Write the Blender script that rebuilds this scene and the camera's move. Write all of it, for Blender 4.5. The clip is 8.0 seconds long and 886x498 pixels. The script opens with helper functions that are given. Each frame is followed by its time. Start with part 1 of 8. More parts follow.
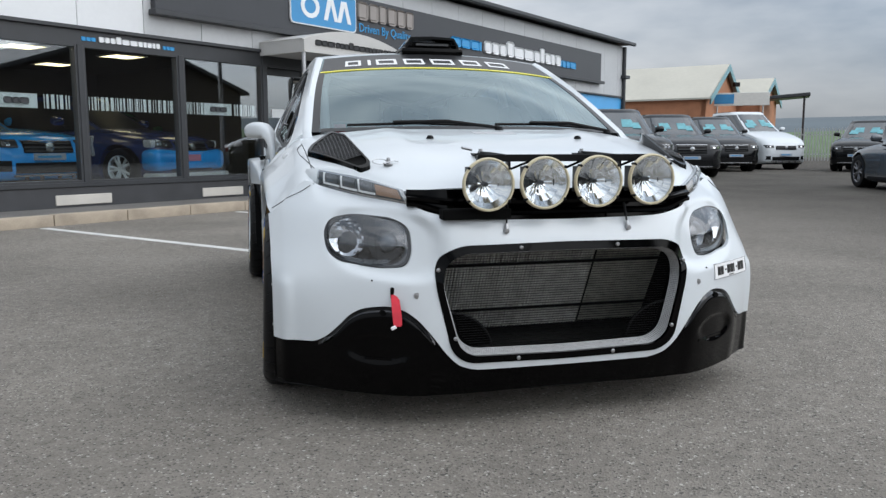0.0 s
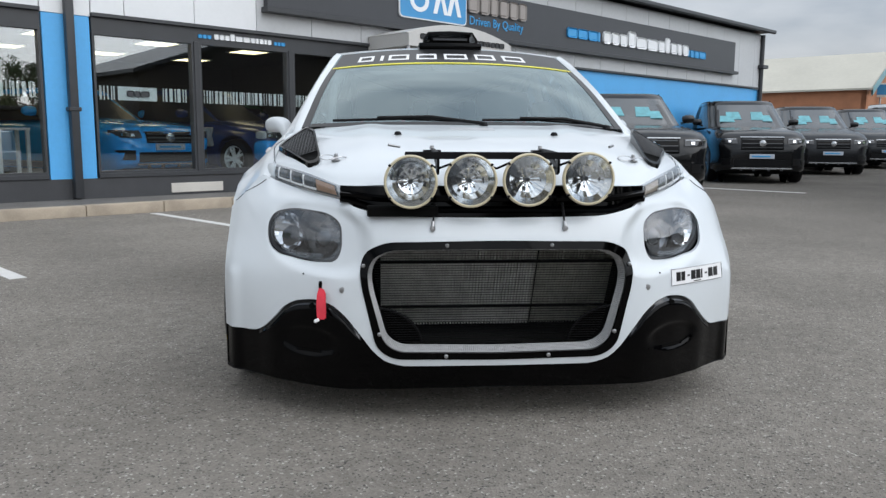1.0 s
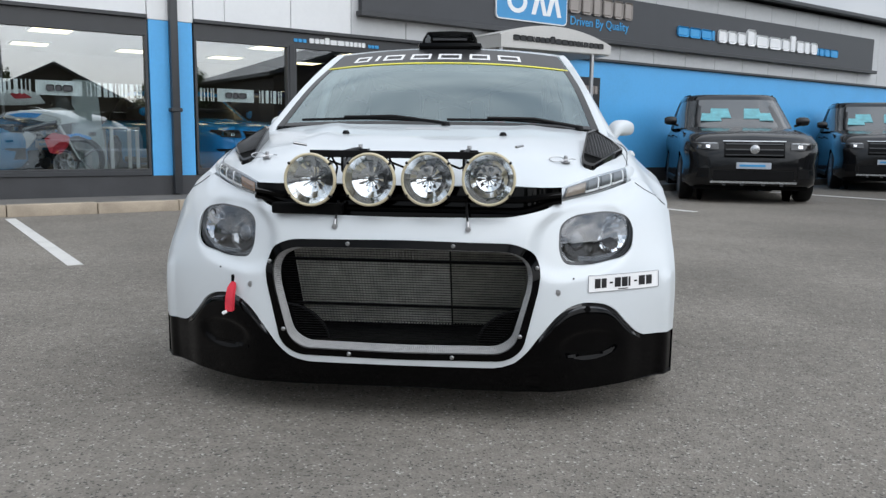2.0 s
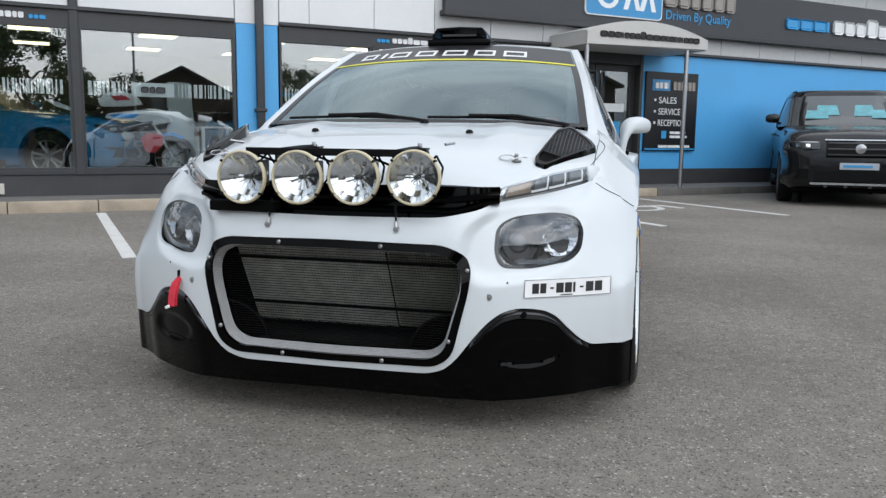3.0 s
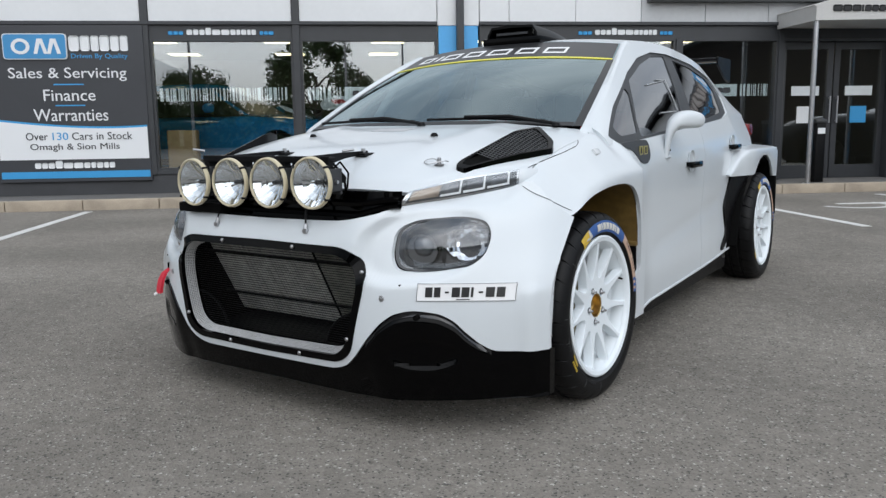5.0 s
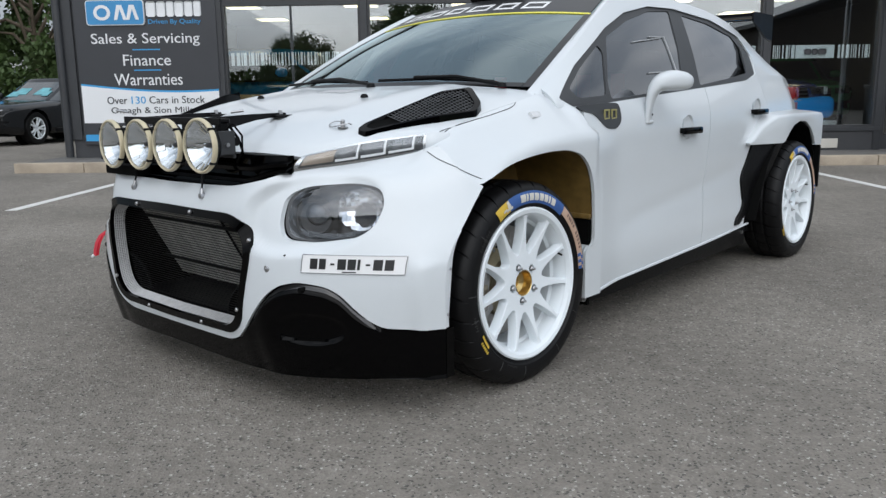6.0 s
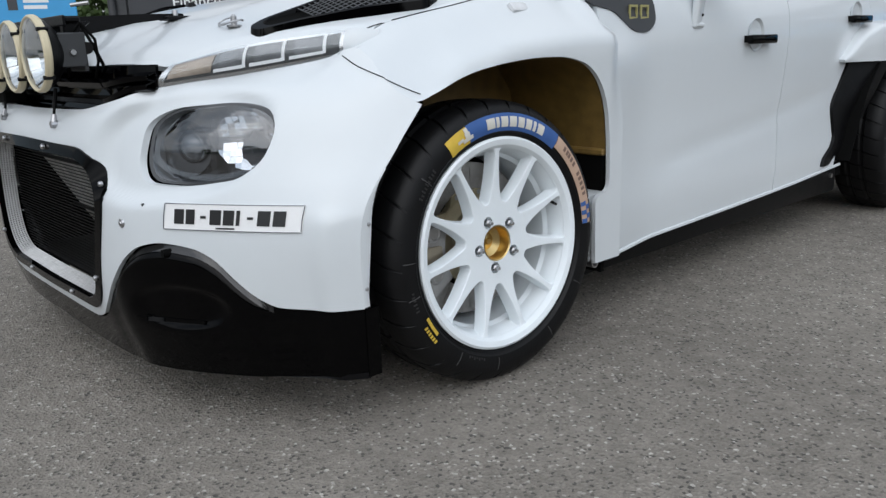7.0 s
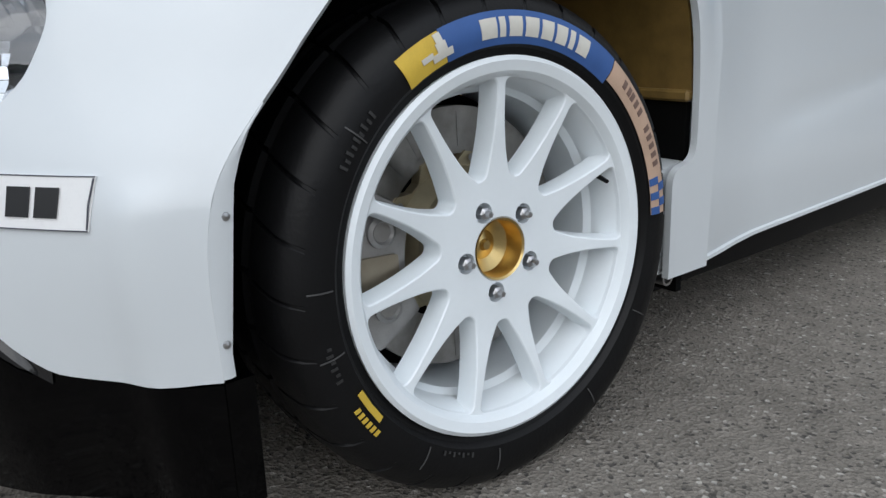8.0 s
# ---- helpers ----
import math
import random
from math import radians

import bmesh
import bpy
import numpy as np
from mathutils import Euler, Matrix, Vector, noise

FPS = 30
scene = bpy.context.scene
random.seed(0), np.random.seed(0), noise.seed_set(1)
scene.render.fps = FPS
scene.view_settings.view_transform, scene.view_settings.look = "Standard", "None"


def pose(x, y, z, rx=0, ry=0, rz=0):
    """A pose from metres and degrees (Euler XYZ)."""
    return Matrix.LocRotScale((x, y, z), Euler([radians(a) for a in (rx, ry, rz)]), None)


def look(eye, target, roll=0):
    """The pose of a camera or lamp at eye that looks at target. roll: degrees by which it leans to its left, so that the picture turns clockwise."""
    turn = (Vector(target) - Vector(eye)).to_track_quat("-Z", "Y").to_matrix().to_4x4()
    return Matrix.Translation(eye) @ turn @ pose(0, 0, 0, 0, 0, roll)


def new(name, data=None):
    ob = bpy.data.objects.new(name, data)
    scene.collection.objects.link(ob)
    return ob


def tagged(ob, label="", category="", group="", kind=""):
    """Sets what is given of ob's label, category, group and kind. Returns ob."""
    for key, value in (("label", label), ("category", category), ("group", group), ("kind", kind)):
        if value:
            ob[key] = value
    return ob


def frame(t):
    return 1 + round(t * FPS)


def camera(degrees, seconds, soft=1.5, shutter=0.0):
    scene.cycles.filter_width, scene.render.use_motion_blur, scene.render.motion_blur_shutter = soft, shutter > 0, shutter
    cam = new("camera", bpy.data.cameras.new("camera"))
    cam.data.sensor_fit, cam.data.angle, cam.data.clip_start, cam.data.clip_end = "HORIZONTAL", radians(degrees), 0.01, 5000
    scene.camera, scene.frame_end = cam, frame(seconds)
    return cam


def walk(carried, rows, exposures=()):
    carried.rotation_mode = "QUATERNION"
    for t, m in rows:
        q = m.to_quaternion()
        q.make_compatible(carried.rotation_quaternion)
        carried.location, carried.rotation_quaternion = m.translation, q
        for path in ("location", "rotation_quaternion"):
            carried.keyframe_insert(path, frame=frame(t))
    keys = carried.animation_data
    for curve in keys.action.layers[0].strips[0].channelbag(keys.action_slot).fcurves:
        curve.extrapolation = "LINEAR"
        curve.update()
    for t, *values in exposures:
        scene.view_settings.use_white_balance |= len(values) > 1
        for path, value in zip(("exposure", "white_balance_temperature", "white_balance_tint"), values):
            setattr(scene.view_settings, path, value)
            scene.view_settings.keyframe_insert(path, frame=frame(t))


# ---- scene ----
cam = camera(58.8, 8.0, soft=1.4)
PATH = [
    (0, (-0.996, -2.957, 0.874), (-0.487, -1.04, 0.617), -0.1),
    (0.5, (-0.697, -3.009, 0.878), (-0.36, -1.056, 0.609), -0.0),
    (1, (-0.363, -3.068, 0.891), (-0.202, -1.094, 0.613), 0.3),
    (1.5, (-0.021, -3.06, 0.88), (-0.028, -1.079, 0.602), 0.5),
    (1.7, (0.13, -3.076, 0.888), (0.054, -1.096, 0.611), 0.6),
    (3, (0.867, -2.895, 0.888), (0.404, -0.969, 0.607), 0.7),
    (3.5, (1.135, -2.854, 0.91), (0.512, -0.975, 0.626), 0.2),
    (4, (1.367, -2.744, 0.908), (0.581, -0.927, 0.623), -0.3),
    (4.2, (1.465, -2.712, 0.913), (0.61, -0.926, 0.631), -0.5),
    (5.3, (2.068, -2.386, 0.928), (0.903, -0.791, 0.614), -0.8),
    (5.5, (2.175, -2.293, 0.927), (0.965, -0.734, 0.601), -0.8),
    (6, (2.292, -1.992, 0.904), (0.991, -0.522, 0.524), -0.7),
    (6.5, (2.247, -1.622, 0.843), (0.869, -0.241, 0.4), -1.2),
    (7, (2.091, -1.259, 0.76), (0.647, 0.032, 0.262), -2.0),
    (7.5, (1.841, -0.953, 0.699), (0.362, 0.278, 0.152), -2.2),
    (8, (1.588, -0.668, 0.606), (0.087, 0.529, 0.048), -1.7),
]
walk(cam, [(t, look(eye, target, roll)) for t, eye, target, roll in PATH], [(0, 0.19), (1.5, 0.18), (3.5, 0.10), (5.5, 0.03), (7.0, -0.02), (8, -0.06)])

# ---- light: overcast daylight ----
world = bpy.data.worlds.new("overcast_sky")
scene.world = world
world.use_nodes = True
wn, wl = world.node_tree.nodes, world.node_tree.links
wn.clear()
w_out = wn.new("ShaderNodeOutputWorld")
w_bg = wn.new("ShaderNodeBackground")
w_sky = wn.new("ShaderNodeTexSky")
w_sky.sky_type = "NISHITA"
w_sky.sun_disc = False
w_sky.sun_elevation, w_sky.sun_rotation = radians(35), radians(134)
w_tc = wn.new("ShaderNodeTexCoord")
w_map = wn.new("ShaderNodeMapping")
w_map.inputs["Scale"].default_value = (1.0, 1.0, 3.2)
w_noise = wn.new("ShaderNodeTexNoise")
w_noise.inputs["Scale"].default_value = 2.2
w_noise.inputs["Detail"].default_value = 7
w_ramp = wn.new("ShaderNodeValToRGB")
w_ramp.color_ramp.elements[0].position, w_ramp.color_ramp.elements[1].position = 0.36, 0.66
w_ramp.color_ramp.elements[0].color = (3.9, 4.55, 5.4, 1)
w_ramp.color_ramp.elements[1].color = (9.8, 10.1, 10.5, 1)
w_mix = wn.new("ShaderNodeMixRGB")
w_mix.inputs["Fac"].default_value = 0.88
wl.new(w_tc.outputs["Generated"], w_map.inputs["Vector"])
wl.new(w_map.outputs["Vector"], w_noise.inputs["Vector"])
wl.new(w_noise.outputs["Fac"], w_ramp.inputs["Fac"])
wl.new(w_sky.outputs["Color"], w_mix.inputs["Color1"])
wl.new(w_ramp.outputs["Color"], w_mix.inputs["Color2"])
# overcast sky: brighter towards the zenith, grey cloud low down
w_sep = wn.new("ShaderNodeSeparateXYZ")
w_lift = wn.new("ShaderNodeMapRange")
w_lift.inputs["From Min"].default_value, w_lift.inputs["From Max"].default_value = 0.05, 1.0
w_lift.inputs["To Min"].default_value, w_lift.inputs["To Max"].default_value = 0.80, 1.32
w_haze = wn.new("ShaderNodeMapRange")
w_haze.interpolation_type = "SMOOTHSTEP"
w_haze.inputs["From Min"].default_value, w_haze.inputs["From Max"].default_value = 0.0, 0.16
w_haze.inputs["To Min"].default_value, w_haze.inputs["To Max"].default_value = 0.62, 1.0
w_low = wn.new("ShaderNodeMath")
w_low.operation = "MULTIPLY"
w_mul = wn.new("ShaderNodeMixRGB")
w_mul.blend_type, w_mul.inputs["Fac"].default_value = "MULTIPLY", 1.0
wl.new(w_tc.outputs["Generated"], w_sep.inputs["Vector"])
wl.new(w_sep.outputs["Z"], w_lift.inputs["Value"])
wl.new(w_mix.outputs["Color"], w_mul.inputs["Color1"])
wl.new(w_sep.outputs["Z"], w_haze.inputs["Value"])
wl.new(w_lift.outputs["Result"], w_low.inputs[0])
wl.new(w_haze.outputs["Result"], w_low.inputs[1])
wl.new(w_low.outputs["Value"], w_mul.inputs["Color2"])
# broad glow round the hidden sun
w_dot = wn.new("ShaderNodeVectorMath")
w_dot.operation = "DOT_PRODUCT"
w_dot.inputs[1].default_value = (0.74, -0.51, 0.43)
w_glow = wn.new("ShaderNodeMapRange")
w_glow.interpolation_type = "SMOOTHSTEP"
w_glow.inputs["From Min"].default_value, w_glow.inputs["From Max"].default_value = 0.0, 1.0
w_glow.inputs["To Min"].default_value, w_glow.inputs["To Max"].default_value = 1.0, 2.12
w_mul2 = wn.new("ShaderNodeMixRGB")
w_mul2.blend_type, w_mul2.inputs["Fac"].default_value = "MULTIPLY", 1.0
wl.new(w_tc.outputs["Generated"], w_dot.inputs[0])
wl.new(w_dot.outputs["Value"], w_glow.inputs["Value"])
wl.new(w_mul.outputs["Color"], w_mul2.inputs["Color1"])
wl.new(w_glow.outputs["Result"], w_mul2.inputs["Color2"])
wl.new(w_mul2.outputs["Color"], w_bg.inputs["Color"])
w_bg.inputs["Strength"].default_value = 0.096
wl.new(w_bg.outputs["Background"], w_out.inputs["Surface"])

sun = new("sun", bpy.data.lights.new("sun", "SUN"))
sun.data.energy, sun.data.angle, sun.data.color = 0.7, radians(70), (1.0, 0.97, 0.92)
sun.matrix_basis = look((11.2, -10.8, 11.0), (0, 0, 0))
scene.view_settings.exposure = 0.0


# ---- materials ----
MATS = {}


def mat(name, color, rough=0.5, metal=0.0, vary=0.12, scale=6.0, bump=0.0, bump_scale=60.0, coat=0.0, spec=0.5, fine=0.05, emit=0.0, transmission=0.0):
    """A procedural surface: base colour with variation at two scales, roughness wear and fine relief."""
    if name in MATS:
        return MATS[name]
    m = bpy.data.materials.new(name)
    m.use_nodes = True
    n, l = m.node_tree.nodes, m.node_tree.links
    b = n["Principled BSDF"]
    b.inputs["Metallic"].default_value = metal
    b.inputs["Roughness"].default_value = rough
    b.inputs["Specular IOR Level"].default_value = spec
    b.inputs["Coat Weight"].default_value = coat
    b.inputs["Coat Roughness"].default_value = 0.04
    b.inputs["Transmission Weight"].default_value = transmission
    tc = n.new("ShaderNodeTexCoord")
    big = n.new("ShaderNodeTexNoise")
    big.inputs["Scale"].default_value, big.inputs["Detail"].default_value = scale, 5
    small = n.new("ShaderNodeTexNoise")
    small.inputs["Scale"].default_value, small.inputs["Detail"].default_value = scale * 18, 3
    for q in (big, small):
        l.new(tc.outputs["Object"], q.inputs["Vector"])
    add = n.new("ShaderNodeMath")
    add.operation = "MULTIPLY_ADD"
    l.new(small.outputs["Fac"], add.inputs[0])
    add.inputs[1].default_value = fine / max(vary, 1e-3)
    l.new(big.outputs["Fac"], add.inputs[2])
    ramp = n.new("ShaderNodeValToRGB")
    ramp.color_ramp.elements[0].position, ramp.color_ramp.elements[1].position = 0.3, 0.95
    ramp.color_ramp.elements[0].color = (*[c * (1 - vary) for c in color], 1)
    ramp.color_ramp.elements[1].color = (*[min(c * (1 + vary), 1) for c in color], 1)
    l.new(add.outputs[0], ramp.inputs["Fac"])
    l.new(ramp.outputs["Color"], b.inputs["Base Color"])
    rr = n.new("ShaderNodeMapRange")
    rr.inputs["To Min"].default_value, rr.inputs["To Max"].default_value = max(rough - 0.06, 0.01), min(rough + 0.06, 1)
    l.new(big.outputs["Fac"], rr.inputs["Value"])
    l.new(rr.outputs["Result"], b.inputs["Roughness"])
    if bump:
        bn = n.new("ShaderNodeTexNoise")
        bn.inputs["Scale"].default_value, bn.inputs["Detail"].default_value = bump_scale, 4
        l.new(tc.outputs["Object"], bn.inputs["Vector"])
        bp = n.new("ShaderNodeBump")
        bp.inputs["Strength"].default_value, bp.inputs["Distance"].default_value = bump, 0.01
        l.new(bn.outputs["Fac"], bp.inputs["Height"])
        l.new(bp.outputs["Normal"], b.inputs["Normal"])
    if emit:
        b.inputs["Emission Color"].default_value = (*color, 1)
        b.inputs["Emission Strength"].default_value = emit
    MATS[name] = m
    return m


def glass_mat(name, tint=(0.9, 0.95, 0.95), gloss=0.05, rough=0.0, sheen=(0.95, 0.97, 1.0)):
    """Thin clear pane: tinted see-through, glossier at a glancing view."""
    if name in MATS:
        return MATS[name]
    m = bpy.data.materials.new(name)
    m.use_nodes = True
    n, l = m.node_tree.nodes, m.node_tree.links
    n.clear()
    out = n.new("ShaderNodeOutputMaterial")
    mix = n.new("ShaderNodeMixShader")
    tr = n.new("ShaderNodeBsdfTransparent")
    tr.inputs["Color"].default_value = (*tint, 1)
    gl = n.new("ShaderNodeBsdfGlossy")
    gl.inputs["Roughness"].default_value = rough
    gl.inputs["Color"].default_value = (*sheen, 1)
    lw = n.new("ShaderNodeLayerWeight")
    lw.inputs["Blend"].default_value = 0.5
    pw = n.new("ShaderNodeMath")
    pw.operation = "POWER"
    pw.inputs[1].default_value = 4.0
    l.new(lw.outputs["Facing"], pw.inputs[0])
    mul = n.new("ShaderNodeMath")
    mul.operation = "MULTIPLY_ADD"
    mul.use_clamp = True
    mul.inputs[1].default_value, mul.inputs[2].default_value = 0.9, gloss
    l.new(pw.outputs[0], mul.inputs[0])
    l.new(mul.outputs[0], mix.inputs["Fac"])
    l.new(tr.outputs["BSDF"], mix.inputs[1])
    l.new(gl.outputs["BSDF"], mix.inputs[2])
    l.new(mix.outputs["Shader"], out.inputs["Surface"])
    MATS[name] = m
    return m


def asphalt_mat():
    m = bpy.data.materials.new("asphalt")
    m.use_nodes = True
    n, l = m.node_tree.nodes, m.node_tree.links
    b = n["Principled BSDF"]
    tc = n.new("ShaderNodeTexCoord")
    vor = n.new("ShaderNodeTexVoronoi")
    vor.inputs["Scale"].default_value = 160
    ramp = n.new("ShaderNodeValToRGB")
    ramp.color_ramp.elements[0].position, ramp.color_ramp.elements[1].position = 0.05, 1.0
    ramp.color_ramp.elements[0].color = (0.105, 0.098, 0.090, 1)
    ramp.color_ramp.elements[1].color = (0.48, 0.455, 0.415, 1)
    for q, v in ((0.11, 0.202), (0.5, 0.225), (0.95, 0.255)):
        e = ramp.color_ramp.elements.new(q)
        e.color = (v * 1.025, v * 0.935, v * 0.82, 1)
    big = n.new("ShaderNodeTexNoise")
    big.inputs["Scale"].default_value, big.inputs["Detail"].default_value = 0.7, 6
    bigr = n.new("ShaderNodeMapRange")
    bigr.inputs["From Min"].default_value, bigr.inputs["From Max"].default_value = 0.3, 0.7
    bigr.inputs["To Min"].default_value, bigr.inputs["To Max"].default_value = 0.80, 1.20
    mul = n.new("ShaderNodeMixRGB")
    mul.blend_type, mul.inputs["Fac"].default_value = "MULTIPLY", 1.0
    fine = n.new("ShaderNodeTexNoise")
    fine.inputs["Scale"].default_value, fine.inputs["Detail"].default_value = 260, 3
    bump = n.new("ShaderNodeBump")
    bump.inputs["Strength"].default_value, bump.inputs["Distance"].default_value = 0.7, 0.006
    addh = n.new("ShaderNodeMath")
    addh.operation = "ADD"
    for q in (vor, big, fine):
        l.new(tc.outputs["Object"], q.inputs["Vector"])
    sep = n.new("ShaderNodeSeparateColor")
    l.new(vor.outputs["Color"], sep.inputs["Color"])
    l.new(sep.outputs["Red"], ramp.inputs["Fac"])
    l.new(big.outputs["Fac"], bigr.inputs["Value"])
    l.new(ramp.outputs["Color"], mul.inputs["Color1"])
    l.new(bigr.outputs["Result"], mul.inputs["Color2"])
    mid = n.new("ShaderNodeTexNoise")
    mid.inputs["Scale"].default_value, mid.inputs["Detail"].default_value, mid.inputs["Roughness"].default_value = 14, 8, 0.75
    midr = n.new("ShaderNodeMapRange")
    midr.inputs["From Min"].default_value, midr.inputs["From Max"].default_value = 0.3, 0.7
    midr.inputs["To Min"].default_value, midr.inputs["To Max"].default_value = 0.80, 1.20
    mul2 = n.new("ShaderNodeMixRGB")
    mul2.blend_type, mul2.inputs["Fac"].default_value = "MULTIPLY", 1.0
    l.new(tc.outputs["Object"], mid.inputs["Vector"])
    l.new(mid.outputs["Fac"], midr.inputs["Value"])
    l.new(mul.outputs["Color"], mul2.inputs["Color1"])
    l.new(midr.outputs["Result"], mul2.inputs["Color2"])
    # colour falls off towards +x, its border wavered by the broad noise
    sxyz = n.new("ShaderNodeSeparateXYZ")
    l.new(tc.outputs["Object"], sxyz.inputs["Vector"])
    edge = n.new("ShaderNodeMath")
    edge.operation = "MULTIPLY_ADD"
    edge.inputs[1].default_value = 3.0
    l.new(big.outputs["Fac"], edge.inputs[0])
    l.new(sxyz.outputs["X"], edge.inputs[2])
    darker_x = n.new("ShaderNodeMapRange")
    darker_x.interpolation_type = "SMOOTHSTEP"
    darker_x.inputs["From Min"].default_value, darker_x.inputs["From Max"].default_value = 3.6, 10.5
    darker_x.inputs["To Min"].default_value, darker_x.inputs["To Max"].default_value = 1.0, 0.42
    l.new(edge.outputs[0], darker_x.inputs["Value"])
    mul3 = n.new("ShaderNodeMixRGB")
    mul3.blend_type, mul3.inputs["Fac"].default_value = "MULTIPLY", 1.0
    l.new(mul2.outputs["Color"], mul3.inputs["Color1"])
    l.new(darker_x.outputs["Result"], mul3.inputs["Color2"])
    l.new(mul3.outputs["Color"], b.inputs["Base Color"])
    l.new(vor.outputs["Distance"], addh.inputs[0])
    l.new(fine.outputs["Fac"], addh.inputs[1])
    l.new(addh.outputs[0], bump.inputs["Height"])
    l.new(bump.outputs["Normal"], b.inputs["Normal"])
    b.inputs["Roughness"].default_value = 0.85
    b.inputs["Specular IOR Level"].default_value = 0.12
    MATS["asphalt"] = m
    return m


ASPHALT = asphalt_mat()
WHITE = mat("white_car_paint", (0.65, 0.685, 0.707), 0.32, vary=0.015, scale=2, coat=0.6, fine=0.005)
GLOSS_BLACK = mat("gloss_black_plastic", (0.0008, 0.0008, 0.001), 0.04, vary=0.2, scale=5, spec=0.13)
SATIN_BLACK = mat("satin_black_plastic", (0.0035, 0.0035, 0.004), 0.42, vary=0.25, spec=0.16, scale=9, bump=0.1, bump_scale=300)
MATT_BLACK = mat("matt_black", (0.0025, 0.0025, 0.0025), 0.85, spec=0.1, vary=0.2, scale=9)
GREY_TRIM = mat("grey_trim", (0.035, 0.037, 0.04), 0.45, vary=0.15, scale=9)
TYRE = mat("tyre_rubber", (0.0045, 0.0045, 0.005), 0.46, spec=0.22, vary=0.25, scale=14, bump=0.06, bump_scale=160, fine=0.08)
RIM = mat("white_wheel_paint", (0.80, 0.85, 0.88), 0.35, vary=0.03, scale=7, fine=0.01)
STEEL = mat("brushed_steel", (0.45, 0.45, 0.46), 0.32, 1.0, vary=0.15, scale=30)
CHROME = mat("chrome", (0.85, 0.86, 0.88), 0.06, 1.0, vary=0.03, scale=6, fine=0.0)
GOLD = mat("gold_anodised", (0.58, 0.43, 0.19), 0.3, 1.0, vary=0.15, scale=40)
CREAM = mat("cream_bezel", (0.58, 0.51, 0.35), 0.4, vary=0.12, scale=16)
RED_STRAP = mat("red_webbing", (0.55, 0.02, 0.04), 0.7, vary=0.2, scale=40, bump=0.3, bump_scale=400)
KEVLAR = mat("golden_kevlar", (0.20, 0.125, 0.035), 0.5, vary=0.3, scale=30, bump=0.2, bump_scale=300)
AMBER = mat("amber_lens", (0.30, 0.19, 0.13), 0.2, vary=0.15, scale=30)
YELLOW = mat("yellow_vinyl", (0.78, 0.72, 0.08), 0.4, vary=0.05, scale=10)
VINYL_BLACK = mat("black_vinyl", (0.014, 0.014, 0.015), 0.3, vary=0.2, scale=8)
VINYL_WHITE = mat("white_vinyl", (0.8, 0.8, 0.8), 0.4, vary=0.05, scale=12)
RADIATOR = mat("radiator_fins", (0.64, 0.64, 0.61), 0.5, 0.2, vary=0.35, scale=25, bump=0.4, bump_scale=200)
MESH_SILVER = mat("silver_mesh", (0.48, 0.48, 0.48), 0.4, 0.3, vary=0.2, scale=60)
LENS_GREY = mat("lens_interior", (0.13, 0.135, 0.14), 0.25, 0.6, vary=0.35, scale=22)
LAMP_DARK = mat("dark_lamp_housing", (0.018, 0.0185, 0.02), 0.22, 0.2, vary=0.4, scale=30)
INTERIOR = mat("dark_interior", (0.006, 0.006, 0.0065), 0.8, spec=0.1, vary=0.3, scale=8)
CAGE = mat("grey_cage_paint", (0.28, 0.28, 0.29), 0.4, vary=0.1, scale=8)
GLASS_WS = glass_mat("windscreen_glass", (0.44, 0.54, 0.55), 0.23, 0.02, (0.78, 0.93, 0.97))
GLASS_SIDE = glass_mat("side_glass", (0.075, 0.08, 0.085), 0.19, 0.02)
GLASS_LENS = glass_mat("clear_lens", (0.95, 0.97, 0.98), 0.045, 0.0)
GLASS_LAMP = glass_mat("headlight_lens", (0.86, 0.88, 0.90), 0.12, 0.0)
GLASS_SHOP = glass_mat("shop_glass", (0.88, 0.92, 0.92), 0.18, 0.0)
BLUE_PAINT = mat("blue_cladding", (0.085, 0.38, 0.74), 0.45, vary=0.08, scale=1.2, bump=0.03, bump_scale=40)
CLAD_WHITE = mat("white_cladding", (0.74, 0.75, 0.76), 0.4, vary=0.07, scale=0.9, fine=0.02)
CLAD_GREY = mat("light_grey_cladding", (0.50, 0.51, 0.52), 0.45, vary=0.08, scale=0.9)
DARK_FRAME = mat("anthracite_frame", (0.035, 0.037, 0.041), 0.42, vary=0.15, scale=5)
SIGN_DARK = mat("anthracite_sign", (0.038, 0.040, 0.046), 0.4, vary=0.12, scale=2)
PLINTH = mat("dark_plinth", (0.045, 0.046, 0.05), 0.6, vary=0.25, scale=3)
CREAM_BLOCK = mat("cream_vent_panel", (0.55, 0.52, 0.47), 0.6, vary=0.1, scale=4)
PAVE = mat("pavement_tarmac", (0.125, 0.120, 0.113), 0.85, vary=0.3, scale=3, bump=0.4, bump_scale=180, fine=0.15)
KERB = mat("sandstone_kerb", (0.37, 0.31, 0.24), 0.85, vary=0.3, scale=4, bump=0.4, bump_scale=90, fine=0.12)
LINE = mat("road_paint", (0.55, 0.54, 0.52), 0.7, vary=0.2, scale=6, bump=0.3, bump_scale=150, fine=0.15)
SIGN_BLUE = mat("sign_blue", (0.045, 0.25, 0.50), 0.4, vary=0.08, scale=3)
SIGN_CYAN = mat("sign_cyan", (0.04, 0.30, 0.60), 0.4, vary=0.06, scale=3)
SIGN_WHITE = mat("sign_white", (0.75, 0.76, 0.77), 0.4, vary=0.04, scale=3)
SIGN_GREY = mat("sign_brushed_grey", (0.30, 0.27, 0.25), 0.45, 0.2, vary=0.1, scale=3)


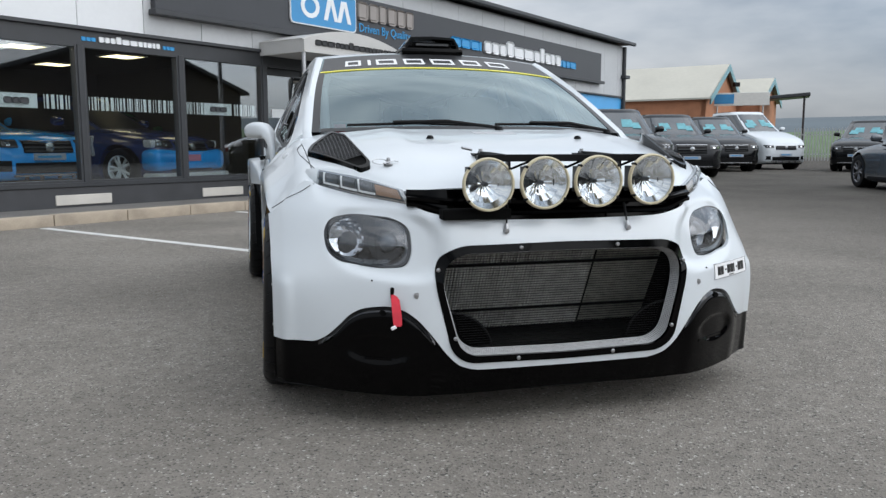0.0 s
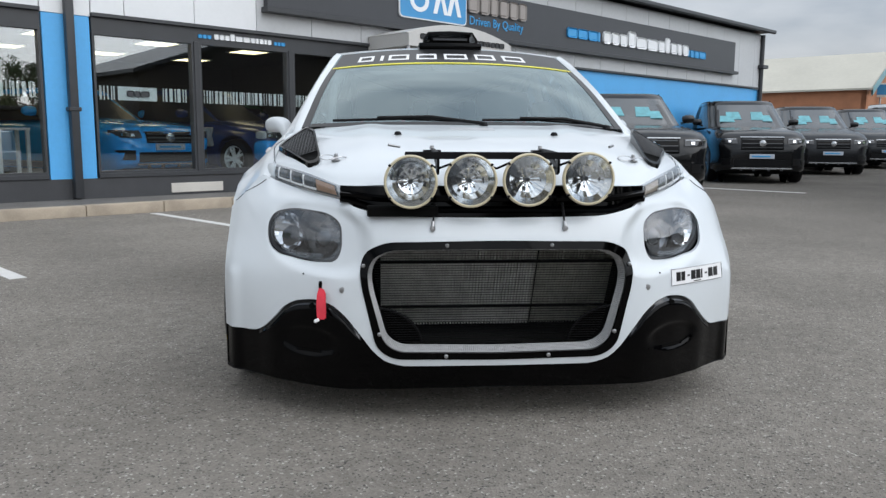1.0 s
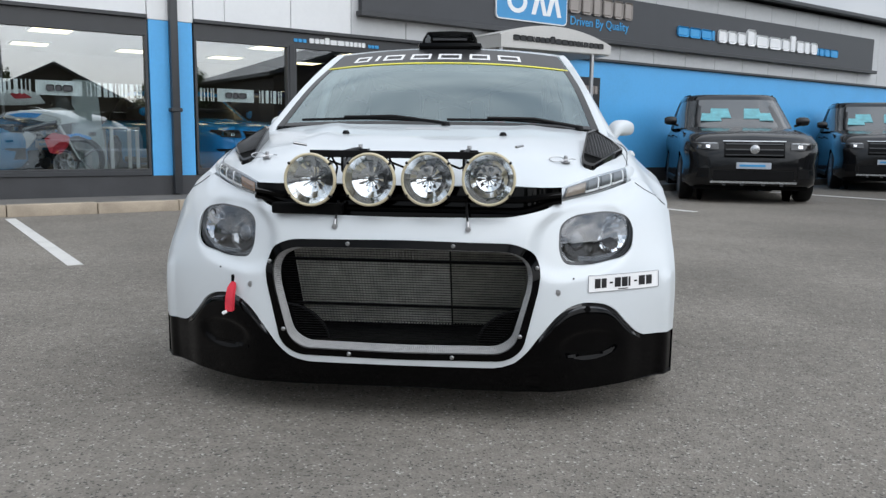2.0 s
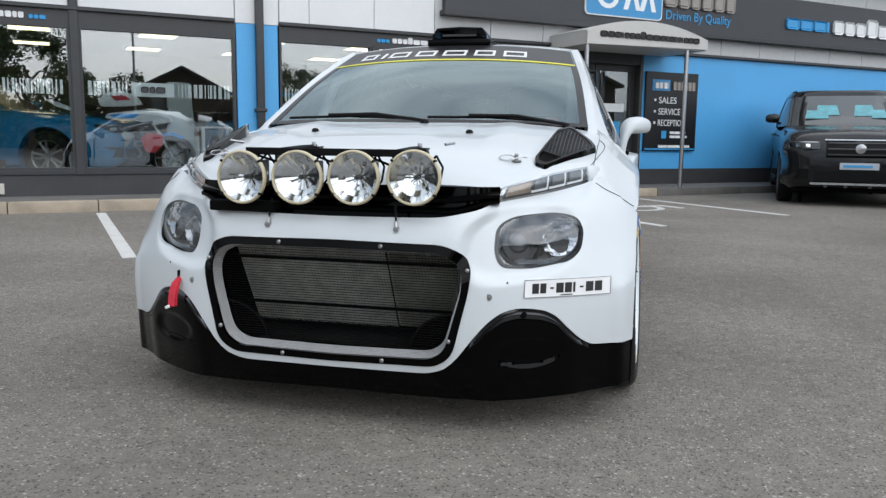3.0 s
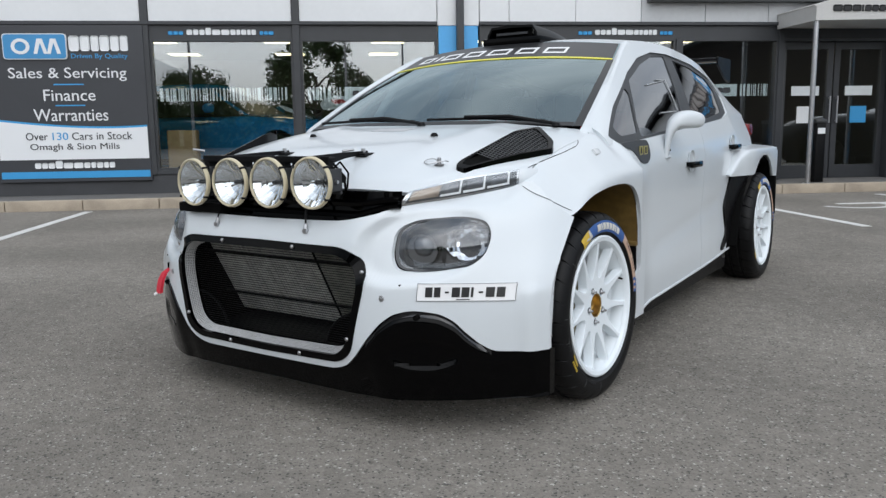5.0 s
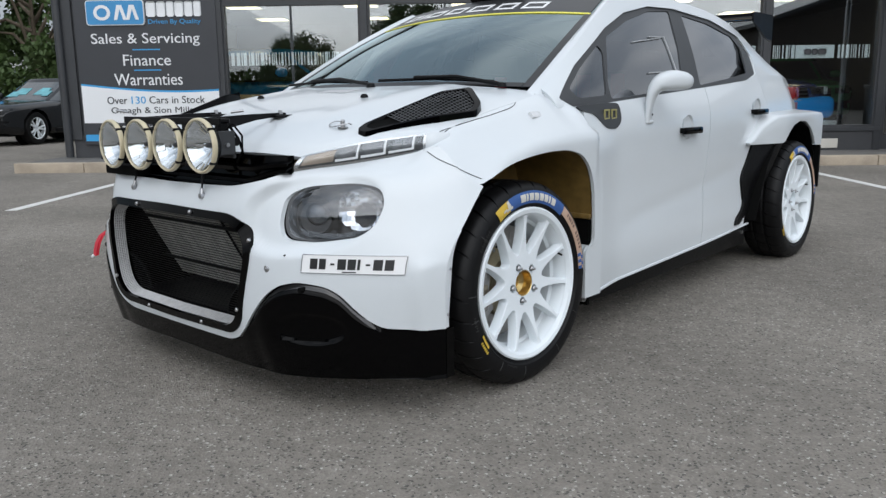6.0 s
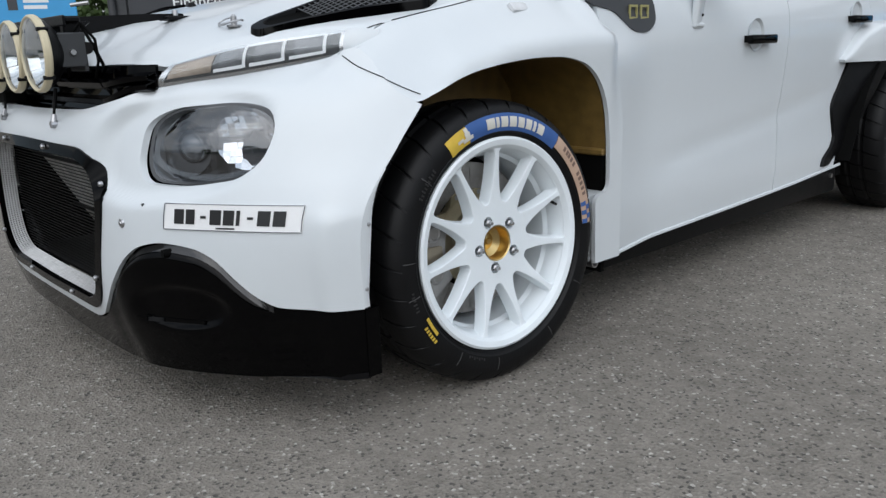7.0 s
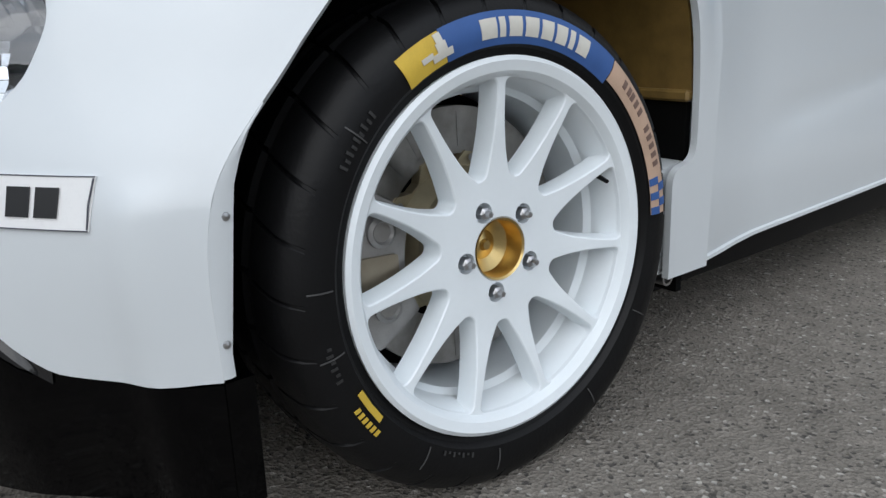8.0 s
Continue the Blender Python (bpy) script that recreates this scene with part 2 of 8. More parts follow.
# ---- mesh helpers ----
def spline(xs, ys):
    """Smooth curve through (xs, ys)."""
    xs, ys = np.asarray(xs, float), np.asarray(ys, float)
    d = np.diff(ys) / np.diff(xs)
    m = np.zeros_like(ys)
    m[0], m[-1] = d[0], d[-1]
    same = d[:-1] * d[1:] > 0
    m[1:-1] = np.where(same, 2 * d[:-1] * d[1:] / np.where(same, d[:-1] + d[1:], 1), 0)

    def f(x):
        x = np.clip(np.asarray(x, float), xs[0], xs[-1])
        k = np.clip(np.searchsorted(xs, x) - 1, 0, len(xs) - 2)
        h = xs[k + 1] - xs[k]
        t = (x - xs[k]) / h
        return (2 * t**3 - 3 * t**2 + 1) * ys[k] + (t**3 - 2 * t**2 + t) * h * m[k] + (3 * t**2 - 2 * t**3) * ys[k + 1] + (t**3 - t**2) * h * m[k + 1]
    return f


def smooth(a, b, x):
    t = np.clip((x - a) / (b - a), 0, 1)
    return t * t * (3 - 2 * t)


def mesh_of(verts, faces):
    me = bpy.data.meshes.new("m")
    me.from_pydata([tuple(map(float, v)) for v in verts], [], faces)
    me.update()
    return me


def join(*meshes):
    """Several meshes of one part as one mesh."""
    vs, fs = [], []
    for me in meshes:
        k = len(vs)
        vs += [tuple(v.co) for v in me.vertices]
        fs += [tuple(i + k for i in p.vertices) for p in me.polygons]
    return mesh_of(vs, fs)


def moved(me, m):
    me = me.copy()
    me.transform(m)
    return me


def flipped(me):
    """Mirror image across the car's middle plane."""
    me = me.copy()
    me.transform(Matrix.Diagonal((-1, 1, 1, 1)))
    me.flip_normals()
    return me


def part(name, me, material, parent=None, label="", sharp=35, at=None):
    me = me.copy() if me.users else me
    me.materials.clear()
    me.materials.append(material)
    me.polygons.foreach_set("use_smooth", [True] * len(me.polygons))
    me.set_sharp_from_angle(angle=radians(sharp))
    ob = new(name, me)
    if at is not None:
        ob.matrix_basis = at
    if parent is not None:
        ob.parent = parent
    if label:
        ob["label"] = label
    return ob


def thing(name, label, category, at=None, group="", kind=""):
    ob = new(name)
    ob.empty_display_size = 0.1
    if at is not None:
        ob.matrix_basis = at
    return tagged(ob, label, category, group, kind)


def box(x0, x1, y0, y1, z0, z1, bevel=0.0, seg=1):
    bm = bmesh.new()
    bmesh.ops.create_cube(bm, size=1)
    for v in bm.verts:
        v.co = Vector(((x0 + x1) / 2 + v.co.x * (x1 - x0), (y0 + y1) / 2 + v.co.y * (y1 - y0), (z0 + z1) / 2 + v.co.z * (z1 - z0)))
    if bevel:
        bmesh.ops.bevel(bm, geom=bm.edges[:], offset=bevel, segments=seg, affect="EDGES", profile=0.6)
    me = bpy.data.meshes.new("m")
    bm.to_mesh(me)
    bm.free()
    return me


def rod(p0, p1, r0, r1=None, seg=12):
    r1 = r0 if r1 is None else r1
    p0, p1 = Vector(p0), Vector(p1)
    d = p1 - p0
    q = d.to_track_quat("Z", "Y").to_matrix()
    vs, fs = [], []
    for p, r in ((p0, r0), (p1, r1)):
        for i in range(seg):
            a = 2 * math.pi * i / seg
            vs.append(p + q @ Vector((math.cos(a) * r, math.sin(a) * r, 0)))
    fs = [(i, (i + 1) % seg, seg + (i + 1) % seg, seg + i) for i in range(seg)]
    fs += [tuple(range(seg - 1, -1, -1)), tuple(range(seg, 2 * seg))]
    return mesh_of(vs, fs)


def tube(points, r, seg=8):
    return join(*[rod(a, b, r, r, seg) for a, b in zip(points[:-1], points[1:])])


def lathe(profile, seg=32, axis="x", closed=False):
    """profile: rows of (along the axis, radius)."""
    vs, fs = [], []
    n = len(profile)
    for i in range(seg):
        a = 2 * math.pi * i / seg
        for p, r in profile:
            c, s = r * math.cos(a), r * math.sin(a)
            vs.append({"x": (p, c, s), "y": (c, p, s), "z": (c, s, p)}[axis])
    for i in range(seg):
        j = (i + 1) % seg
        for k in range(n - (0 if closed else 1)):
            k2 = (k + 1) % n
            f = (i * n + k, j * n + k, j * n + k2, i * n + k2)
            fs.append(f[::-1] if axis == "y" else f)
    me = mesh_of(vs, fs)
    bm = bmesh.new()
    bm.from_mesh(me)
    bmesh.ops.remove_doubles(bm, verts=bm.verts, dist=1e-5)
    bmesh.ops.recalc_face_normals(bm, faces=bm.faces)
    bm.to_mesh(me)
    bm.free()
    return me


def sheet(P, thick=0.0, flip=False):
    """A curved panel through the grid of places P (rows, columns, 3); thick: inward from its face."""
    P = np.asarray(P, float)
    nu, nv = P.shape[:2]
    du = np.gradient(P, axis=0)
    dv = np.gradient(P, axis=1)
    N = np.cross(du, dv)
    N /= np.maximum(np.linalg.norm(N, axis=2, keepdims=True), 1e-9)
    if flip:
        N = -N
    idx = np.arange(nu * nv).reshape(nu, nv)
    q = np.stack([idx[:-1, :-1], idx[1:, :-1], idx[1:, 1:], idx[:-1, 1:]], -1).reshape(-1, 4)
    if flip:
        q = q[:, ::-1]
    vs, fs = P.reshape(-1, 3), [tuple(map(int, f)) for f in q]
    if thick:
        vs = np.vstack([vs, (P - N * thick).reshape(-1, 3)])
        k = nu * nv
        fs += [tuple(int(i) + k for i in f[::-1]) for f in q]
        ring = list(idx[0, :]) + list(idx[1:, -1]) + list(idx[-1, -2::-1]) + list(idx[-2:0:-1, 0])
        for a, b in zip(ring, ring[1:] + ring[:1]):
            f = (int(a), int(b), int(b) + k, int(a) + k)
            fs.append(f[::-1] if flip else f)
    me = mesh_of(vs, fs)
    bm = bmesh.new()
    bm.from_mesh(me)
    bmesh.ops.remove_doubles(bm, verts=bm.verts, dist=1e-5)
    if thick:
        bmesh.ops.recalc_face_normals(bm, faces=bm.faces)
    bm.to_mesh(me)
    bm.free()
    return me


def rounded(points, r=0.02, n=5):
    """A closed outline with rounded corners."""
    out = []
    k = len(points)
    for i in range(k):
        p, a, b = (np.array(points[j % k], float) for j in (i, i - 1, i + 1))
        u, v = a - p, b - p
        lu, lv = np.linalg.norm(u), np.linalg.norm(v)
        d = min(r, lu * 0.48, lv * 0.48)
        p0, p1 = p + u / lu * d, p + v / lv * d
        for t in np.linspace(0, 1, n):
            out.append((1 - t) ** 2 * p0 + 2 * t * (1 - t) * p + t * t * p1)
    return np.array(out)


def prism(outline, lo, hi, axis="y"):
    """An outline carried along an axis from lo to hi. Outline in the other two axes, in order."""
    def put(p, h):
        a, b = float(p[0]), float(p[1])
        return {"x": (h, a, b), "y": (a, h, b), "z": (a, b, h)}[axis]
    n = len(outline)
    vs = [put(p, lo) for p in outline] + [put(p, hi) for p in outline]
    fs = [tuple(range(n)), tuple(range(2 * n - 1, n - 1, -1))]
    fs += [(i, n + i, n + (i + 1) % n, (i + 1) % n) for i in range(n)]
    me = mesh_of(vs, fs)
    bm = bmesh.new()
    bm.from_mesh(me)
    bmesh.ops.recalc_face_normals(bm, faces=bm.faces)
    bm.to_mesh(me)
    bm.free()
    return me


def cut(me, *cutters):
    """The mesh with the closed cutters taken out of it."""
    ob = new("cut", me)
    made = []
    for c in cutters:
        co = new("cutter", c)
        made.append(co)
        md = ob.modifiers.new("b", "BOOLEAN")
        md.operation, md.solver, md.object = "DIFFERENCE", "EXACT", co
    out = bpy.data.meshes.new_from_object(ob.evaluated_get(bpy.context.evaluated_depsgraph_get()))
    for o in (ob, *made):
        bpy.data.objects.remove(o)
    return out


def words(text, width, height, depth=0.004):
    """Flat raised lettering, centred, in the xz plane facing -y, fitted to a width and height."""
    cu = bpy.data.curves.new("t", "FONT")
    cu.body, cu.extrude, cu.resolution_u = text, 0.002, 3
    ob = new("t", cu)
    me = bpy.data.meshes.new_from_object(ob.evaluated_get(bpy.context.evaluated_depsgraph_get()))
    bpy.data.objects.remove(ob)
    co = np.array([v.co[:] for v in me.vertices])
    lo, hi = co.min(0), co.max(0)
    co = (co - (lo + hi) / 2) / (hi - lo) * np.array([width, height, depth])
    me.vertices.foreach_set("co", np.stack([co[:, 0], -co[:, 2], co[:, 1]], 1).ravel())
    me.update()
    return me


def bar_row(name, widths, height, gap, material, parent, m, depth=0.004, tall=(), label=""):
    """A row of plain blocks in place of lettering, each one a part of its own."""
    total = sum(widths) + gap * (len(widths) - 1)
    x = -total / 2
    for i, w in enumerate(widths):
        h = height * (1.35 if i in tall else 1.0)
        part(name, moved(box(x, x + w, -depth / 2, depth / 2, -height / 2, -height / 2 + h, min(w, h) * 0.18), m), material, parent, label)
        x += w + gap


def facets(rx, rz, nx, nz, depth, seed, amount=.12):
    """A reflector of small flat mirrors in a shallow bowl, facing -y."""
    rq = random.Random(seed)
    vs, fs_ = [], []
    sx, sz = 2 * rx / nx, 2 * rz / nz
    for i in range(nx):
        for j in range(nz):
            x0, z0 = -rx + sx * i, -rz + sz * j
            cx, cz = x0 + sx / 2, z0 + sz / 2
            if math.hypot(cx / rx, cz / rz) > 1.03:
                continue
            tx, tz = rq.uniform(-amount, amount), rq.uniform(-amount, amount) * .6
            k = len(vs)
            for xx, zz in ((x0, z0), (x0 + sx, z0), (x0 + sx, z0 + sz), (x0, z0 + sz)):
                h = math.hypot(xx / rx, zz / rz)
                q = min(1.0, 1 / max(h, 1e-6))
                vs.append((xx * q, depth * (1 - min(h, 1) ** 2) + tx * (xx - cx) + tz * (zz - cz), zz * q))
            fs_.append((k, k + 1, k + 2, k + 3))
    return mesh_of(vs, fs_)


def sectored(r, depth, seed):
    """A deep reflector bowl facing -y, pressed into uneven sectors that fan out from the bulb."""
    rq = random.Random(seed)
    ns, vs, fs_ = 11, [], []
    radii = (.07, .30, .52, .76, 1.0)
    base = rq.uniform(0, .4)
    for i in range(ns):
        a0, a1 = base + 2 * math.pi * i / ns, base + 2 * math.pi * (i + 1) / ns
        for j in range(4):
            tw, tr = rq.uniform(-.10, .10), rq.uniform(-.05, .05)
            k = len(vs)
            for u in (0, .25, .5, .75, 1):
                a = a0 + (a1 - a0) * u
                for v in (0, .5, 1):
                    q = r * (radii[j] + (radii[j + 1] - radii[j]) * v)
                    y = depth * (1 - (q / r) ** 2) + tw * (u - .5) * q * (a1 - a0) + tr * (v - .5) * r * .23 + .0010 * 4 * u * (1 - u)
                    vs.append((q * math.cos(a), y, q * math.sin(a)))
            fs_ += [(k + m * 3 + h, k + m * 3 + h + 1, k + m * 3 + h + 4, k + m * 3 + h + 3) for m in range(4) for h in range(2)]
    return mesh_of(vs, fs_)


def word_parts(name, text, width, height, depth, m, material, parent):
    """A line of lettering, each word a part of its own."""
    me = words(text, width, height, depth)
    co = [v.co.copy() for v in me.vertices]
    polys = [tuple(p.vertices) for p in me.polygons]
    spans = sorted((min(co[i].x for i in p), max(co[i].x for i in p), k) for k, p in enumerate(polys))
    groups, end = [], None
    for a, b, k in spans:
        if end is None or a > end + .2 * height:
            groups.append([])
        groups[-1].append(k)
        end = b if end is None else max(end, b)
    for g in groups:
        used = sorted({i for k in g for i in polys[k]})
        at = {i: n for n, i in enumerate(used)}
        part(name, moved(mesh_of([co[i] for i in used], [tuple(at[i] for i in polys[k]) for k in g]), m), material, parent)

# ---- ground ----
def ground_mesh():
    n = 60
    r = np.concatenate([[0.0], np.geomspace(1.5, 900, n)])
    vs, fs = [(0, 0, 0)], []
    seg = 48
    for q in r[1:]:
        for i in range(seg):
            a = 2 * math.pi * i / seg
            vs.append((q * math.cos(a), q * math.sin(a), 0))
    fs += [(0, 1 + i, 1 + (i + 1) % seg) for i in range(seg)]
    for k in range(n - 1):
        for i in range(seg):
            j = (i + 1) % seg
            fs.append((1 + k * seg + i, 1 + (k + 1) * seg + i, 1 + (k + 1) * seg + j, 1 + k * seg + j))
    return mesh_of(vs, fs)


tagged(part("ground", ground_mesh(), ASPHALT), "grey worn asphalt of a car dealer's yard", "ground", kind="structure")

# building frame: x along the front, -y out from it
BM = pose(-8.1 * math.sin(radians(40)), 8.1 * math.cos(radians(40)), 0, 0, 0, 40)


def bpart(name, me, material, parent=None, label="", sharp=35):
    """A part given in the building's frame."""
    return part(name, moved(me, BM), material, parent, label, sharp)


# pavement along the front, with kerb stones
KOUT = 1.1
pavement = tagged(bpart("pavement", box(-5.3, 26, -KOUT + 0.14, 0.3, -0.05, 0.115), PAVE), "dark tarmac pavement along the showroom front", "pavement", kind="structure")
kerb_stone = moved(box(0, 0.905, -KOUT - 0.005, -KOUT + 0.14, -0.06, 0.125, 0.012, 2), BM)
rng = random.Random(5)
for i in range(33):
    o = part("kerb_stone", kerb_stone, KERB if i < 14 else PAVE, pavement)
    o.location = BM.to_3x3() @ Vector((-5.3 + i * 0.915, 0, rng.uniform(-0.004, 0.004)))
for i, (u, a, b) in enumerate(((-3.35, 1.3, 4.6), (-0.72, 1.3, 4.85), (1.82, 1.25, 4.6), (4.5, 1.25, 4.6), (6.8, 1.5, 4.2), (11.6, 2.2, 5.0))):
    tagged(bpart("bay_line", box(u - 0.05, u + 0.05, -b, -a, -0.01, 0.004), LINE), "worn white painted parking bay line on asphalt", "road marking", kind="structure", group="bay lines")
mark = []
for i in range(14):
    a0, a1 = radians(200 + i * 13), radians(200 + i * 13 + 13.5)
    c, r = (5.6, -2.7), 0.42
    q = [(c[0] + (r + d) * math.cos(a), c[1] + (r + d) * math.sin(a)) for d, a in ((-0.05, a0), (0.05, a0), (0.05, a1), (-0.05, a1))]
    mark.append(mesh_of([(*p, 0.004) for p in q], [(0, 1, 2, 3)]))
mark.append(box(5.5, 6.3, -2.66, -2.56, -0.01, 0.0045))
mark.append(box(6.2, 6.3, -3.0, -2.6, -0.01, 0.005))
tagged(bpart("bay_symbol", join(*mark), LINE), "faded white painted symbol in a parking bay", "road marking", kind="structure")

# ---- showroom building ----
Z_G0, Z_G1, Z_F, Z_R = 0.43, 2.18, 2.40, 3.98
U0, U1 = -5.0, 20.85
front = tagged(new("wall_front"), "showroom front with white cladding, dark frames and blue wall", "wall", kind="structure")
# plinth with openings for doors left solid below glass
bpart("plinth", join(box(U0, 6.2, -0.03, 0.2, 0.0, 0.37), box(7.95, U1, -0.03, 0.2, 0.0, 0.38)), PLINTH, front)
bpart("fascia_core", box(U0, U1, 0.02, 0.2, Z_F, Z_R - 0.05), CLAD_GREY, front)
joints = [U0, -2.9, -2.8, -0.91, -0.81, 1.08, 1.68] + [2.1 + 0.96 * k for k in range(20)] + [U1]
pan_skip = {(-2.9, -2.8), (-0.91, -0.81), (1.08, 1.68)}
for a, b in zip(joints[:-1], joints[1:]):
    if (a, b) in pan_skip:
        continue
    m = CLAD_WHITE if b < 4.3 else CLAD_GREY
    bpart("cladding_panel", box(a + 0.004, b - 0.004, -0.03, 0.019, Z_F, Z_R - 0.1, 0.004), m, front)
for u in (-2.85, -0.86):
    bpart("mullion", box(u - 0.05, u + 0.05, -0.06, 0.12, 0.37, Z_R - 0.1, 0.005), DARK_FRAME, front)
bpart("pilaster", box(1.1, 1.66, -0.02, 0.2, 0.36, 2.36, 0.004), BLUE_PAINT, front)
bpart("pilaster_cap", box(1.09, 1.67, -0.025, 0.2, 2.364, Z_R - 0.1), CLAD_WHITE, front)
bpart("head_rail", join(box(U0, 1.08, -0.025, 0.1, Z_G1, Z_F - 0.004), box(1.68, 8.0, -0.025, 0.1, Z_G1, Z_F - 0.004)), DARK_FRAME, front)
bpart("drip_trim", join(box(U0, 1.08, -0.075, 0.0, Z_F - 0.035, Z_F + 0.012, 0.004), box(1.68, U1, -0.075, 0.0, Z_F - 0.035, Z_F + 0.012, 0.004)), DARK_FRAME, front)
bpart("sill_rail", join(box(U0, 1.08, -0.05, 0.12, 0.374, Z_G0, 0.004), box(1.68, 6.2, -0.05, 0.12, 0.374, Z_G0, 0.004)), DARK_FRAME, front)
bpart("blue_wall", box(8.0, U1, -0.012, 0.2, 0.384, 2.36), BLUE_PAINT, front, "bright blue painted wall")
bpart("downpipe", join(box(1.345, 1.45, -0.13, -0.03, 0.13, Z_R - 0.05, 0.02, 2), box(1.32, 1.475, -0.14, -0.02, 1.2, 1.25, 0.01), box(1.32, 1.475, -0.14, -0.02, 2.9, 2.95, 0.01)), DARK_FRAME, front)
bpart("corner_downpipe", join(rod((-5.06, -0.08, 0.13), (-5.06, -0.08, 2.3), 0.055), rod((-5.06, -0.08, 2.3), (-5.13, -0.2, 2.55), 0.055), rod((-5.13, -0.2, 2.55), (-5.13, -0.2, 3.9), 0.055)), DARK_FRAME, front)
bpart("end_downpipe", join(rod((20.75, -0.08, 0.13), (20.75, -0.08, 3.9), 0.06), box(20.6, 20.95, -0.2, -0.03, 2.95, 3.05, 0.01)), DARK_FRAME, front)
bpart("corner_post", box(-5.02, -4.87, -0.06, 0.1, 0.37, Z_F - 0.04, 0.004), DARK_FRAME, front)
for a in (-2.48, 2.63, 4.88, 7.0):
    if a > 6:
        continue
    bpart("vent_panel", box(a, a + 0.77, -0.045, 0.0, 0.145, 0.275, 0.006), CREAM_BLOCK, front)
tagged(bpart("roof", join(box(U0 - 0.2, U1 + 0.2, -0.25, 12.3, Z_R, Z_R + 0.06), box(U0 - 0.22, U1 + 0.22, -0.33, -0.22, Z_R - 0.04, Z_R + 0.06, 0.02)), DARK_FRAME), "dark metal roof with a projecting eaves gutter", "roof", kind="structure")
tagged(bpart("wall_back", box(U0, U1, 12.0, 12.2, 0, Z_R), CLAD_GREY), "plain grey rear wall", "wall", kind="structure")
tagged(bpart("wall_side", box(U0, U0 + 0.15, 0.2, 12, 0, Z_R), CLAD_GREY), "plain grey side wall of the showroom", "wall", kind="structure")
tagged(bpart("wall_end", box(U1 - 0.15, U1, 0.2, 12, 0, Z_R), CLAD_GREY), "light grey clad end wall", "wall", kind="structure")
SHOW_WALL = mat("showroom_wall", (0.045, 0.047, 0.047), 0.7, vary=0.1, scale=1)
SHOW_FLOOR = mat("showroom_floor", (0.16, 0.165, 0.17), 0.2, vary=0.12, scale=2)
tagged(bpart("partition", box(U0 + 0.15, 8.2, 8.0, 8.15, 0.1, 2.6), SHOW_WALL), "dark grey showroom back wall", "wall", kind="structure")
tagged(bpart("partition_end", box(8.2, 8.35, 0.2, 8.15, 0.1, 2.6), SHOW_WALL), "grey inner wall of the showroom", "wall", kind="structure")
tagged(bpart("floor", box(U0 + 0.15, 8.2, 0.2, 8.0, 0.0, 0.25), SHOW_FLOOR), "polished grey showroom floor", "floor", kind="structure")
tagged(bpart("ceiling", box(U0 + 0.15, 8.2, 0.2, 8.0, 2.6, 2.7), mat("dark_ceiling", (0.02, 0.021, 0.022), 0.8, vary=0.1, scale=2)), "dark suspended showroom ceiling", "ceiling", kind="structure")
LAMP_PANEL = mat("lamp_diffuser", (1.0, 0.82, 0.50), 0.5, vary=0.02, emit=3.8)
for u in (-3.6, -1.4, 0.6, 2.5, 4.4, 6.3):
    for v in (1.6, 4.0, 6.4):
        t = thing("ceiling_light", "square warm white recessed ceiling light panel", "ceiling light", group="showroom lights")
        bpart("frame", join(box(u - 0.33, u + 0.33, v - 0.33, v - 0.3, 2.575, 2.6), box(u - 0.33, u + 0.33, v + 0.3, v + 0.33, 2.575, 2.6), box(u - 0.33, u - 0.3, v - 0.3, v + 0.3, 2.575, 2.6), box(u + 0.3, u + 0.33, v - 0.3, v + 0.3, 2.575, 2.6)), CLAD_WHITE, t)
        bpart("diffuser", box(u - 0.3, u + 0.3, v - 0.3, v + 0.3, 2.582, 2.598), LAMP_PANEL, t)

# shop windows
STRIPE = mat("frosted_stripe", (0.74, 0.77, 0.78), 0.6, vary=0.06, scale=8)
SIGNED = (2, 3, 5)  # bays whose film carries a mark
bays = ((-4.87, -2.9), (-2.8, -0.91), (-0.81, 1.08), (1.68, 3.03), (3.11, 4.55), (4.63, 6.12))
for i, (a, b) in enumerate(bays):
    w = tagged(new("window_%d" % (i + 1)), "large shop window in an anthracite frame", "window", kind="structure")
    bpart("window_frame", join(box(a, a + 0.03, -0.03, 0.08, Z_G0, Z_G1), box(b - 0.03, b, -0.03, 0.08, Z_G0, Z_G1), box(a + 0.03, b - 0.03, -0.028, 0.08, Z_G1 - 0.03, Z_G1), box(a + 0.03, b - 0.03, -0.028, 0.08, Z_G0, Z_G0 + 0.03)), DARK_FRAME, w)
    bpart("pane", box(a + 0.03, b - 0.03, 0.02, 0.03, Z_G0 + 0.03, Z_G1 - 0.03), GLASS_SHOP, w).visible_shadow = False
    z0, z1 = 1.36, 1.535
    rng = random.Random(10 + i)
    st, x = [], a + 0.08
    mid = (a + b) / 2 - 0.1
    while x < b - 0.1:
        q = rng.choice((0.012, 0.018, 0.03, 0.045))
        if abs(x - mid) > 0.3 or i not in SIGNED:
            st.append(box(x, min(x + q, b - 0.06), 0.031, 0.033, z0, z1))
        x += q + rng.choice((0.012, 0.02, 0.03))
    bpart("stripe_film", join(*st), STRIPE, w, "pale barcode stripe film")
    if i not in SIGNED:
        continue
    bpart("film_panel", box(mid - 0.26, mid + 0.26, 0.031, 0.033, z0, z1), STRIPE, w)
    bar_row("film_mark", (0.09, 0.07, 0.11), 0.075, 0.012, DARK_FRAME, w, BM @ pose(mid, 0.018, (z0 + z1) / 2), 0.002, (), "")
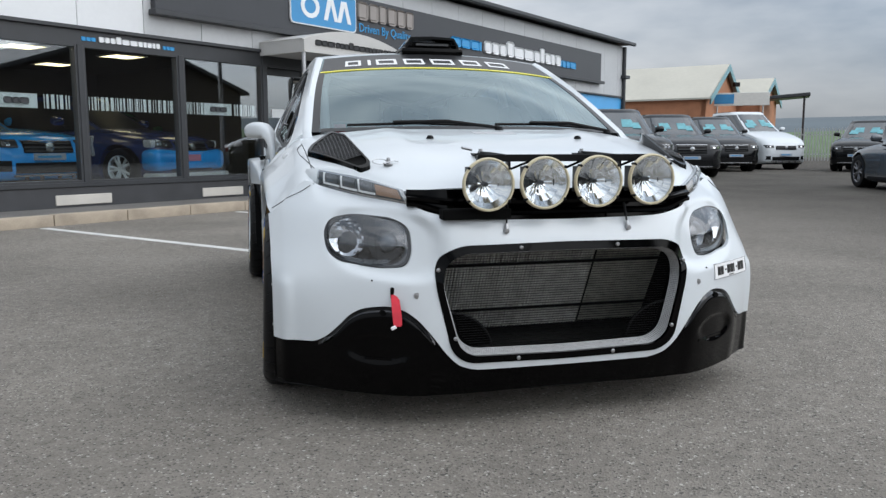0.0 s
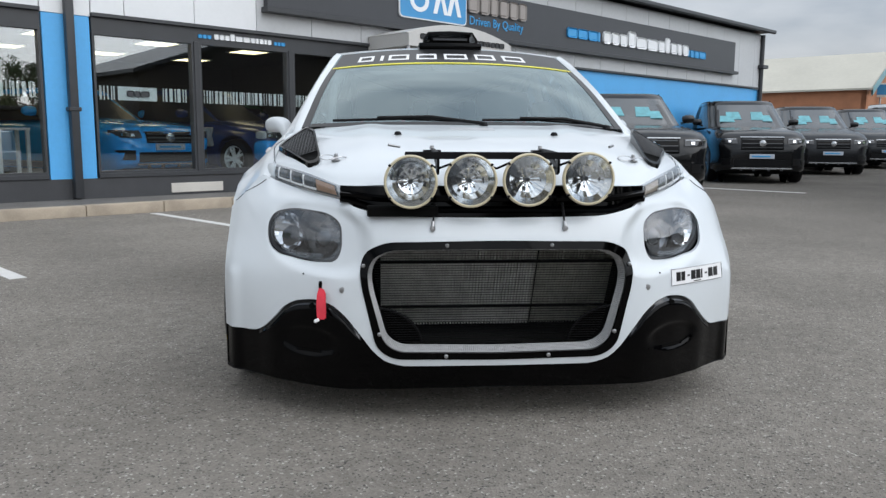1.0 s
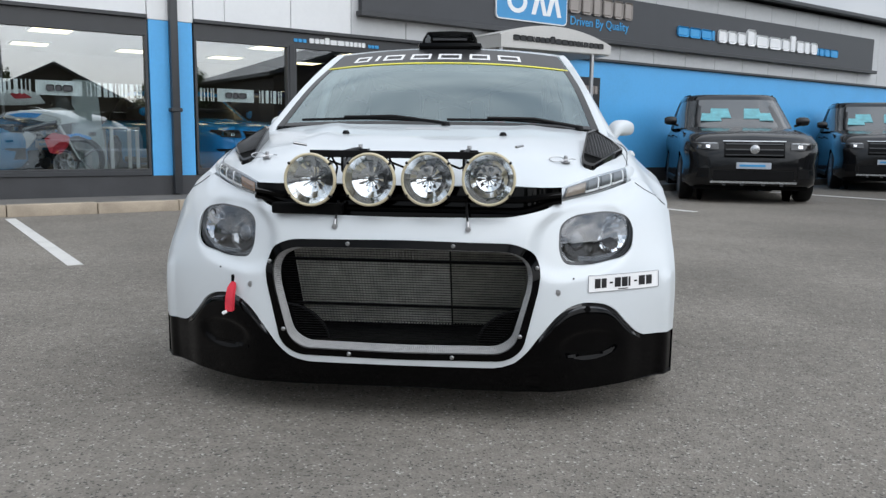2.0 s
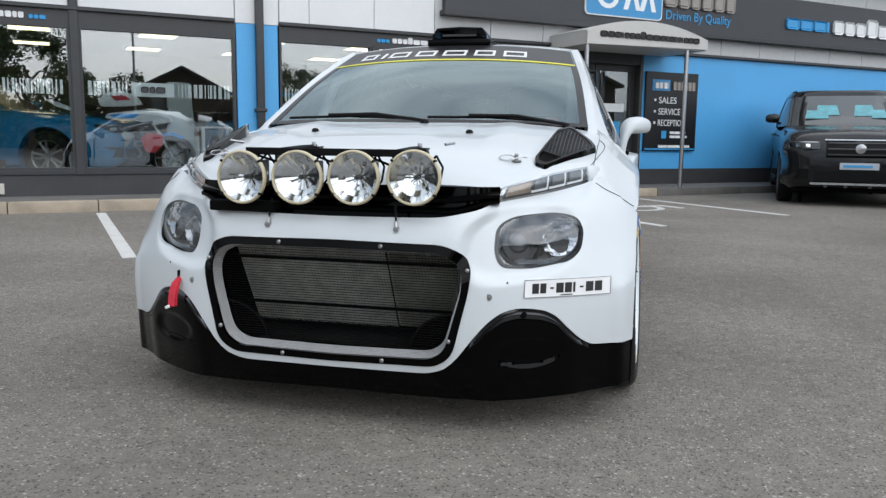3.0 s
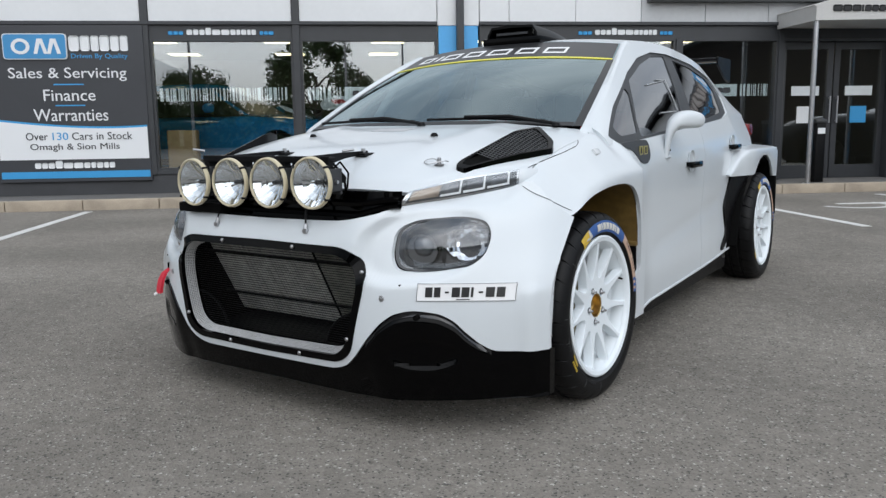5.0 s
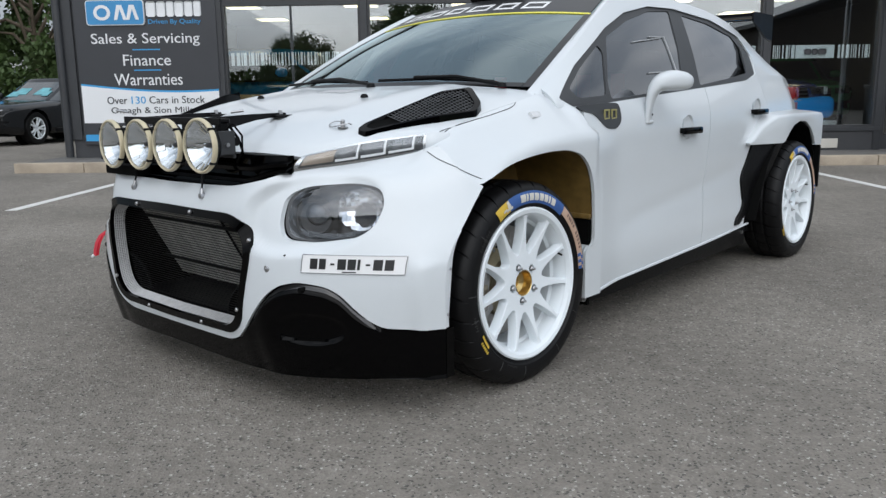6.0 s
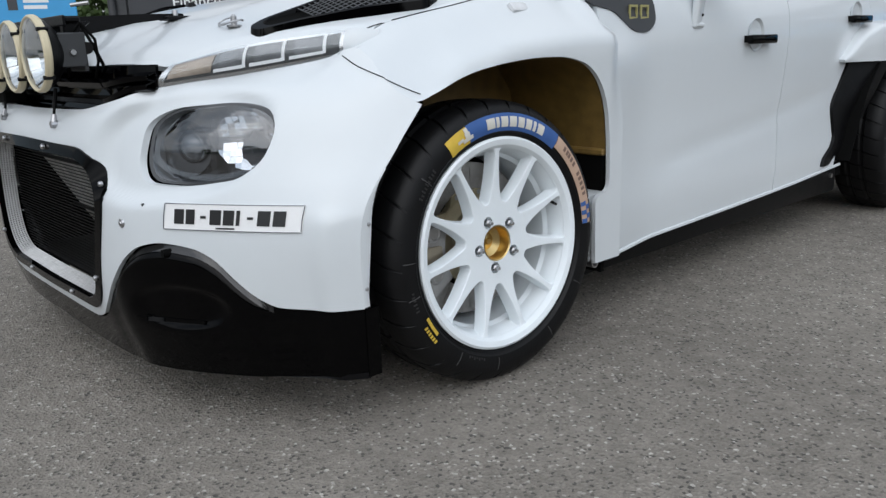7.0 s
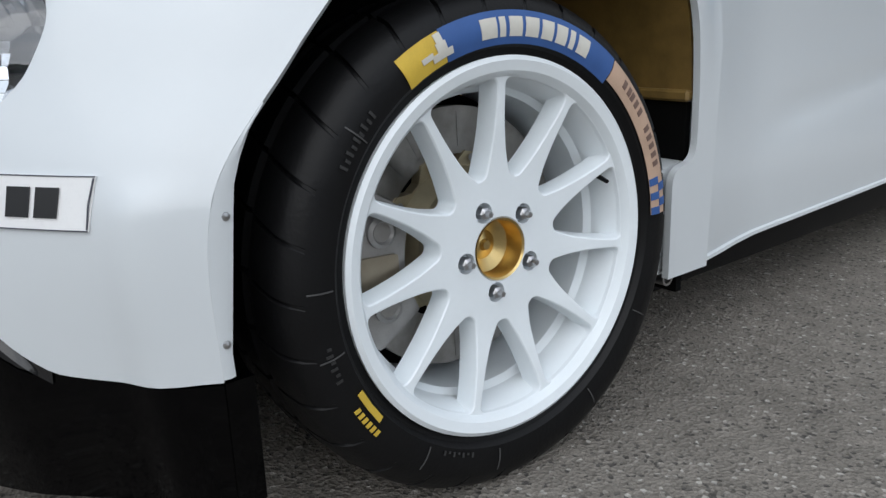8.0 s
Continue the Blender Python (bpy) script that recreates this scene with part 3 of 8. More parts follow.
for u in (3.07, 4.59):
    bpart("mullion", box(u - 0.04, u + 0.04, -0.045, 0.1, Z_G0, Z_G1, 0.004), DARK_FRAME, front)
bpart("jamb", box(6.12, 6.22, -0.045, 0.2, 0.115, Z_F - 0.04, 0.004), DARK_FRAME, front)

# web address strips on the head rails
for u, wd in ((-1.85, 1.25), (3.8, 1.2)):
    t = thing("web_strip", "white and blue lettering strip above a shop window", "sign", group="window lettering")
    bar_row("letter_bar", (0.075, 0.07, 0.07, 0.075, 0.11, 0.11, 0.07, 0.05, 0.07, 0.045, 0.06), 0.07, 0.011, SIGN_WHITE, t, BM @ pose(u, -0.03, Z_G1 + 0.09), 0.006, (3,), "")
    bar_row("prefix", (0.06, 0.06, 0.06), 0.05, 0.008, SIGN_CYAN, t, BM @ pose(u - 0.6, -0.03, Z_G1 + 0.08), 0.006, (), "")
    bar_row("suffix", (0.05, 0.05, 0.07), 0.05, 0.008, SIGN_CYAN, t, BM @ pose(u + 0.6, -0.03, Z_G1 + 0.08), 0.006, (), "")

# entrance doors in their opening
for i, (a, b) in enumerate(((6.24, 7.08), (7.1, 7.94))):
    d = tagged(new("door_%d" % (i + 1)), "dark framed glass entrance door, closed", "door", kind="structure")
    bpart("door_frame", join(box(a, a + 0.09, 0.1, 0.15, 0.12, 2.15), box(b - 0.09, b, 0.1, 0.15, 0.12, 2.15), box(a + 0.09, b - 0.09, 0.1, 0.15, 2.04, 2.15), box(a + 0.09, b - 0.09, 0.1, 0.15, 0.12, 0.32)), DARK_FRAME, d)
    bpart("pane", box(a + 0.09, b - 0.09, 0.12, 0.13, 0.32, 2.04), GLASS_SHOP, d).visible_shadow = False
    hx = b - 0.05 if i == 0 else a + 0.05
    bpart("door_handle", join(rod((hx, 0.05, 0.95), (hx, 0.05, 1.35), 0.012), rod((hx, 0.05, 0.98), (hx, 0.1, 0.98), 0.009), rod((hx, 0.05, 1.32), (hx, 0.1, 1.32), 0.009)), STEEL, d)
    bpart("film_panel", box(a + 0.2, b - 0.2, 0.112, 0.116, 1.36, 1.5), STRIPE, d)
    bpart("notice", box(a + 0.3, b - 0.28, 0.108, 0.112, 0.95, 1.2), SIGN_CYAN if i else SIGN_WHITE, d)
bpart("door_head", box(6.22, 8.0, -0.02, 0.2, 2.15, Z_G1 - 0.002), DARK_FRAME, front)
bpart("door_jamb", box(7.94, 7.998, -0.045, 0.2, 0.115, 2.36), DARK_FRAME, front)
t = thing("litter_bin", "black pillar litter bin by the entrance", "bin")
bpart("body", box(6.36, 6.50, -0.73, -0.57, 0.115, 0.95, 0.015, 2), SATIN_BLACK, t)
bpart("top", box(6.345, 6.515, -0.745, -0.555, 0.952, 1.0, 0.012, 2), GREY_TRIM, t)
bpart("plate", box(6.375, 6.485, -0.736, -0.732, 0.80, 0.88), SIGN_WHITE, t)

# canopy over the entrance
canopy = thing("canopy", "white arched entrance canopy on two slim steel posts", "canopy")
CANOPY = mat("canopy_panel", (0.52, 0.51, 0.49), 0.5, vary=0.08, scale=2)
cu = np.linspace(6.08, 8.48, 21)
ctop = 2.50 + 0.20 * (1 - ((cu - 7.28) / 1.2) ** 2)
bpart("front_panel", prism([*zip(cu, ctop), (8.48, 2.35), (6.08, 2.31)], -1.02, -0.98, "y"), CANOPY, canopy)
P = np.array([[(u, v, z - 0.004) for v in (-0.98, -0.5, -0.04)] for u, z in zip(cu, ctop)])
bpart("hood", sheet(P, 0.02, True), CANOPY, canopy)
bpart("side_panel", box(6.08, 6.11, -0.978, -0.04, 2.31, 2.495), CANOPY, canopy)
bpart("side_panel", box(8.45, 8.48, -0.978, -0.04, 2.33, 2.495), CANOPY, canopy)
bpart("soffit", box(6.112, 8.448, -0.978, -0.04, 2.325, 2.345), CANOPY, canopy)
for u in (5.97, 8.11):
    bpart("post", rod((max(u, 6.13), -0.95, 0.11), (max(u, 6.13), -0.95, 2.33), 0.035, 0.035, 16), STEEL, canopy)
    bpart("base_plate", rod((max(u, 6.13), -0.95, 0.112), (max(u, 6.13), -0.95, 0.125), 0.075, 0.075, 16), STEEL, canopy)
bar_row("letter_bar", (0.13, 0.12, 0.12, 0.03, 0.09, 0.09, 0.09, 0.1, 0.13, 0.13, 0.09, 0.06, 0.09, 0.05, 0.07, 0.03, 0.09, 0.09, 0.12), 0.085, 0.014, VINYL_BLACK, canopy, BM @ pose(7.3, -1.024, 2.47), 0.006, (7,), "black lettering bars")

# long fascia sign
fs = thing("fascia_sign", "long anthracite fascia sign with raised lettering", "sign")
bpart("panel", box(4.14, 18.9, -0.14, -0.034, 2.76, 3.53, 0.006), SIGN_DARK, fs)
bpart("ledge", box(4.1, 19.05, -0.2, -0.034, 2.68, 2.757, 0.006), DARK_FRAME, fs)


def logo(u, z, w, h, out, parent, letter=SIGN_WHITE, back=SIGN_BLUE):
    """Rounded blue plaque with a plain white ring and peaks."""
    bpart("plaque_edge", prism(rounded([(u - w / 2, z - h / 2), (u + w / 2, z - h / 2), (u + w / 2, z + h / 2), (u - w / 2, z + h / 2)], h * 0.14), -out - 0.03, -out, "y"), letter, parent)
    bpart("plaque", prism(rounded([(u - w / 2 + h * .03, z - h / 2 + h * .03), (u + w / 2 - h * .03, z - h / 2 + h * .03), (u + w / 2 - h * .03, z + h / 2 - h * .03), (u - w / 2 + h * .03, z + h / 2 - h * .03)], h * 0.13), -out - 0.034, -out - 0.0302, "y"), back, parent)
    r0, r1, c = h * 0.19, h * 0.31, u - w * 0.22
    arc = []
    for k in range(14):
        a0, a1 = radians(k * 25.72), radians((k + 1) * 25.72)
        q = [(c + r * math.cos(a) * 1.15, z + r * math.sin(a)) for r, a in ((r0, a0), (r1, a0), (r1, a1), (r0, a1))]
        arc.append(prism(q, -out - 0.04, -out - 0.0345, "y"))
    bpart("ring", join(*arc), letter, parent)
    pk = []
    x0, s = u - w * 0.02, w * 0.105
    for k in range(2):
        xa = x0 + k * 2 * s
        pk.append(prism([(xa, z - h * 0.29), (xa + s * 0.55, z - h * 0.29), (xa + s * 1.25, z + h * 0.3), (xa + s * 0.6, z + h * 0.3)], -out - 0.04, -out - 0.0345, "y"))
        pk.append(prism([(xa + s * 0.9, z + h * 0.3), (xa + s * 1.4, z + h * 0.3), (xa + s * 2.1, z - h * 0.29), (xa + s * 1.55, z - h * 0.29)], -out - 0.041, -out - 0.0345, "y"))
    bpart("peaks", join(*pk), letter, parent)


logo(7.44, 3.2, 1.6, 0.62, 0.14, fs)
bar_row("name_block", (0.28, 0.25, 0.2, 0.25, 0.24, 0.22), 0.32, 0.04, SIGN_GREY, fs, BM @ pose(9.1, -0.155, 3.3), 0.03, (), "brushed grey lettering blocks")
word_parts("word", "Driven By Quality", 1.5, 0.2, 0.012, BM @ pose(9.1, -0.147, 2.99), SIGN_CYAN, fs)
bar_row("address_prefix", (0.34, 0.34, 0.34, 0.08), 0.2, 0.03, SIGN_CYAN, fs, BM @ pose(11.85, -0.15, 3.08), 0.02, (), "")
bar_row("letter_bar", (0.28, 0.28, 0.28, 0.3, 0.44, 0.44, 0.29, 0.2, 0.29, 0.2, 0.26), 0.26, 0.045, SIGN_WHITE, fs, BM @ pose(14.4, -0.155, 3.09), 0.03, (3, 7), "")
bar_row("address_suffix", (0.05, 0.2, 0.22, 0.32), 0.17, 0.03, SIGN_CYAN, fs, BM @ pose(16.75, -0.15, 3.04), 0.02, (), "")

# banner board at the corner
bn = thing("banner_board", "dark grey services banner with white panel and blue stripe", "sign")
bpart("panel", box(-4.83, -2.87, -0.075, -0.045, 0.3, 2.36, 0.004), SIGN_DARK, bn)
wv = np.linspace(-4.81, -2.89, 25)
wtop = 1.115 - 0.13 * np.sin((wv + 4.81) / 1.92 * math.pi * 0.62) + 0.03 * ((wv + 4.81) / 1.92)
bpart("swoosh", prism([*zip(wv, wtop + 0.025), *zip(wv[::-1], wtop[::-1] - 0.05)], -0.0785, -0.0752, "y"), SIGN_CYAN, bn)
bpart("white_panel", prism([*zip(wv, wtop), (-2.89, 0.6), (-4.81, 0.6)], -0.0815, -0.0787, "y"), SIGN_WHITE, bn)
bpart("stripe", box(-4.81, -2.89, -0.079, -0.0752, 0.35, 0.44), SIGN_CYAN, bn)
logo(-4.24, 2.08, 0.8, 0.33, 0.075, bn)
bar_row("name_block", (0.13, 0.12, 0.1, 0.12, 0.11, 0.1), 0.2, 0.014, SIGN_WHITE, bn, BM @ pose(-3.44, -0.079, 2.12), 0.008, (), "")
word_parts("word", "Driven By Quality", 0.72, 0.08, 0.006, BM @ pose(-3.44, -0.079, 1.95), SIGN_CYAN, bn)
for s, z, w, h in (("Sales & Servicing", 1.72, 1.5, 0.18), ("Finance", 1.45, 0.66, 0.15), ("Warranties", 1.19, 0.95, 0.16)):
    word_parts("word", s, w, h, 0.008, BM @ pose(-3.86, -0.081, z), SIGN_WHITE, bn)
for z in (1.59, 1.315):
    bpart("rule", box(-4.05, -3.67, -0.08, -0.0752, z - 0.008, z + 0.008), SIGN_CYAN, bn)
word_parts("word", "Over", 0.28, 0.1, 0.006, BM @ pose(-4.32, -0.084, 0.91), SIGN_DARK, bn)
word_parts("word", "130", 0.2, 0.1, 0.006, BM @ pose(-4.02, -0.084, 0.91), SIGN_CYAN, bn)
word_parts("word", "Cars in Stock", 0.78, 0.1, 0.006, BM @ pose(-3.48, -0.084, 0.91), SIGN_DARK, bn)
word_parts("word", "Omagh & Sion Mills", 1.15, 0.11, 0.006, BM @ pose(-3.84, -0.084, 0.76), SIGN_DARK, bn)
bar_row("letter_bar", (0.08, 0.07, 0.08, 0.09, 0.12, 0.12, 0.08, 0.06, 0.08, 0.06, 0.07), 0.075, 0.012, SIGN_WHITE, bn, BM @ pose(-3.86, -0.079, 0.52), 0.006, (3,), "")

# notice board on the blue wall
nb = thing("notice_board", "black wall board listing sales, service and reception", "sign")
bpart("panel", box(8.07, 9.25, -0.06, -0.014, 0.7, 2.06, 0.004), mat("black_board", (0.009, 0.010, 0.013), 0.35, vary=0.15, scale=3), nb)
bpart("badge", box(8.2, 8.6, -0.066, -0.0605, 1.74, 1.93, 0.002), SIGN_BLUE, nb)
bar_row("badge_bar", (0.09, 0.07, 0.1), 0.11, 0.015, SIGN_WHITE, nb, BM @ pose(8.4, -0.069, 1.835), 0.004, (), "")
bar_row("name_block", (0.09, 0.08, 0.06, 0.08, 0.08, 0.07), 0.15, 0.01, SIGN_GREY, nb, BM @ pose(8.92, -0.063, 1.835), 0.004, (), "")
for s, z, w in (("SALES", 1.58, 0.4), ("SERVICE", 1.385, 0.5), ("RECEPTION", 1.19, 0.62)):
    word_parts("word", s, w, 0.11, 0.006, BM @ pose(8.36 + w / 2, -0.064, z), SIGN_WHITE, nb)
    bpart("bullet", box(8.26, 8.3, -0.066, -0.0605, z - 0.02, z + 0.02), SIGN_WHITE, nb)
bpart("square", box(8.45, 8.56, -0.066, -0.0605, 0.92, 1.05), SIGN_CYAN, nb)
for ws, pu, pz in (((0.1, 0.12, 0.12), 8.82, 1.02), ((0.12, 0.14, 0.12), 8.84, 0.95), ((0.2, 0.3, 0.2), 8.75, 0.78)):
    bar_row("letter_bar", ws, 0.045, 0.01, SIGN_WHITE, nb, BM @ pose(pu, -0.063, pz), 0.004)
bpart("stripe", box(8.09, 9.23, -0.064, -0.0605, 0.72, 0.745), SIGN_CYAN, nb)

# ---- the white rally car: nose to -y, front axle over the origin ----
car = thing("rally_car", "white five-door rally car with four round spotlights on its nose", "car")

AX = [0, 0.16, 0.36, 0.42, 0.49, 0.58, 0.65, 0.72, 0.80, 0.85, 0.885]
NOSE = {
    0.10: [-.690, -.690, -.682, -.672, -.655, -.615, -.575, -.532, -.47, -.428, -.394],
    0.25: [-.722, -.722, -.720, -.712, -.690, -.645, -.600, -.553, -.487, -.44, -.393],
    0.45: [-.738, -.737, -.722, -.712, -.690, -.638, -.593, -.545, -.484, -.437, -.384],
    0.58: [-.732, -.730, -.712, -.695, -.655, -.600, -.550, -.490, -.410, -.345, -.285],
    0.66: [-.690, -.690, -.680, -.665, -.625, -.560, -.505, -.440, -.350, -.280, -.215],
    0.74: [-.620, -.620, -.615, -.605, -.580, -.490, -.425, -.350, -.270, -.212, -.155],
    0.82: [-.550, -.550, -.545, -.530, -.500, -.425, -.365, -.298, -.225, -.170, -.120],
}
NZ = sorted(NOSE)
NF = [spline(AX, NOSE[z]) for z in NZ]


def nose_y(x, z):
    """The front face: how far forward the bumper lies at a width and height."""
    x, z = np.broadcast_arrays(np.abs(np.asarray(x, float)), np.asarray(z, float))
    lv = np.stack([f(x) for f in NF])
    zz = np.clip(z, NZ[0], NZ[-1])
    k = np.clip(np.searchsorted(NZ, zz) - 1, 0, len(NZ) - 2)
    za = np.array(NZ)
    h = za[k + 1] - za[k]
    t = (zz - za[k]) / h
    g = lambda i: np.take_along_axis(lv, np.clip(i, 0, len(NZ) - 1)[None], 0)[0]
    m0 = (g(k + 1) - g(k - 1)) / (za[np.clip(k + 1, 0, len(NZ) - 1)] - za[np.clip(k - 1, 0, len(NZ) - 1)])
    m1 = (g(k + 2) - g(k)) / (za[np.clip(k + 2, 0, len(NZ) - 1)] - za[k])
    y = (2 * t**3 - 3 * t**2 + 1) * g(k) + (t**3 - 2 * t**2 + t) * h * m0 + (3 * t**2 - 2 * t**3) * g(k + 1) + (t**3 - t**2) * h * m1
    zc = z - 0.582 - (x - 0.6) * 0.1
    d = (np.abs(x - 0.555) / 0.165) ** 2.6 + (np.abs(zc) / np.where(zc < 0, 0.102, 0.112)) ** 2.6
    fold = smooth(.815, .858, x) * (1 - smooth(.858, .885, x)) * (1 - smooth(.445, .475, z))
    return y + 0.026 * (1 - smooth(0.52, 1.12, d)) - .013 * fold


bump_hi = spline([0, .3, .42, .478, .6, .717, .738, .762, .785, .815, .845, .868, .885], [.652, .656, .676, .697, .719, .748, .758, .764, .750, .718, .686, .664, .650])
bump_lo = spline([0, .28, .34, .38, .43, .48, .52, .56, .62, .66, .70, .74, .77, .82, .885], [.192, .194, .208, .24, .305, .362, .388, .396, .388, .368, .325, .286, .27, .266, .263])
bx = np.concatenate([np.linspace(-.885, -.44, 46), np.linspace(-.43, .43, 44), np.linspace(.44, .885, 46)])


def nose_sheet(zlo, zhi, rows, off=0.0, dip=None, roll=False):
    t = np.linspace(0, 1, rows)
    X = np.repeat(bx[:, None], rows, 1)
    Z = zlo(np.abs(bx))[:, None] * (1 - t) + zhi(np.abs(bx))[:, None] * t
    Y = nose_y(X, Z) + off
    if roll:
        ax = np.abs(X)
        Y = Y + .034 * smooth(.86, 1, t)[None, :] * smooth(.44, .50, ax) * (1 - smooth(.70, .755, ax))
    if dip is not None:
        Y = Y + dip(np.abs(X), Z)
    return np.stack([X, Y, Z], -1)


GR_OUT = [(-.345, .581), (0, .587), (.345, .581), (.404, .554), (.424, .505), (.420, .45), (.375, .255), (.325, .218), (0, .212), (-.325, .218), (-.375, .255), (-.420, .45), (-.424, .505), (-.404, .554)]
GR_IN = [(-.335, .557), (0, .562), (.335, .557), (.384, .532), (.401, .490), (.397, .44), (.353, .272), (.309, .240), (0, .234), (-.309, .240), (-.353, .272), (-.397, .44), (-.401, .490), (-.384, .532)]
HL = [(.478, .552), (.480, .630), (.524, .658), (.64, .668), (.706, .652), (.728, .612), (.722, .552), (.690, .522), (.58, .503), (.497, .510)]
gr_out, gr_in, hl_out = rounded(GR_OUT, 0.07), rounded(GR_IN, 0.06), rounded(HL, 0.04)
bumper = cut(sheet(nose_sheet(bump_lo, bump_hi, 40, roll=True), 0.012, False), prism(gr_out, -0.9, -0.55, "y"),
             prism(hl_out, -0.9, -0.30, "y"), prism([(-a, b) for a, b in hl_out], -0.9, -0.30, "y"))
part("front_bumper", bumper, WHITE, car, "glossy white front bumper", 40)

low_z = spline([0, .5, .8, .885], [.118, .112, .118, .122])
def low_dip(x, z):
    """Relief of the black panel: a bevel out from under the white edge, and a hollow brake duct."""
    under = bump_lo(x) - .004 - z
    arch = smooth(.40, .47, x) * (1 - smooth(.70, .77, x))
    bevel = (.008 - .018 * smooth(.0, .024, under)) * arch
    return bevel + .011 * (1 - smooth(.45, 1.06, ((x - .585) / .105) ** 2 + ((z - .262) / .050) ** 2))


part("lower_bumper", sheet(nose_sheet(low_z, lambda x: bump_lo(x) - 0.004, 44, 0.006, low_dip), 0.012), GLOSS_BLACK, car, "gloss black lower bumper and brake duct surround", 40)
# rim strip topping each duct surround; lighter coated black puts its highlight in
HIGHLIGHT_BLACK = mat("gloss_black_highlight", (0.012, 0.012, 0.013), 0.10, vary=0.2, scale=8, coat=0.35)
rim_ = np.array([[(x, float(nose_y(x, bump_lo(x) - .004 - u)) + .0045 + float(low_dip(np.array(x), np.array(bump_lo(x) - .004 - u))), float(bump_lo(x)) - .004 - u) for u in (.0005, .004, .008, .011, .014)] for x in np.linspace(.425, .755, 50)])
for s in (1, -1):
    q = sheet(rim_, .001)
    part("duct_highlight", q if s > 0 else flipped(q), HIGHLIGHT_BLACK, car)
# lip under the bumper, and flat undertray
t = np.linspace(0, 1, 3)
lip = np.stack([np.repeat(bx[:, None], 3, 1), nose_y(bx, 0.1)[:, None] + 0.004 + t * (0.10 - 0.098 * smooth(.55, .84, np.abs(bx)))[:, None], 0.115 - 0.02 * t * (1 - smooth(.60, .86, np.abs(bx)))[:, None]], -1)
part("splitter", sheet(lip, 0.012, True), SATIN_BLACK, car)
part("undertray", box(-.60, .60, -.38, 3.0, .13, .16), MATT_BLACK, car)
for s in (1, -1):
    # end plates that close the lower bumper beside the tyre
    q = prism([(-.392, .118), (-.36, .118), (-.36, .262), (-.392, .262)], .868, .886, "x")
    part("end_plate", q if s > 0 else flipped(q), GLOSS_BLACK, car)
    slot = []
    for z0, z1, a, b in ((.226, .234, .49, .63),):
        xs = np.linspace(a, b, 12)
        Pq = np.array([[(x, float(nose_y(x, z) + 0.004 + low_dip(np.array(x), np.array(z))), z) for z in (z0, z1)] for x in xs])
        slot.append(sheet(Pq, 0.006))
    q = join(*slot)
    part("duct_lip", q if s > 0 else flipped(q), GLOSS_BLACK, car)
    q = rod((.573, float(nose_y(.573, .378)) - 0.009, .376), (.573, float(nose_y(.573, .378)) + 0.02, .376), .0085, .0085, 16)
    part("tow_hole", q if s > 0 else flipped(q), MATT_BLACK, car)


def on_nose(x, z, lift=0.0):
    return Vector((x, float(nose_y(x, z)) - lift, z))


# ---- main grille: frame, perforated lining, screen, radiator ----
def ring(outer, inner, fy, depth):
    """A flat frame between two outlines of equal count, lying on the nose."""
    n = len(outer)
    vs = []
    for o, z_ in ((outer, 0), (inner, 0), (inner, 1), (outer, 1)):
        for p in o:
            vs.append((p[0], fy(p[0], p[1]) + depth * z_, p[1]))
    fs_ = []
    for i in range(n):
        j = (i + 1) % n
        for k in range(4):
            a, b = k * n, ((k + 1) % 4) * n
            fs_.append((a + i, a + j, b + j, b + i))
    me = mesh_of(vs, fs_)
    bm = bmesh.new()
    bm.from_mesh(me)
    bmesh.ops.recalc_face_normals(bm, faces=bm.faces)
    bm.to_mesh(me)
    bm.free()
    return me


def resampled(outline, n):
    o = np.vstack([outline, outline[:1]])
    s = np.r_[0, np.cumsum(np.linalg.norm(np.diff(o, axis=0), axis=1))]
    u = np.linspace(0, s[-1], n, endpoint=False)
    return np.stack([np.interp(u, s, o[:, 0]), np.interp(u, s, o[:, 1])], 1)


go, gi = gr_out, gr_in
grille = part("grille", ring(go, gi, lambda x, z: float(nose_y(x, z)) - 0.004, 0.022), GLOSS_BLACK, car, "gloss black framed intake with mesh screen")
lin = []
for p in gi:
    lin.append([(p[0], float(nose_y(p[0], p[1])) + 0.014, p[1]), (p[0] * 0.972, float(nose_y(p[0], p[1])) + 0.042, .41 + (p[1] - .41) * 0.952)])
lin.append(lin[0])
part("lining_back", sheet(np.array([[(a[0] * 1.006, a[1], .41 + (a[2] - .41) * 1.012), (b[0] * 1.006, b[1], .41 + (b[2] - .41) * 1.012)] for a, b in lin]), 0.0, False), MATT_BLACK, grille)
lining = []
gl_ = resampled(gi, 330)
g0 = [Vector((q[0], float(nose_y(q[0], q[1])) + .013, q[1])) for q in gl_]
g1 = [Vector((q[0] * .972, float(nose_y(q[0], q[1])) + .044, .41 + (q[1] - .41) * (.952 if q[1] > .41 else .925))) for q in gl_]
for i in range(len(g0)):
    lining.append(rod(g0[i], g1[i], .0016, .0016, 4))
    for k in (0, .2, .4, .6, .8, 1):
        lining.append(rod(g0[i].lerp(g1[i], k), g0[i - 1].lerp(g1[i - 1], k), .0015, .0015, 4))
part("lining", join(*lining), MESH_SILVER, grille, "silver woven mesh lining")
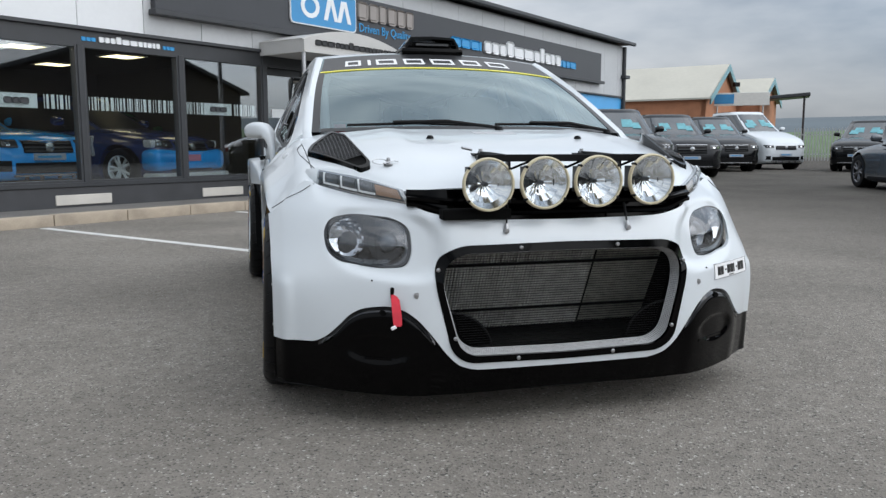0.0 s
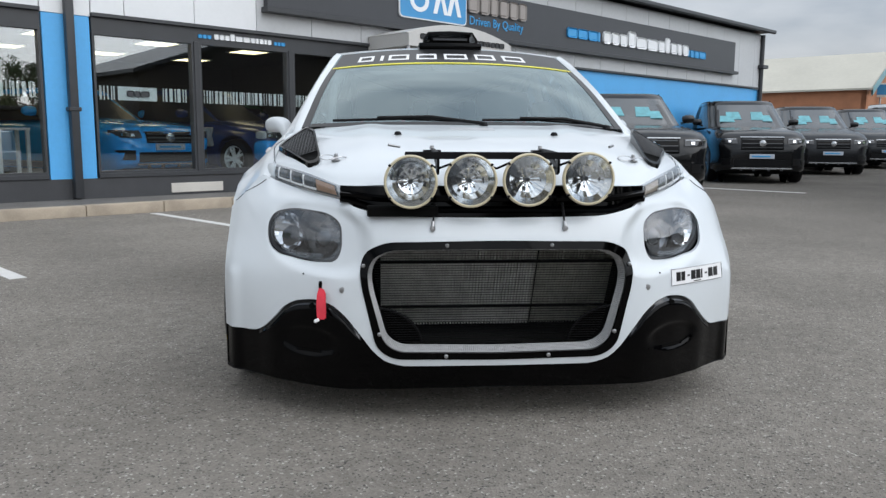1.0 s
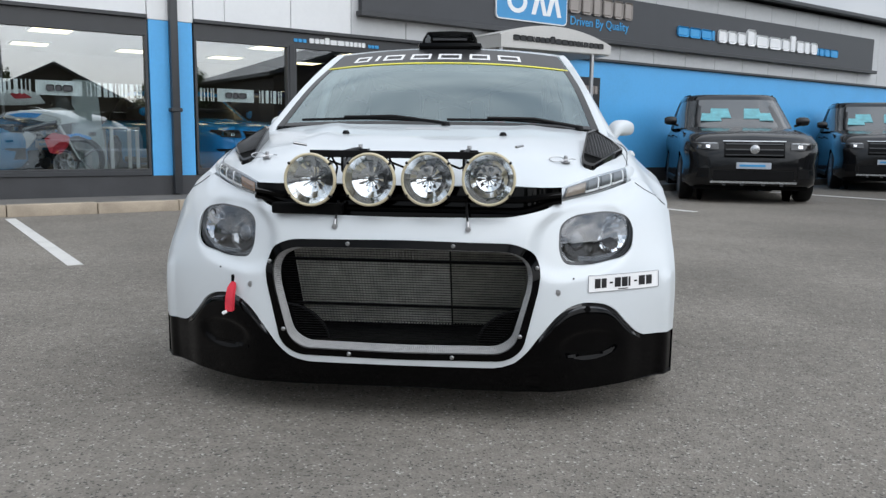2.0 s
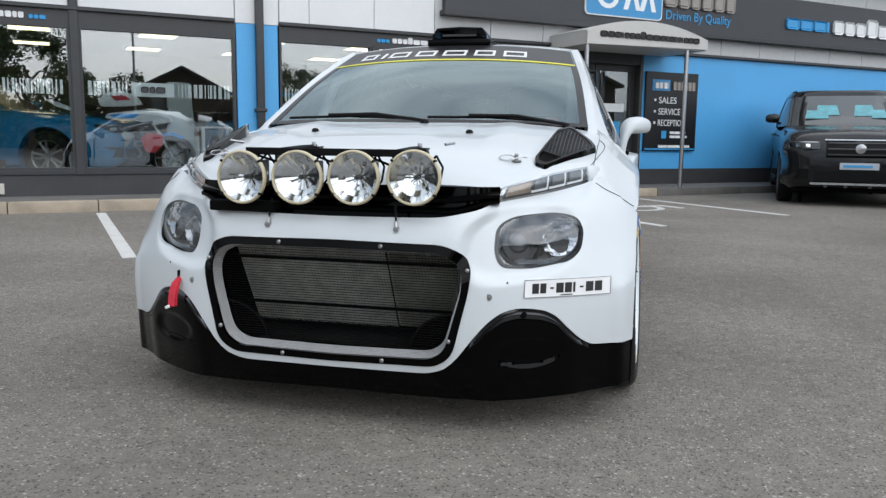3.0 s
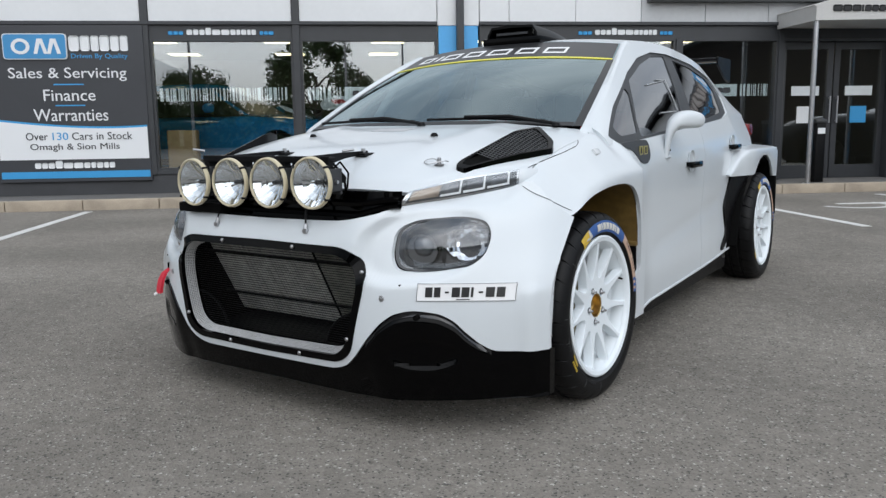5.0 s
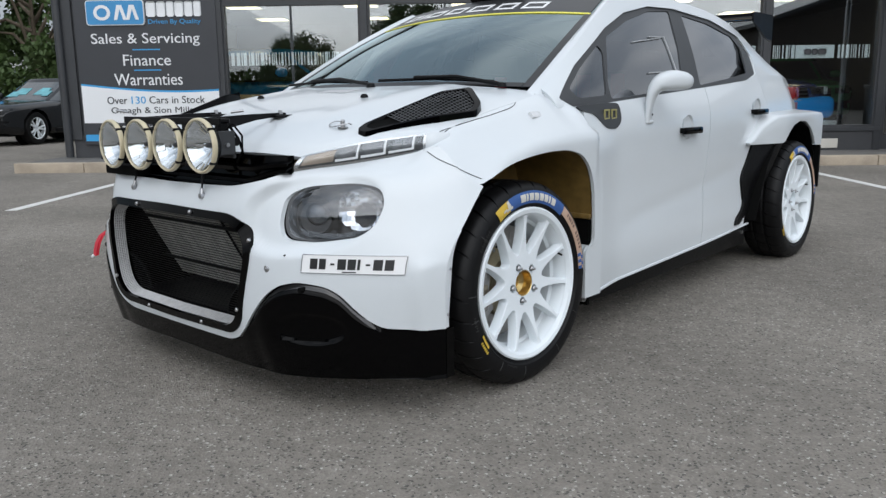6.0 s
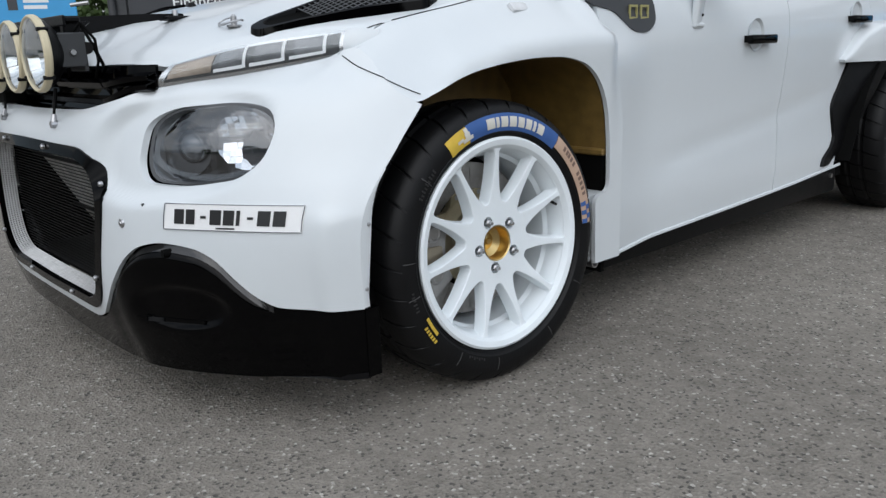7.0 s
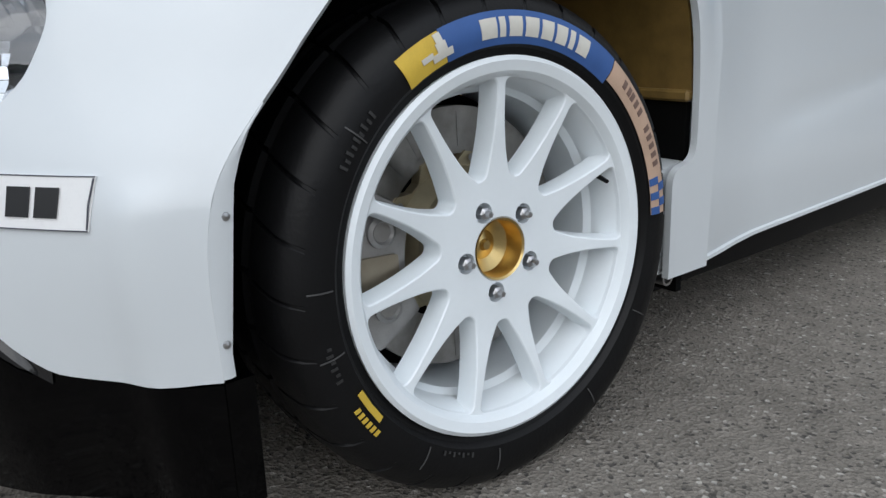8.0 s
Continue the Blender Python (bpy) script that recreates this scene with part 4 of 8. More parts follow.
# screen wires
wires = []
from_z = np.linspace(.262, .548, 38)
def half_at(z):
    return float(np.interp(z, [.24, .262, .30, .46, .50, .53, .555], [.27, .30, .335, .378, .383, .365, .33]))
for z in from_z:
    h = half_at(z)
    wires.append(box(-h, h, -.675, -.672, z - 0.0007, z + 0.0007))
part("screen", join(*wires), SATIN_BLACK, grille, "fine black wire screen")
fins = []
rq = random.Random(12)
for k in range(50):
    x = -.358 + k * .01
    q = rq.uniform(-.0025, .0025)
    fins.append(box(x, x + .0048, -.634 + q, -.60, .27, .56))
# the radiator leans forward at its top
LEAN = Matrix(((1, 0, 0, 0), (0, 1, -.55, .55 * .56), (0, 0, 1, 0), (0, 0, 0, 1)))
part("radiator", moved(join(box(-.36, .14, -.612, -.60, .27, .56), *fins), LEAN), RADIATOR, grille, "grey finned radiator core")
part("radiator", moved(join(box(.143, .40, -.605, -.59, .27, .56), *[box(.145 + k * .01, .149 + k * .01, -.622, -.59, .27, .56) for k in range(25)]), LEAN), mat("dark_radiator", (0.50, 0.50, 0.45), 0.5, 0.3, vary=0.35, scale=25, bump=0.4, bump_scale=200), grille)
part("support", moved(join(box(-.40, .40, -.645, -.632, .500, .509), box(-.40, .40, -.645, -.632, .335, .344), box(.1405, .1428, -.640, -.632, .27, .56)), LEAN), SATIN_BLACK, grille)
part("duct_back", moved(box(-.45, .45, -.585, -.56, .15, .62), LEAN), MATT_BLACK, grille)
part("duct_side", join(box(-.425, -.405, -.655, -.30, .17, .62), box(.405, .425, -.655, -.30, .17, .62), box(-.403, .403, -.65, -.55, .588, .60)), MATT_BLACK, grille)
part("floor_lip", box(-.34, .34, -.655, -.36, .236, .25), SATIN_BLACK, grille)
for s in (1, -1):
    pts = [(s * (.385 - .17 * math.sin(a) * .9), -.668, .245 + .125 * math.cos(a)) for a in np.linspace(0.0, 1.45, 9)]
    part("duct_pipe", tube(pts, .0045), SATIN_BLACK, grille)
    cd = part("corner_duct", prism([(q[0], q[2]) for q in pts] + [(s * .36, .247)], -.664, -.656, "y"), MATT_BLACK, grille)
    for z in np.linspace(.262, .352, 8):
        reach = .17 * .9 * math.sin(math.acos(min(1.0, (z - .245) / .125)))
        x0, x1 = sorted((s * min(.385 - .004, half_at(z)), s * (.385 - reach + .006)))
        if x1 - x0 > .02:
            part("slat", box(x0, x1, -.668, -.6642, z - .002, z + .002), GLOSS_BLACK, cd)
for x, z in ((.16, .572), (.412, .508), (.365, .30), (.16, .226)):
    for s in (1, -1):
        p = on_nose(s * x, z, 0.004)
        part("bolt", lathe([(p.y - .005, .0001), (p.y - .005, .004), (p.y - .002, .0065), (p.y + .003, .0065)], 12, "y"), STEEL, grille, at=pose(p.x, 0, p.z))
for s in (1, -1):
    p = on_nose(s * .476, .432, 0.0)
    part("bumper_bolt", lathe([(p.y - .0035, .0001), (p.y - .0035, .0045), (p.y - .0015, .0052), (p.y - .0012, .0095), (p.y + .004, .0105)], 16, "y"), STEEL, car, at=pose(p.x, 0, p.z))
for q in (.525, -.60):
    p = on_nose(q, .472)
    part("rivet", lathe([(p.y - .002, .0001), (p.y - .002, .003), (p.y + .003, .003)], 8, "y"), GREY_TRIM, car, at=pose(p.x, 0, p.z))

# number sticker with plain bars
xs = np.linspace(.572, .815, 14)
P = np.array([[on_nose(x, z - (x - .57) * .012, .0035) for z in (.426, .478)] for x in xs])
plate = part("number_sticker", sheet(P, 0.002), VINYL_WHITE, car, "white sticker with dark character bars")
ed = []
for a, b in ((.426, .4272), (.4768, .478)):
    ed.append(sheet(np.array([[on_nose(x, z - (x - .57) * .012, .0042) for z in (a, b)] for x in xs]), 0.001))
for a, b in ((.5722, .5734), (.8136, .8148)):
    ed.append(sheet(np.array([[on_nose(x, z - (x - .57) * .012, .0043) for z in (.428, .452, .476)] for x in (a, b)]), 0.001))
BORDER_INK = mat("dark_border", (0.05, 0.052, 0.07), 0.5, vary=0.1)
part("border", join(*ed), BORDER_INK, plate)
ch = []
for a, w in ((.594, .018), (.616, .016), (.643, .01), (.66, .02), (.684, .019), (.707, .006), (.726, .01), (.743, .021), (.769, .02)):
    hz = (.438, .467) if w > .011 or w < .008 else (.450, .455)
    cx = np.linspace(a, a + w, 3)
    ch.append(sheet(np.array([[on_nose(x, z - (x - .57) * .012, .0046) for z in hz] for x in cx]), 0.001))
for c_ in ch:
    part("character_bar", c_, VINYL_BLACK, plate)
cx = np.linspace(.672, .705, 3)
part("maker_bar", sheet(np.array([[on_nose(x, z, .0046) for z in (.4285, .4315)] for x in cx]), 0.001), VINYL_BLACK, plate)

# ---- headlights ----
def hl_y(x, z):
    return -.614 + (x - .481) * .63 + (z - .58) * .28 - 0.014 * (1 - min(1, ((x - .605) / .12) ** 2 + ((z - .585) / .08) ** 2))


def inset(o, k):
    c = o.mean(0)
    return c + (o - c) * k


def fan(outline, fy, rings=(1.0, .85, .6, .3)):
    """A domed surface over an outline."""
    c = outline.mean(0)
    vs, fs_ = [], []
    n = len(outline)
    for k in rings:
        vs += [(p[0], fy(p[0], p[1]), p[1]) for p in inset(outline, k)]
    vs.append((c[0], fy(c[0], c[1]), c[1]))
    for r in range(len(rings) - 1):
        fs_ += [(r * n + i, r * n + (i + 1) % n, (r + 1) * n + (i + 1) % n, (r + 1) * n + i) for i in range(n)]
    b = (len(rings) - 1) * n
    fs_ += [(b + i, b + (i + 1) % n, len(vs) - 1) for i in range(n)]
    me = mesh_of(vs, fs_)
    bm = bmesh.new()
    bm.from_mesh(me)
    bmesh.ops.recalc_face_normals(bm, faces=bm.faces)
    bm.to_mesh(me)
    bm.free()
    return me


hlr = resampled(hl_out, 56)
for s in (1, -1):
    f = (lambda m_: m_) if s > 0 else flipped
    hl = part("headlight", f(ring(hlr, inset(hlr, .93), lambda x, z: hl_y(x, z) - .002, .03)), mat("lamp_edge_grey", (0.075, 0.078, 0.083), 0.3, vary=0.1, scale=20), car, "clear-lens headlight with dark housing and chrome bowl")
    part("lens", f(fan(inset(hlr, .935), lambda x, z: hl_y(x, z) - .003 - .030 * max(0.0, 1 - ((x - .604) / .118) ** 2 - ((z - .586) / .078) ** 2), (1.0, .92, .82, .7, .56, .4, .2))), GLASS_LAMP, hl)
    part("housing", f(fan(inset(hlr, .95), lambda x, z: hl_y(x, z) + .055 - .03 * min(1, ((x - .605) / .115) ** 2 + ((z - .585) / .075) ** 2))), LAMP_DARK, hl)
    at_p = pose(.546, hl_y(.546, .576) + .018, .577, 0, 0, 30)
    part("bowl", f(moved(lathe([(-.002, .0565), (.010, .053), (.022, .044), (.030, .030)], 36, "y"), at_p)), mat("smoked_chrome", (0.34, 0.345, 0.35), 0.10, 1.0, vary=0.1, scale=20), hl)
    part("reflector", f(moved(facets(.066, .060, 11, 9, .032, 6, .20), pose(.655, hl_y(.652, .594) + .020, .592, 0, 0, 36))), CHROME, hl)
    part("projector_ring", f(moved(lathe([(.016, .034), (.010, .0325), (.008, .0305), (.014, .028)], 36, "y"), at_p)), MATS["smoked_chrome"], hl)
    part("projector", f(moved(lathe([(-.002, .0001), (.0, .010), (.005, .020), (.012, .027), (.018, .029)], 32, "y"), at_p)), mat("dark_projector_glass", (0.06, 0.064, 0.07), 0.03, 0.0, vary=0.1, spec=1.0), hl)
    part("divider", f(moved(prism(rounded([(-.006, -.05), (.008, -.05), (.004, .055), (-.004, .055)], .003, 3), -.012, .02, "y"), pose(.598, hl_y(.598, .585) + .024, .585, 0, 6, 30))), LAMP_DARK, hl)

# ---- upper lamp strips and black upper grille ----
dl_lo = [spline([0, .5, 1], v) for v in ([.474, .600, .726], [-.590, -.455, -.285], [.698, .718, .748])]
dl_hi = [spline([0, .5, 1], v) for v in ([.488, .604, .722], [-.556, -.440, -.272], [.742, .777, .800])]


def strip_at(s, t, lift=0.0):
    a = np.array([f(s) for f in dl_lo])
    b = np.array([f(s) for f in dl_hi])
    p = a + (b - a) * t
    bulge = 0.008 * (1 - (2 * t - 1) ** 2)
    return p + np.array([.35, -.85, .35]) * (bulge + lift)


def strip_patch(s0, s1, t0, t1, lift, thick, n=10, m=5):
    return sheet(np.array([[strip_at(s, t, lift) for t in np.linspace(t0, t1, m)] for s in np.linspace(s0, s1, n)]), thick)


for s in (1, -1):
    f = (lambda m_: m_) if s > 0 else flipped
    drl = part("lamp_strip", f(strip_patch(-.01, 1.0, -.02, 1.02, 0.0, .03, 22, 7)), mat("satin_silver", (0.48, 0.49, 0.50), 0.25, 0.85, vary=0.05, scale=8), car, "slim chrome-edged daytime lamp strip")
    part("inner", f(strip_patch(.05, .97, .11, .88, .003, .004, 20, 5)), LENS_GREY, drl)
    part("indicator", f(strip_patch(.07, .33, .2, .8, .0065, .004, 8, 4)), AMBER if s < 0 else mat("clear_indicator", (0.33, 0.27, 0.22), 0.2, 0.3, vary=0.3, scale=60), drl)
    for k in range(3):
        a = .37 + k * .195
        part("lamp_cell", f(strip_patch(a, a + .155, .22, .8, .0065, .004, 6, 4)), mat("silver_lamp_cell", (0.20, 0.205, 0.215), 0.25, 0.6, vary=0.3, scale=40), drl)
        part("light_guide", f(join(strip_patch(a + .138, a + .153, .16, .84, .009, .005, 3, 4), strip_patch(a - .02, a + .14, .15, .25, .009, .005, 6, 3))), VINYL_WHITE, drl)
    part("cover", f(strip_patch(.03, .985, .1, .9, .012, 0.0, 20, 6)), GLASS_LENS, drl)

for s in (1, -1):
    # white skin that wraps the lamp strip's outer end
    f = (lambda m_: m_) if s > 0 else flipped
    wrap = np.array([[strip_at(1.0, t_, -.002) + np.array(d) for d in ((-.004, -.004, 0), (.006, .004, .001), (.016, .020, .001), (.030, .055, -.002))] for t_ in np.linspace(-.05, 1.02, 8)])
    part("lamp_corner", f(sheet(wrap, .004)), WHITE, car)

ug_x = np.linspace(-.485, .485, 41)
ug = np.array([[(x, -.640 + .9 * max(0, abs(x) - .36) ** 2 * 3 + 0.10 * (z - .655), z) for z in np.linspace(.645 + .05 * float(smooth(.38, .485, abs(x))), .745, 5)] for x in ug_x])
upper = part("upper_grille", sheet(ug, 0.01), GLOSS_BLACK, car, "gloss black slim upper grille with two bars")
for z, dz in ((.672, .030), (.706, .014)):
    b_ = np.array([[(x, -.640 + .9 * max(0, abs(x) - .36) ** 2 * 3 + 0.10 * (z - .655) - d, z + q + dz * float(smooth(.34, .485, abs(x)))) for d, q in ((.0, -.011), (.016, -.006), (.018, .004), (.0, .011))] for x in ug_x])
    part("grille_bar", sheet(b_, 0.004), GLOSS_BLACK, upper)
part("cover_plate", box(-.40, -.185, -.715, -.66, .658, .69, .004), MATT_BLACK, upper)

from mathutils.bvhtree import BVHTree

# ---- bonnet ----
bon_zc = spline([-.62, -.58, -.5, -.4, -.25, -.1, .1, .36], [.738, .762, .803, .846, .884, .911, .940, .966])
bon_d = spline([-.62, -.45, -.28, 0, .36], [.20, .12, .092, .068, .05])
bon_f = spline([0, .3, .48, .6, .717, .735], [-.600, -.578, -.548, -.428, -.266, -.24])
bon_r = spline([0, .3, .5, .68, .735], [.15, .165, .21, .29, .32])


def bonnet_z(x, y):
    return bon_zc(y) - bon_d(y) * (np.abs(x) / .735) ** 4 + 0.006 * np.exp(-((np.abs(x) - .40) / .05) ** 2) * smooth(-.55, -.2, y)


hx = np.linspace(-.735, .735, 61)
t = np.linspace(0, 1, 40) ** 1.15
HY = bon_f(np.abs(hx))[:, None] * (1 - t) + bon_r(np.abs(hx))[:, None] * t
HX = np.repeat(hx[:, None], 40, 1)
HZ = bonnet_z(HX, HY)
front_roll = smooth(.05, 0, t)[None] * 0.012
bonnet = part("bonnet", sheet(np.stack([HX, HY, HZ - front_roll], -1), 0.014), WHITE, car, "white bonnet with two black vents", 50)
part("bonnet_decal", sheet(np.array([[(x, y, float(bonnet_z(x, y)) + .0012) for y in np.linspace(-.02, .05, 4)] for x in np.linspace(-.085, .085, 5)]), 0.001), mat("grey_decal", (0.45, 0.45, 0.46), 0.4, vary=0.05), bonnet)

for s in (1, -1):
    f = (lambda m_: m_) if s > 0 else flipped
    # vents
    vo = rounded([(.558, -.380), (.564, -.418), (.594, -.415), (.628, -.35), (.696, -.195), (.738, -.07), (.716, -.015), (.64, .025), (.60, -.08)], .014, 4)
    vz = lambda x, y: float(bonnet_z(min(x, .735), y)) + .012 + .032 * float(smooth(-.4, 0, y)) * (1 - float(smooth(.62, .74, x)) * .75)
    n = len(vo)
    vi = inset(vo, .87)
    vs = [(p[0], p[1], float(bonnet_z(min(p[0], .735), p[1])) - .012) for p in vo] + [(p[0], p[1], vz(*p)) for p in inset(vo, .985)] + [(p[0], p[1], vz(*p)) for p in vi] + [(p[0], p[1], float(bonnet_z(min(p[0], .735), p[1])) + .006) for p in inset(vo, .85)]
    fs_ = [(k * n + i, k * n + (i + 1) % n, (k + 1) * n + (i + 1) % n, (k + 1) * n + i) for k in range(3) for i in range(n)]
    vent = part("bonnet_vent", f(mesh_of(vs, fs_)), GLOSS_BLACK, car, "black carbon bonnet vent with mesh", 30)
    core = inset(vo, .86)
    part("vent_floor", f(mesh_of([(p[0], p[1], float(bonnet_z(min(p[0], .735), p[1])) + .008) for p in core], [tuple(range(n))])), MATT_BLACK, vent)
    lines = []
    from_poly = [Vector((p[0], p[1])) for p in core]

    def span(axis, v):
        hit = []
        for a, b in zip(from_poly, from_poly[1:] + from_poly[:1]):
            if (a[axis] - v) * (b[axis] - v) < 0:
                q = (v - a[axis]) / (b[axis] - a[axis])
                hit.append(a[1 - axis] + q * (b[1 - axis] - a[1 - axis]))
        return (min(hit), max(hit)) if len(hit) > 1 else None
    for y in np.linspace(-.30, .0, 24):
        h = span(1, y)
        if h and h[1] - h[0] > .02:
            lines.append(rod((h[0], y, vz(h[0], y) - .004), (h[1], y, vz(h[1], y) - .004), .0014, .0014, 5))
    for x in np.linspace(.59, .725, 13):
        h = span(0, x)
        if h and h[1] - h[0] > .03:
            pts = [(x, y, vz(x, y) - .006) for y in np.linspace(max(h[0], -.30), h[1], 6)]
            lines.append(tube(pts, .0012, 4))
    part("mesh", f(join(*lines)), mat("grey_vent_mesh", (0.09, 0.092, 0.096), 0.35, 0.3, vary=0.2, scale=30), vent, "fine grey wire mesh")
    # bonnet pins with lanyard rings
    px, py = s * .505, -.415
    pz = float(bonnet_z(px, py))
    pin = part("bonnet_pin", moved(lathe([(0, .0001), (0, .016), (.004, .016), (.005, .007), (.022, .0065), (.026, .003), (.026, .0001)], 16, "z"), pose(px, py, pz)), STEEL, car)
    part("ring", tube([(px - .03 + .024 * math.cos(a), py - .004 + .012 * math.sin(a), pz + .012 + .008 * math.sin(a)) for a in np.linspace(0, 6.283, 13)], .0018, 6), STEEL, pin)
    part("clip", tube([(px - .02, py - .022, pz + .006), (px + .02, py + .006, pz + .014), (px + .034, py + .002, pz + .012)], .0022, 6), STEEL, pin)
    nx, ny = s * .293, -.127
    nz = float(bonnet_z(nx, ny))
    part("washer_jet", moved(lathe([(0, .014), (.006, .013), (.012, .008), (.013, .0001)], 14, "z"), pose(nx, ny, nz)), SATIN_BLACK, car)

# ---- fenders ----
WING_Y = [.16, .24, .29, .315, .34, .37, .42, .50]
wing_x = spline(WING_Y, [.738, .734, .704, .692, .716, .775, .790, .792])
wing_zs = spline(WING_Y, [.893, .905, .915, .918, .908, .878, .862, .862])


def wing_z(y, ze):
    """The wing's inner top edge: along the bonnet, then up to the windscreen pillar and down to the door."""
    w = float(smooth(.12, .22, y))
    return ze * (1 - w) + float(wing_zs(y)) * w


def fender_place(x, y, zf, zmix):
    """Height and width of the wing's skin at one of its rows, at a place along the car."""
    zt = float(np.interp(y, [-.30, -.22, -.1, .05, .2, .38, .46], [.63, .664, .727, .763, .776, .781, .782]))
    ze = float(bonnet_z(.735, max(y, -.29)))
    if y > .3:
        ze = float(bonnet_z(.735, .3)) + (y - .3) * .02
    xx = x
    if zmix is None:
        z = zf
    elif zmix == 0:
        z = zt + zf
    else:
        fx_ = (.868 - x) / (.868 - .738)
        xx = .868 - fx_ * (.868 - float(wing_x(y)))
        z = zt + (float(wing_z(y, ze)) - zt) * zmix + .008 * math.sin(math.pi * zmix) * float(smooth(.18, .30, y) * (1 - smooth(.40, .455, y)))
    if y > .40 and zmix is not None:
        xx = x - .022 * float(smooth(.40, .455, y)) * (1 if x > .8 else 0)
    return z, xx


def fender_grid(ny_=64):
    rows = []
    for j in range(ny_):
        q = j / (ny_ - 1)
        col = []
        for k, (x, zf, zmix) in enumerate([(.884, .20, None), (.885, .32, None), (.886, .44, None), (.887, .56, None), (.888, -.06, 0), (.889, -.03, 0), (.884, -.008, 0), (.868, 0, .06), (.845, 0, .22), (.815, 0, .48), (.785, 0, .74), (.762, 0, .92), (.738, 0, 1.0)]):
            zs = float(bump_hi(min(x, .885))) - .003 if zmix else .652
            ys = -.30 if zmix is None else float(nose_y(min(x, .884), zs)) + .004
            y = ys + (.455 - ys) * q
            z, xx = fender_place(x, y, zf, zmix)
            if zmix is not None:
                z += (zs - fender_place(x, ys, zf, zmix)[0]) * (1 - float(smooth(0, .13, y - ys)))
            col.append((xx, y, z))
        rows.append(col)
    return np.array(rows)


ARCH_F = [(-.60, -.1), (-.60, .655), (-.222, .655), (-.19, .668), (-.10, .703), (.0, .720), (.12, .730), (.23, .728), (.31, .708), (.36, .665), (.39, .60), (.402, .50), (.404, .385), (.345, .378), (.35, .20), (.35, -.1)]
FG = fender_grid()
from_arch = prism(rounded(ARCH_F, .05, 6), .5, 1.1, "x")
fender = cut(sheet(FG, 0.012), from_arch)
for s in (1, -1):
    f = (lambda m_: m_) if s > 0 else flipped
    part("fender", f(fender), WHITE, car, "flared white front wing", 40)
    # inner wheel housing: gold liner at the back, dark elsewhere
    arc = np.array([[(x, y, z) for x in (.55, .7, .80)] for y, z in ((-.38, .16), (-.375, .46), (-.29, .60), (-.19, .68), (-.06, .728), (.03, .738))])
    part("wheel_housing", f(sheet(arc, 0.006, True)), MATT_BLACK, car)
    arc = np.array([[(x, y, z) for x in (.56, .7, .868)] for y, z in ((.03, .738), (.10, .744), (.18, .744), (.27, .738), (.335, .707), (.385, .64), (.409, .55), (.413, .488))])
    part("wheel_liner", f(sheet(arc, 0.006, True)), KEVLAR, car, "golden woven wheel arch liner")
    part("liner_edge", f(box(.56, .87, .394, .415, .474, .492, .004)), KEVLAR, car)
    part("inner_panel", f(box(.54, .56, .06, .42, .48, .76)), KEVLAR, car)
    part("inner_panel", f(join(box(.54, .56, -.40, .058, .14, .76), box(.54, .56, .058, .42, .14, .479))), MATT_BLACK, car)
    part("liner_lower", f(box(.56, .862, .404, .418, .16, .473)), MATT_BLACK, car)
    part("side_repeater", f(moved(box(-.013, .013, -.040, .040, -.007, .007, .006, 2), pose(.798, .165, .8415, 0, 49, 6))), mat("clear_repeater", (0.62, 0.63, 0.64), 0.15, vary=0.1, scale=60), car)
    zs_ = np.linspace(.266, .535, 12)
    edge_ = np.interp(zs_, [.265, .284, .459, .502, .54], [-.379, -.381, -.361, -.346, -.318])
    ret = np.array([[(.8855, min(float(nose_y(.885, z)), e_ - .002), z), (.8865, (min(float(nose_y(.885, z)), e_ - .002) + e_) / 2, z), (.884, e_, z)] for z, e_ in zip(zs_, edge_)])
    part("bumper_return", f(sheet(ret, .006, True)), WHITE, car)
    for y_, z_ in ((-.373, .432), (-.386, .303)):
        part("rivet", f(moved(lathe([(.0, .0045), (.0018, .004), (.003, .0001)], 10, "x"), Matrix.Translation((.886, y_, z_)))), STEEL, car)

# ---- shut lines of bonnet and bumper ----


def shut_line(pts, r=.0012, n=60):
    """A dark joint that follows the body's skin past a few points."""
    k = np.linspace(0, 1, len(pts))
    cs = [spline(list(k), [p[a] for p in pts]) for a in range(3)]
    out = []
    for u in np.linspace(0, 1, n):
        p = Vector([float(c(u)) for c in cs])
        hits = [q for q in (tree.ray_cast(p - INWARD * .05, INWARD, .2) for tree in SKIN) if q[0] is not None]
        out.append(tuple((min(hits, key=lambda q: q[3])[0] if hits else p) - INWARD * .0009))
    return tube(out, r, 6)


INWARD = Vector((-.55, .35, -.76)).normalized()
SKIN = [BVHTree.FromPolygons([v.co for v in ob.data.vertices], [tuple(p.vertices) for p in ob.data.polygons]) for ob in car.children if ob.name in ("fender", "bonnet", "front_bumper")]
for s in (1, -1):
    f = (lambda m_: m_) if s > 0 else flipped
    part("shut_line", f(shut_line([(.722, -.262, .796), (.736, -.19, .814), (.748, -.10, .832), (.757, -.01, .847), (.758, .06, .860), (.750, .105, .873), (.738, .13, .882)])), MATT_BLACK, car)
    part("shut_line", f(shut_line([(.748, -.312, .747), (.776, -.302, .729), (.815, -.275, .703), (.844, -.245, .682), (.870, -.214, .667)], .0011)), MATT_BLACK, car)

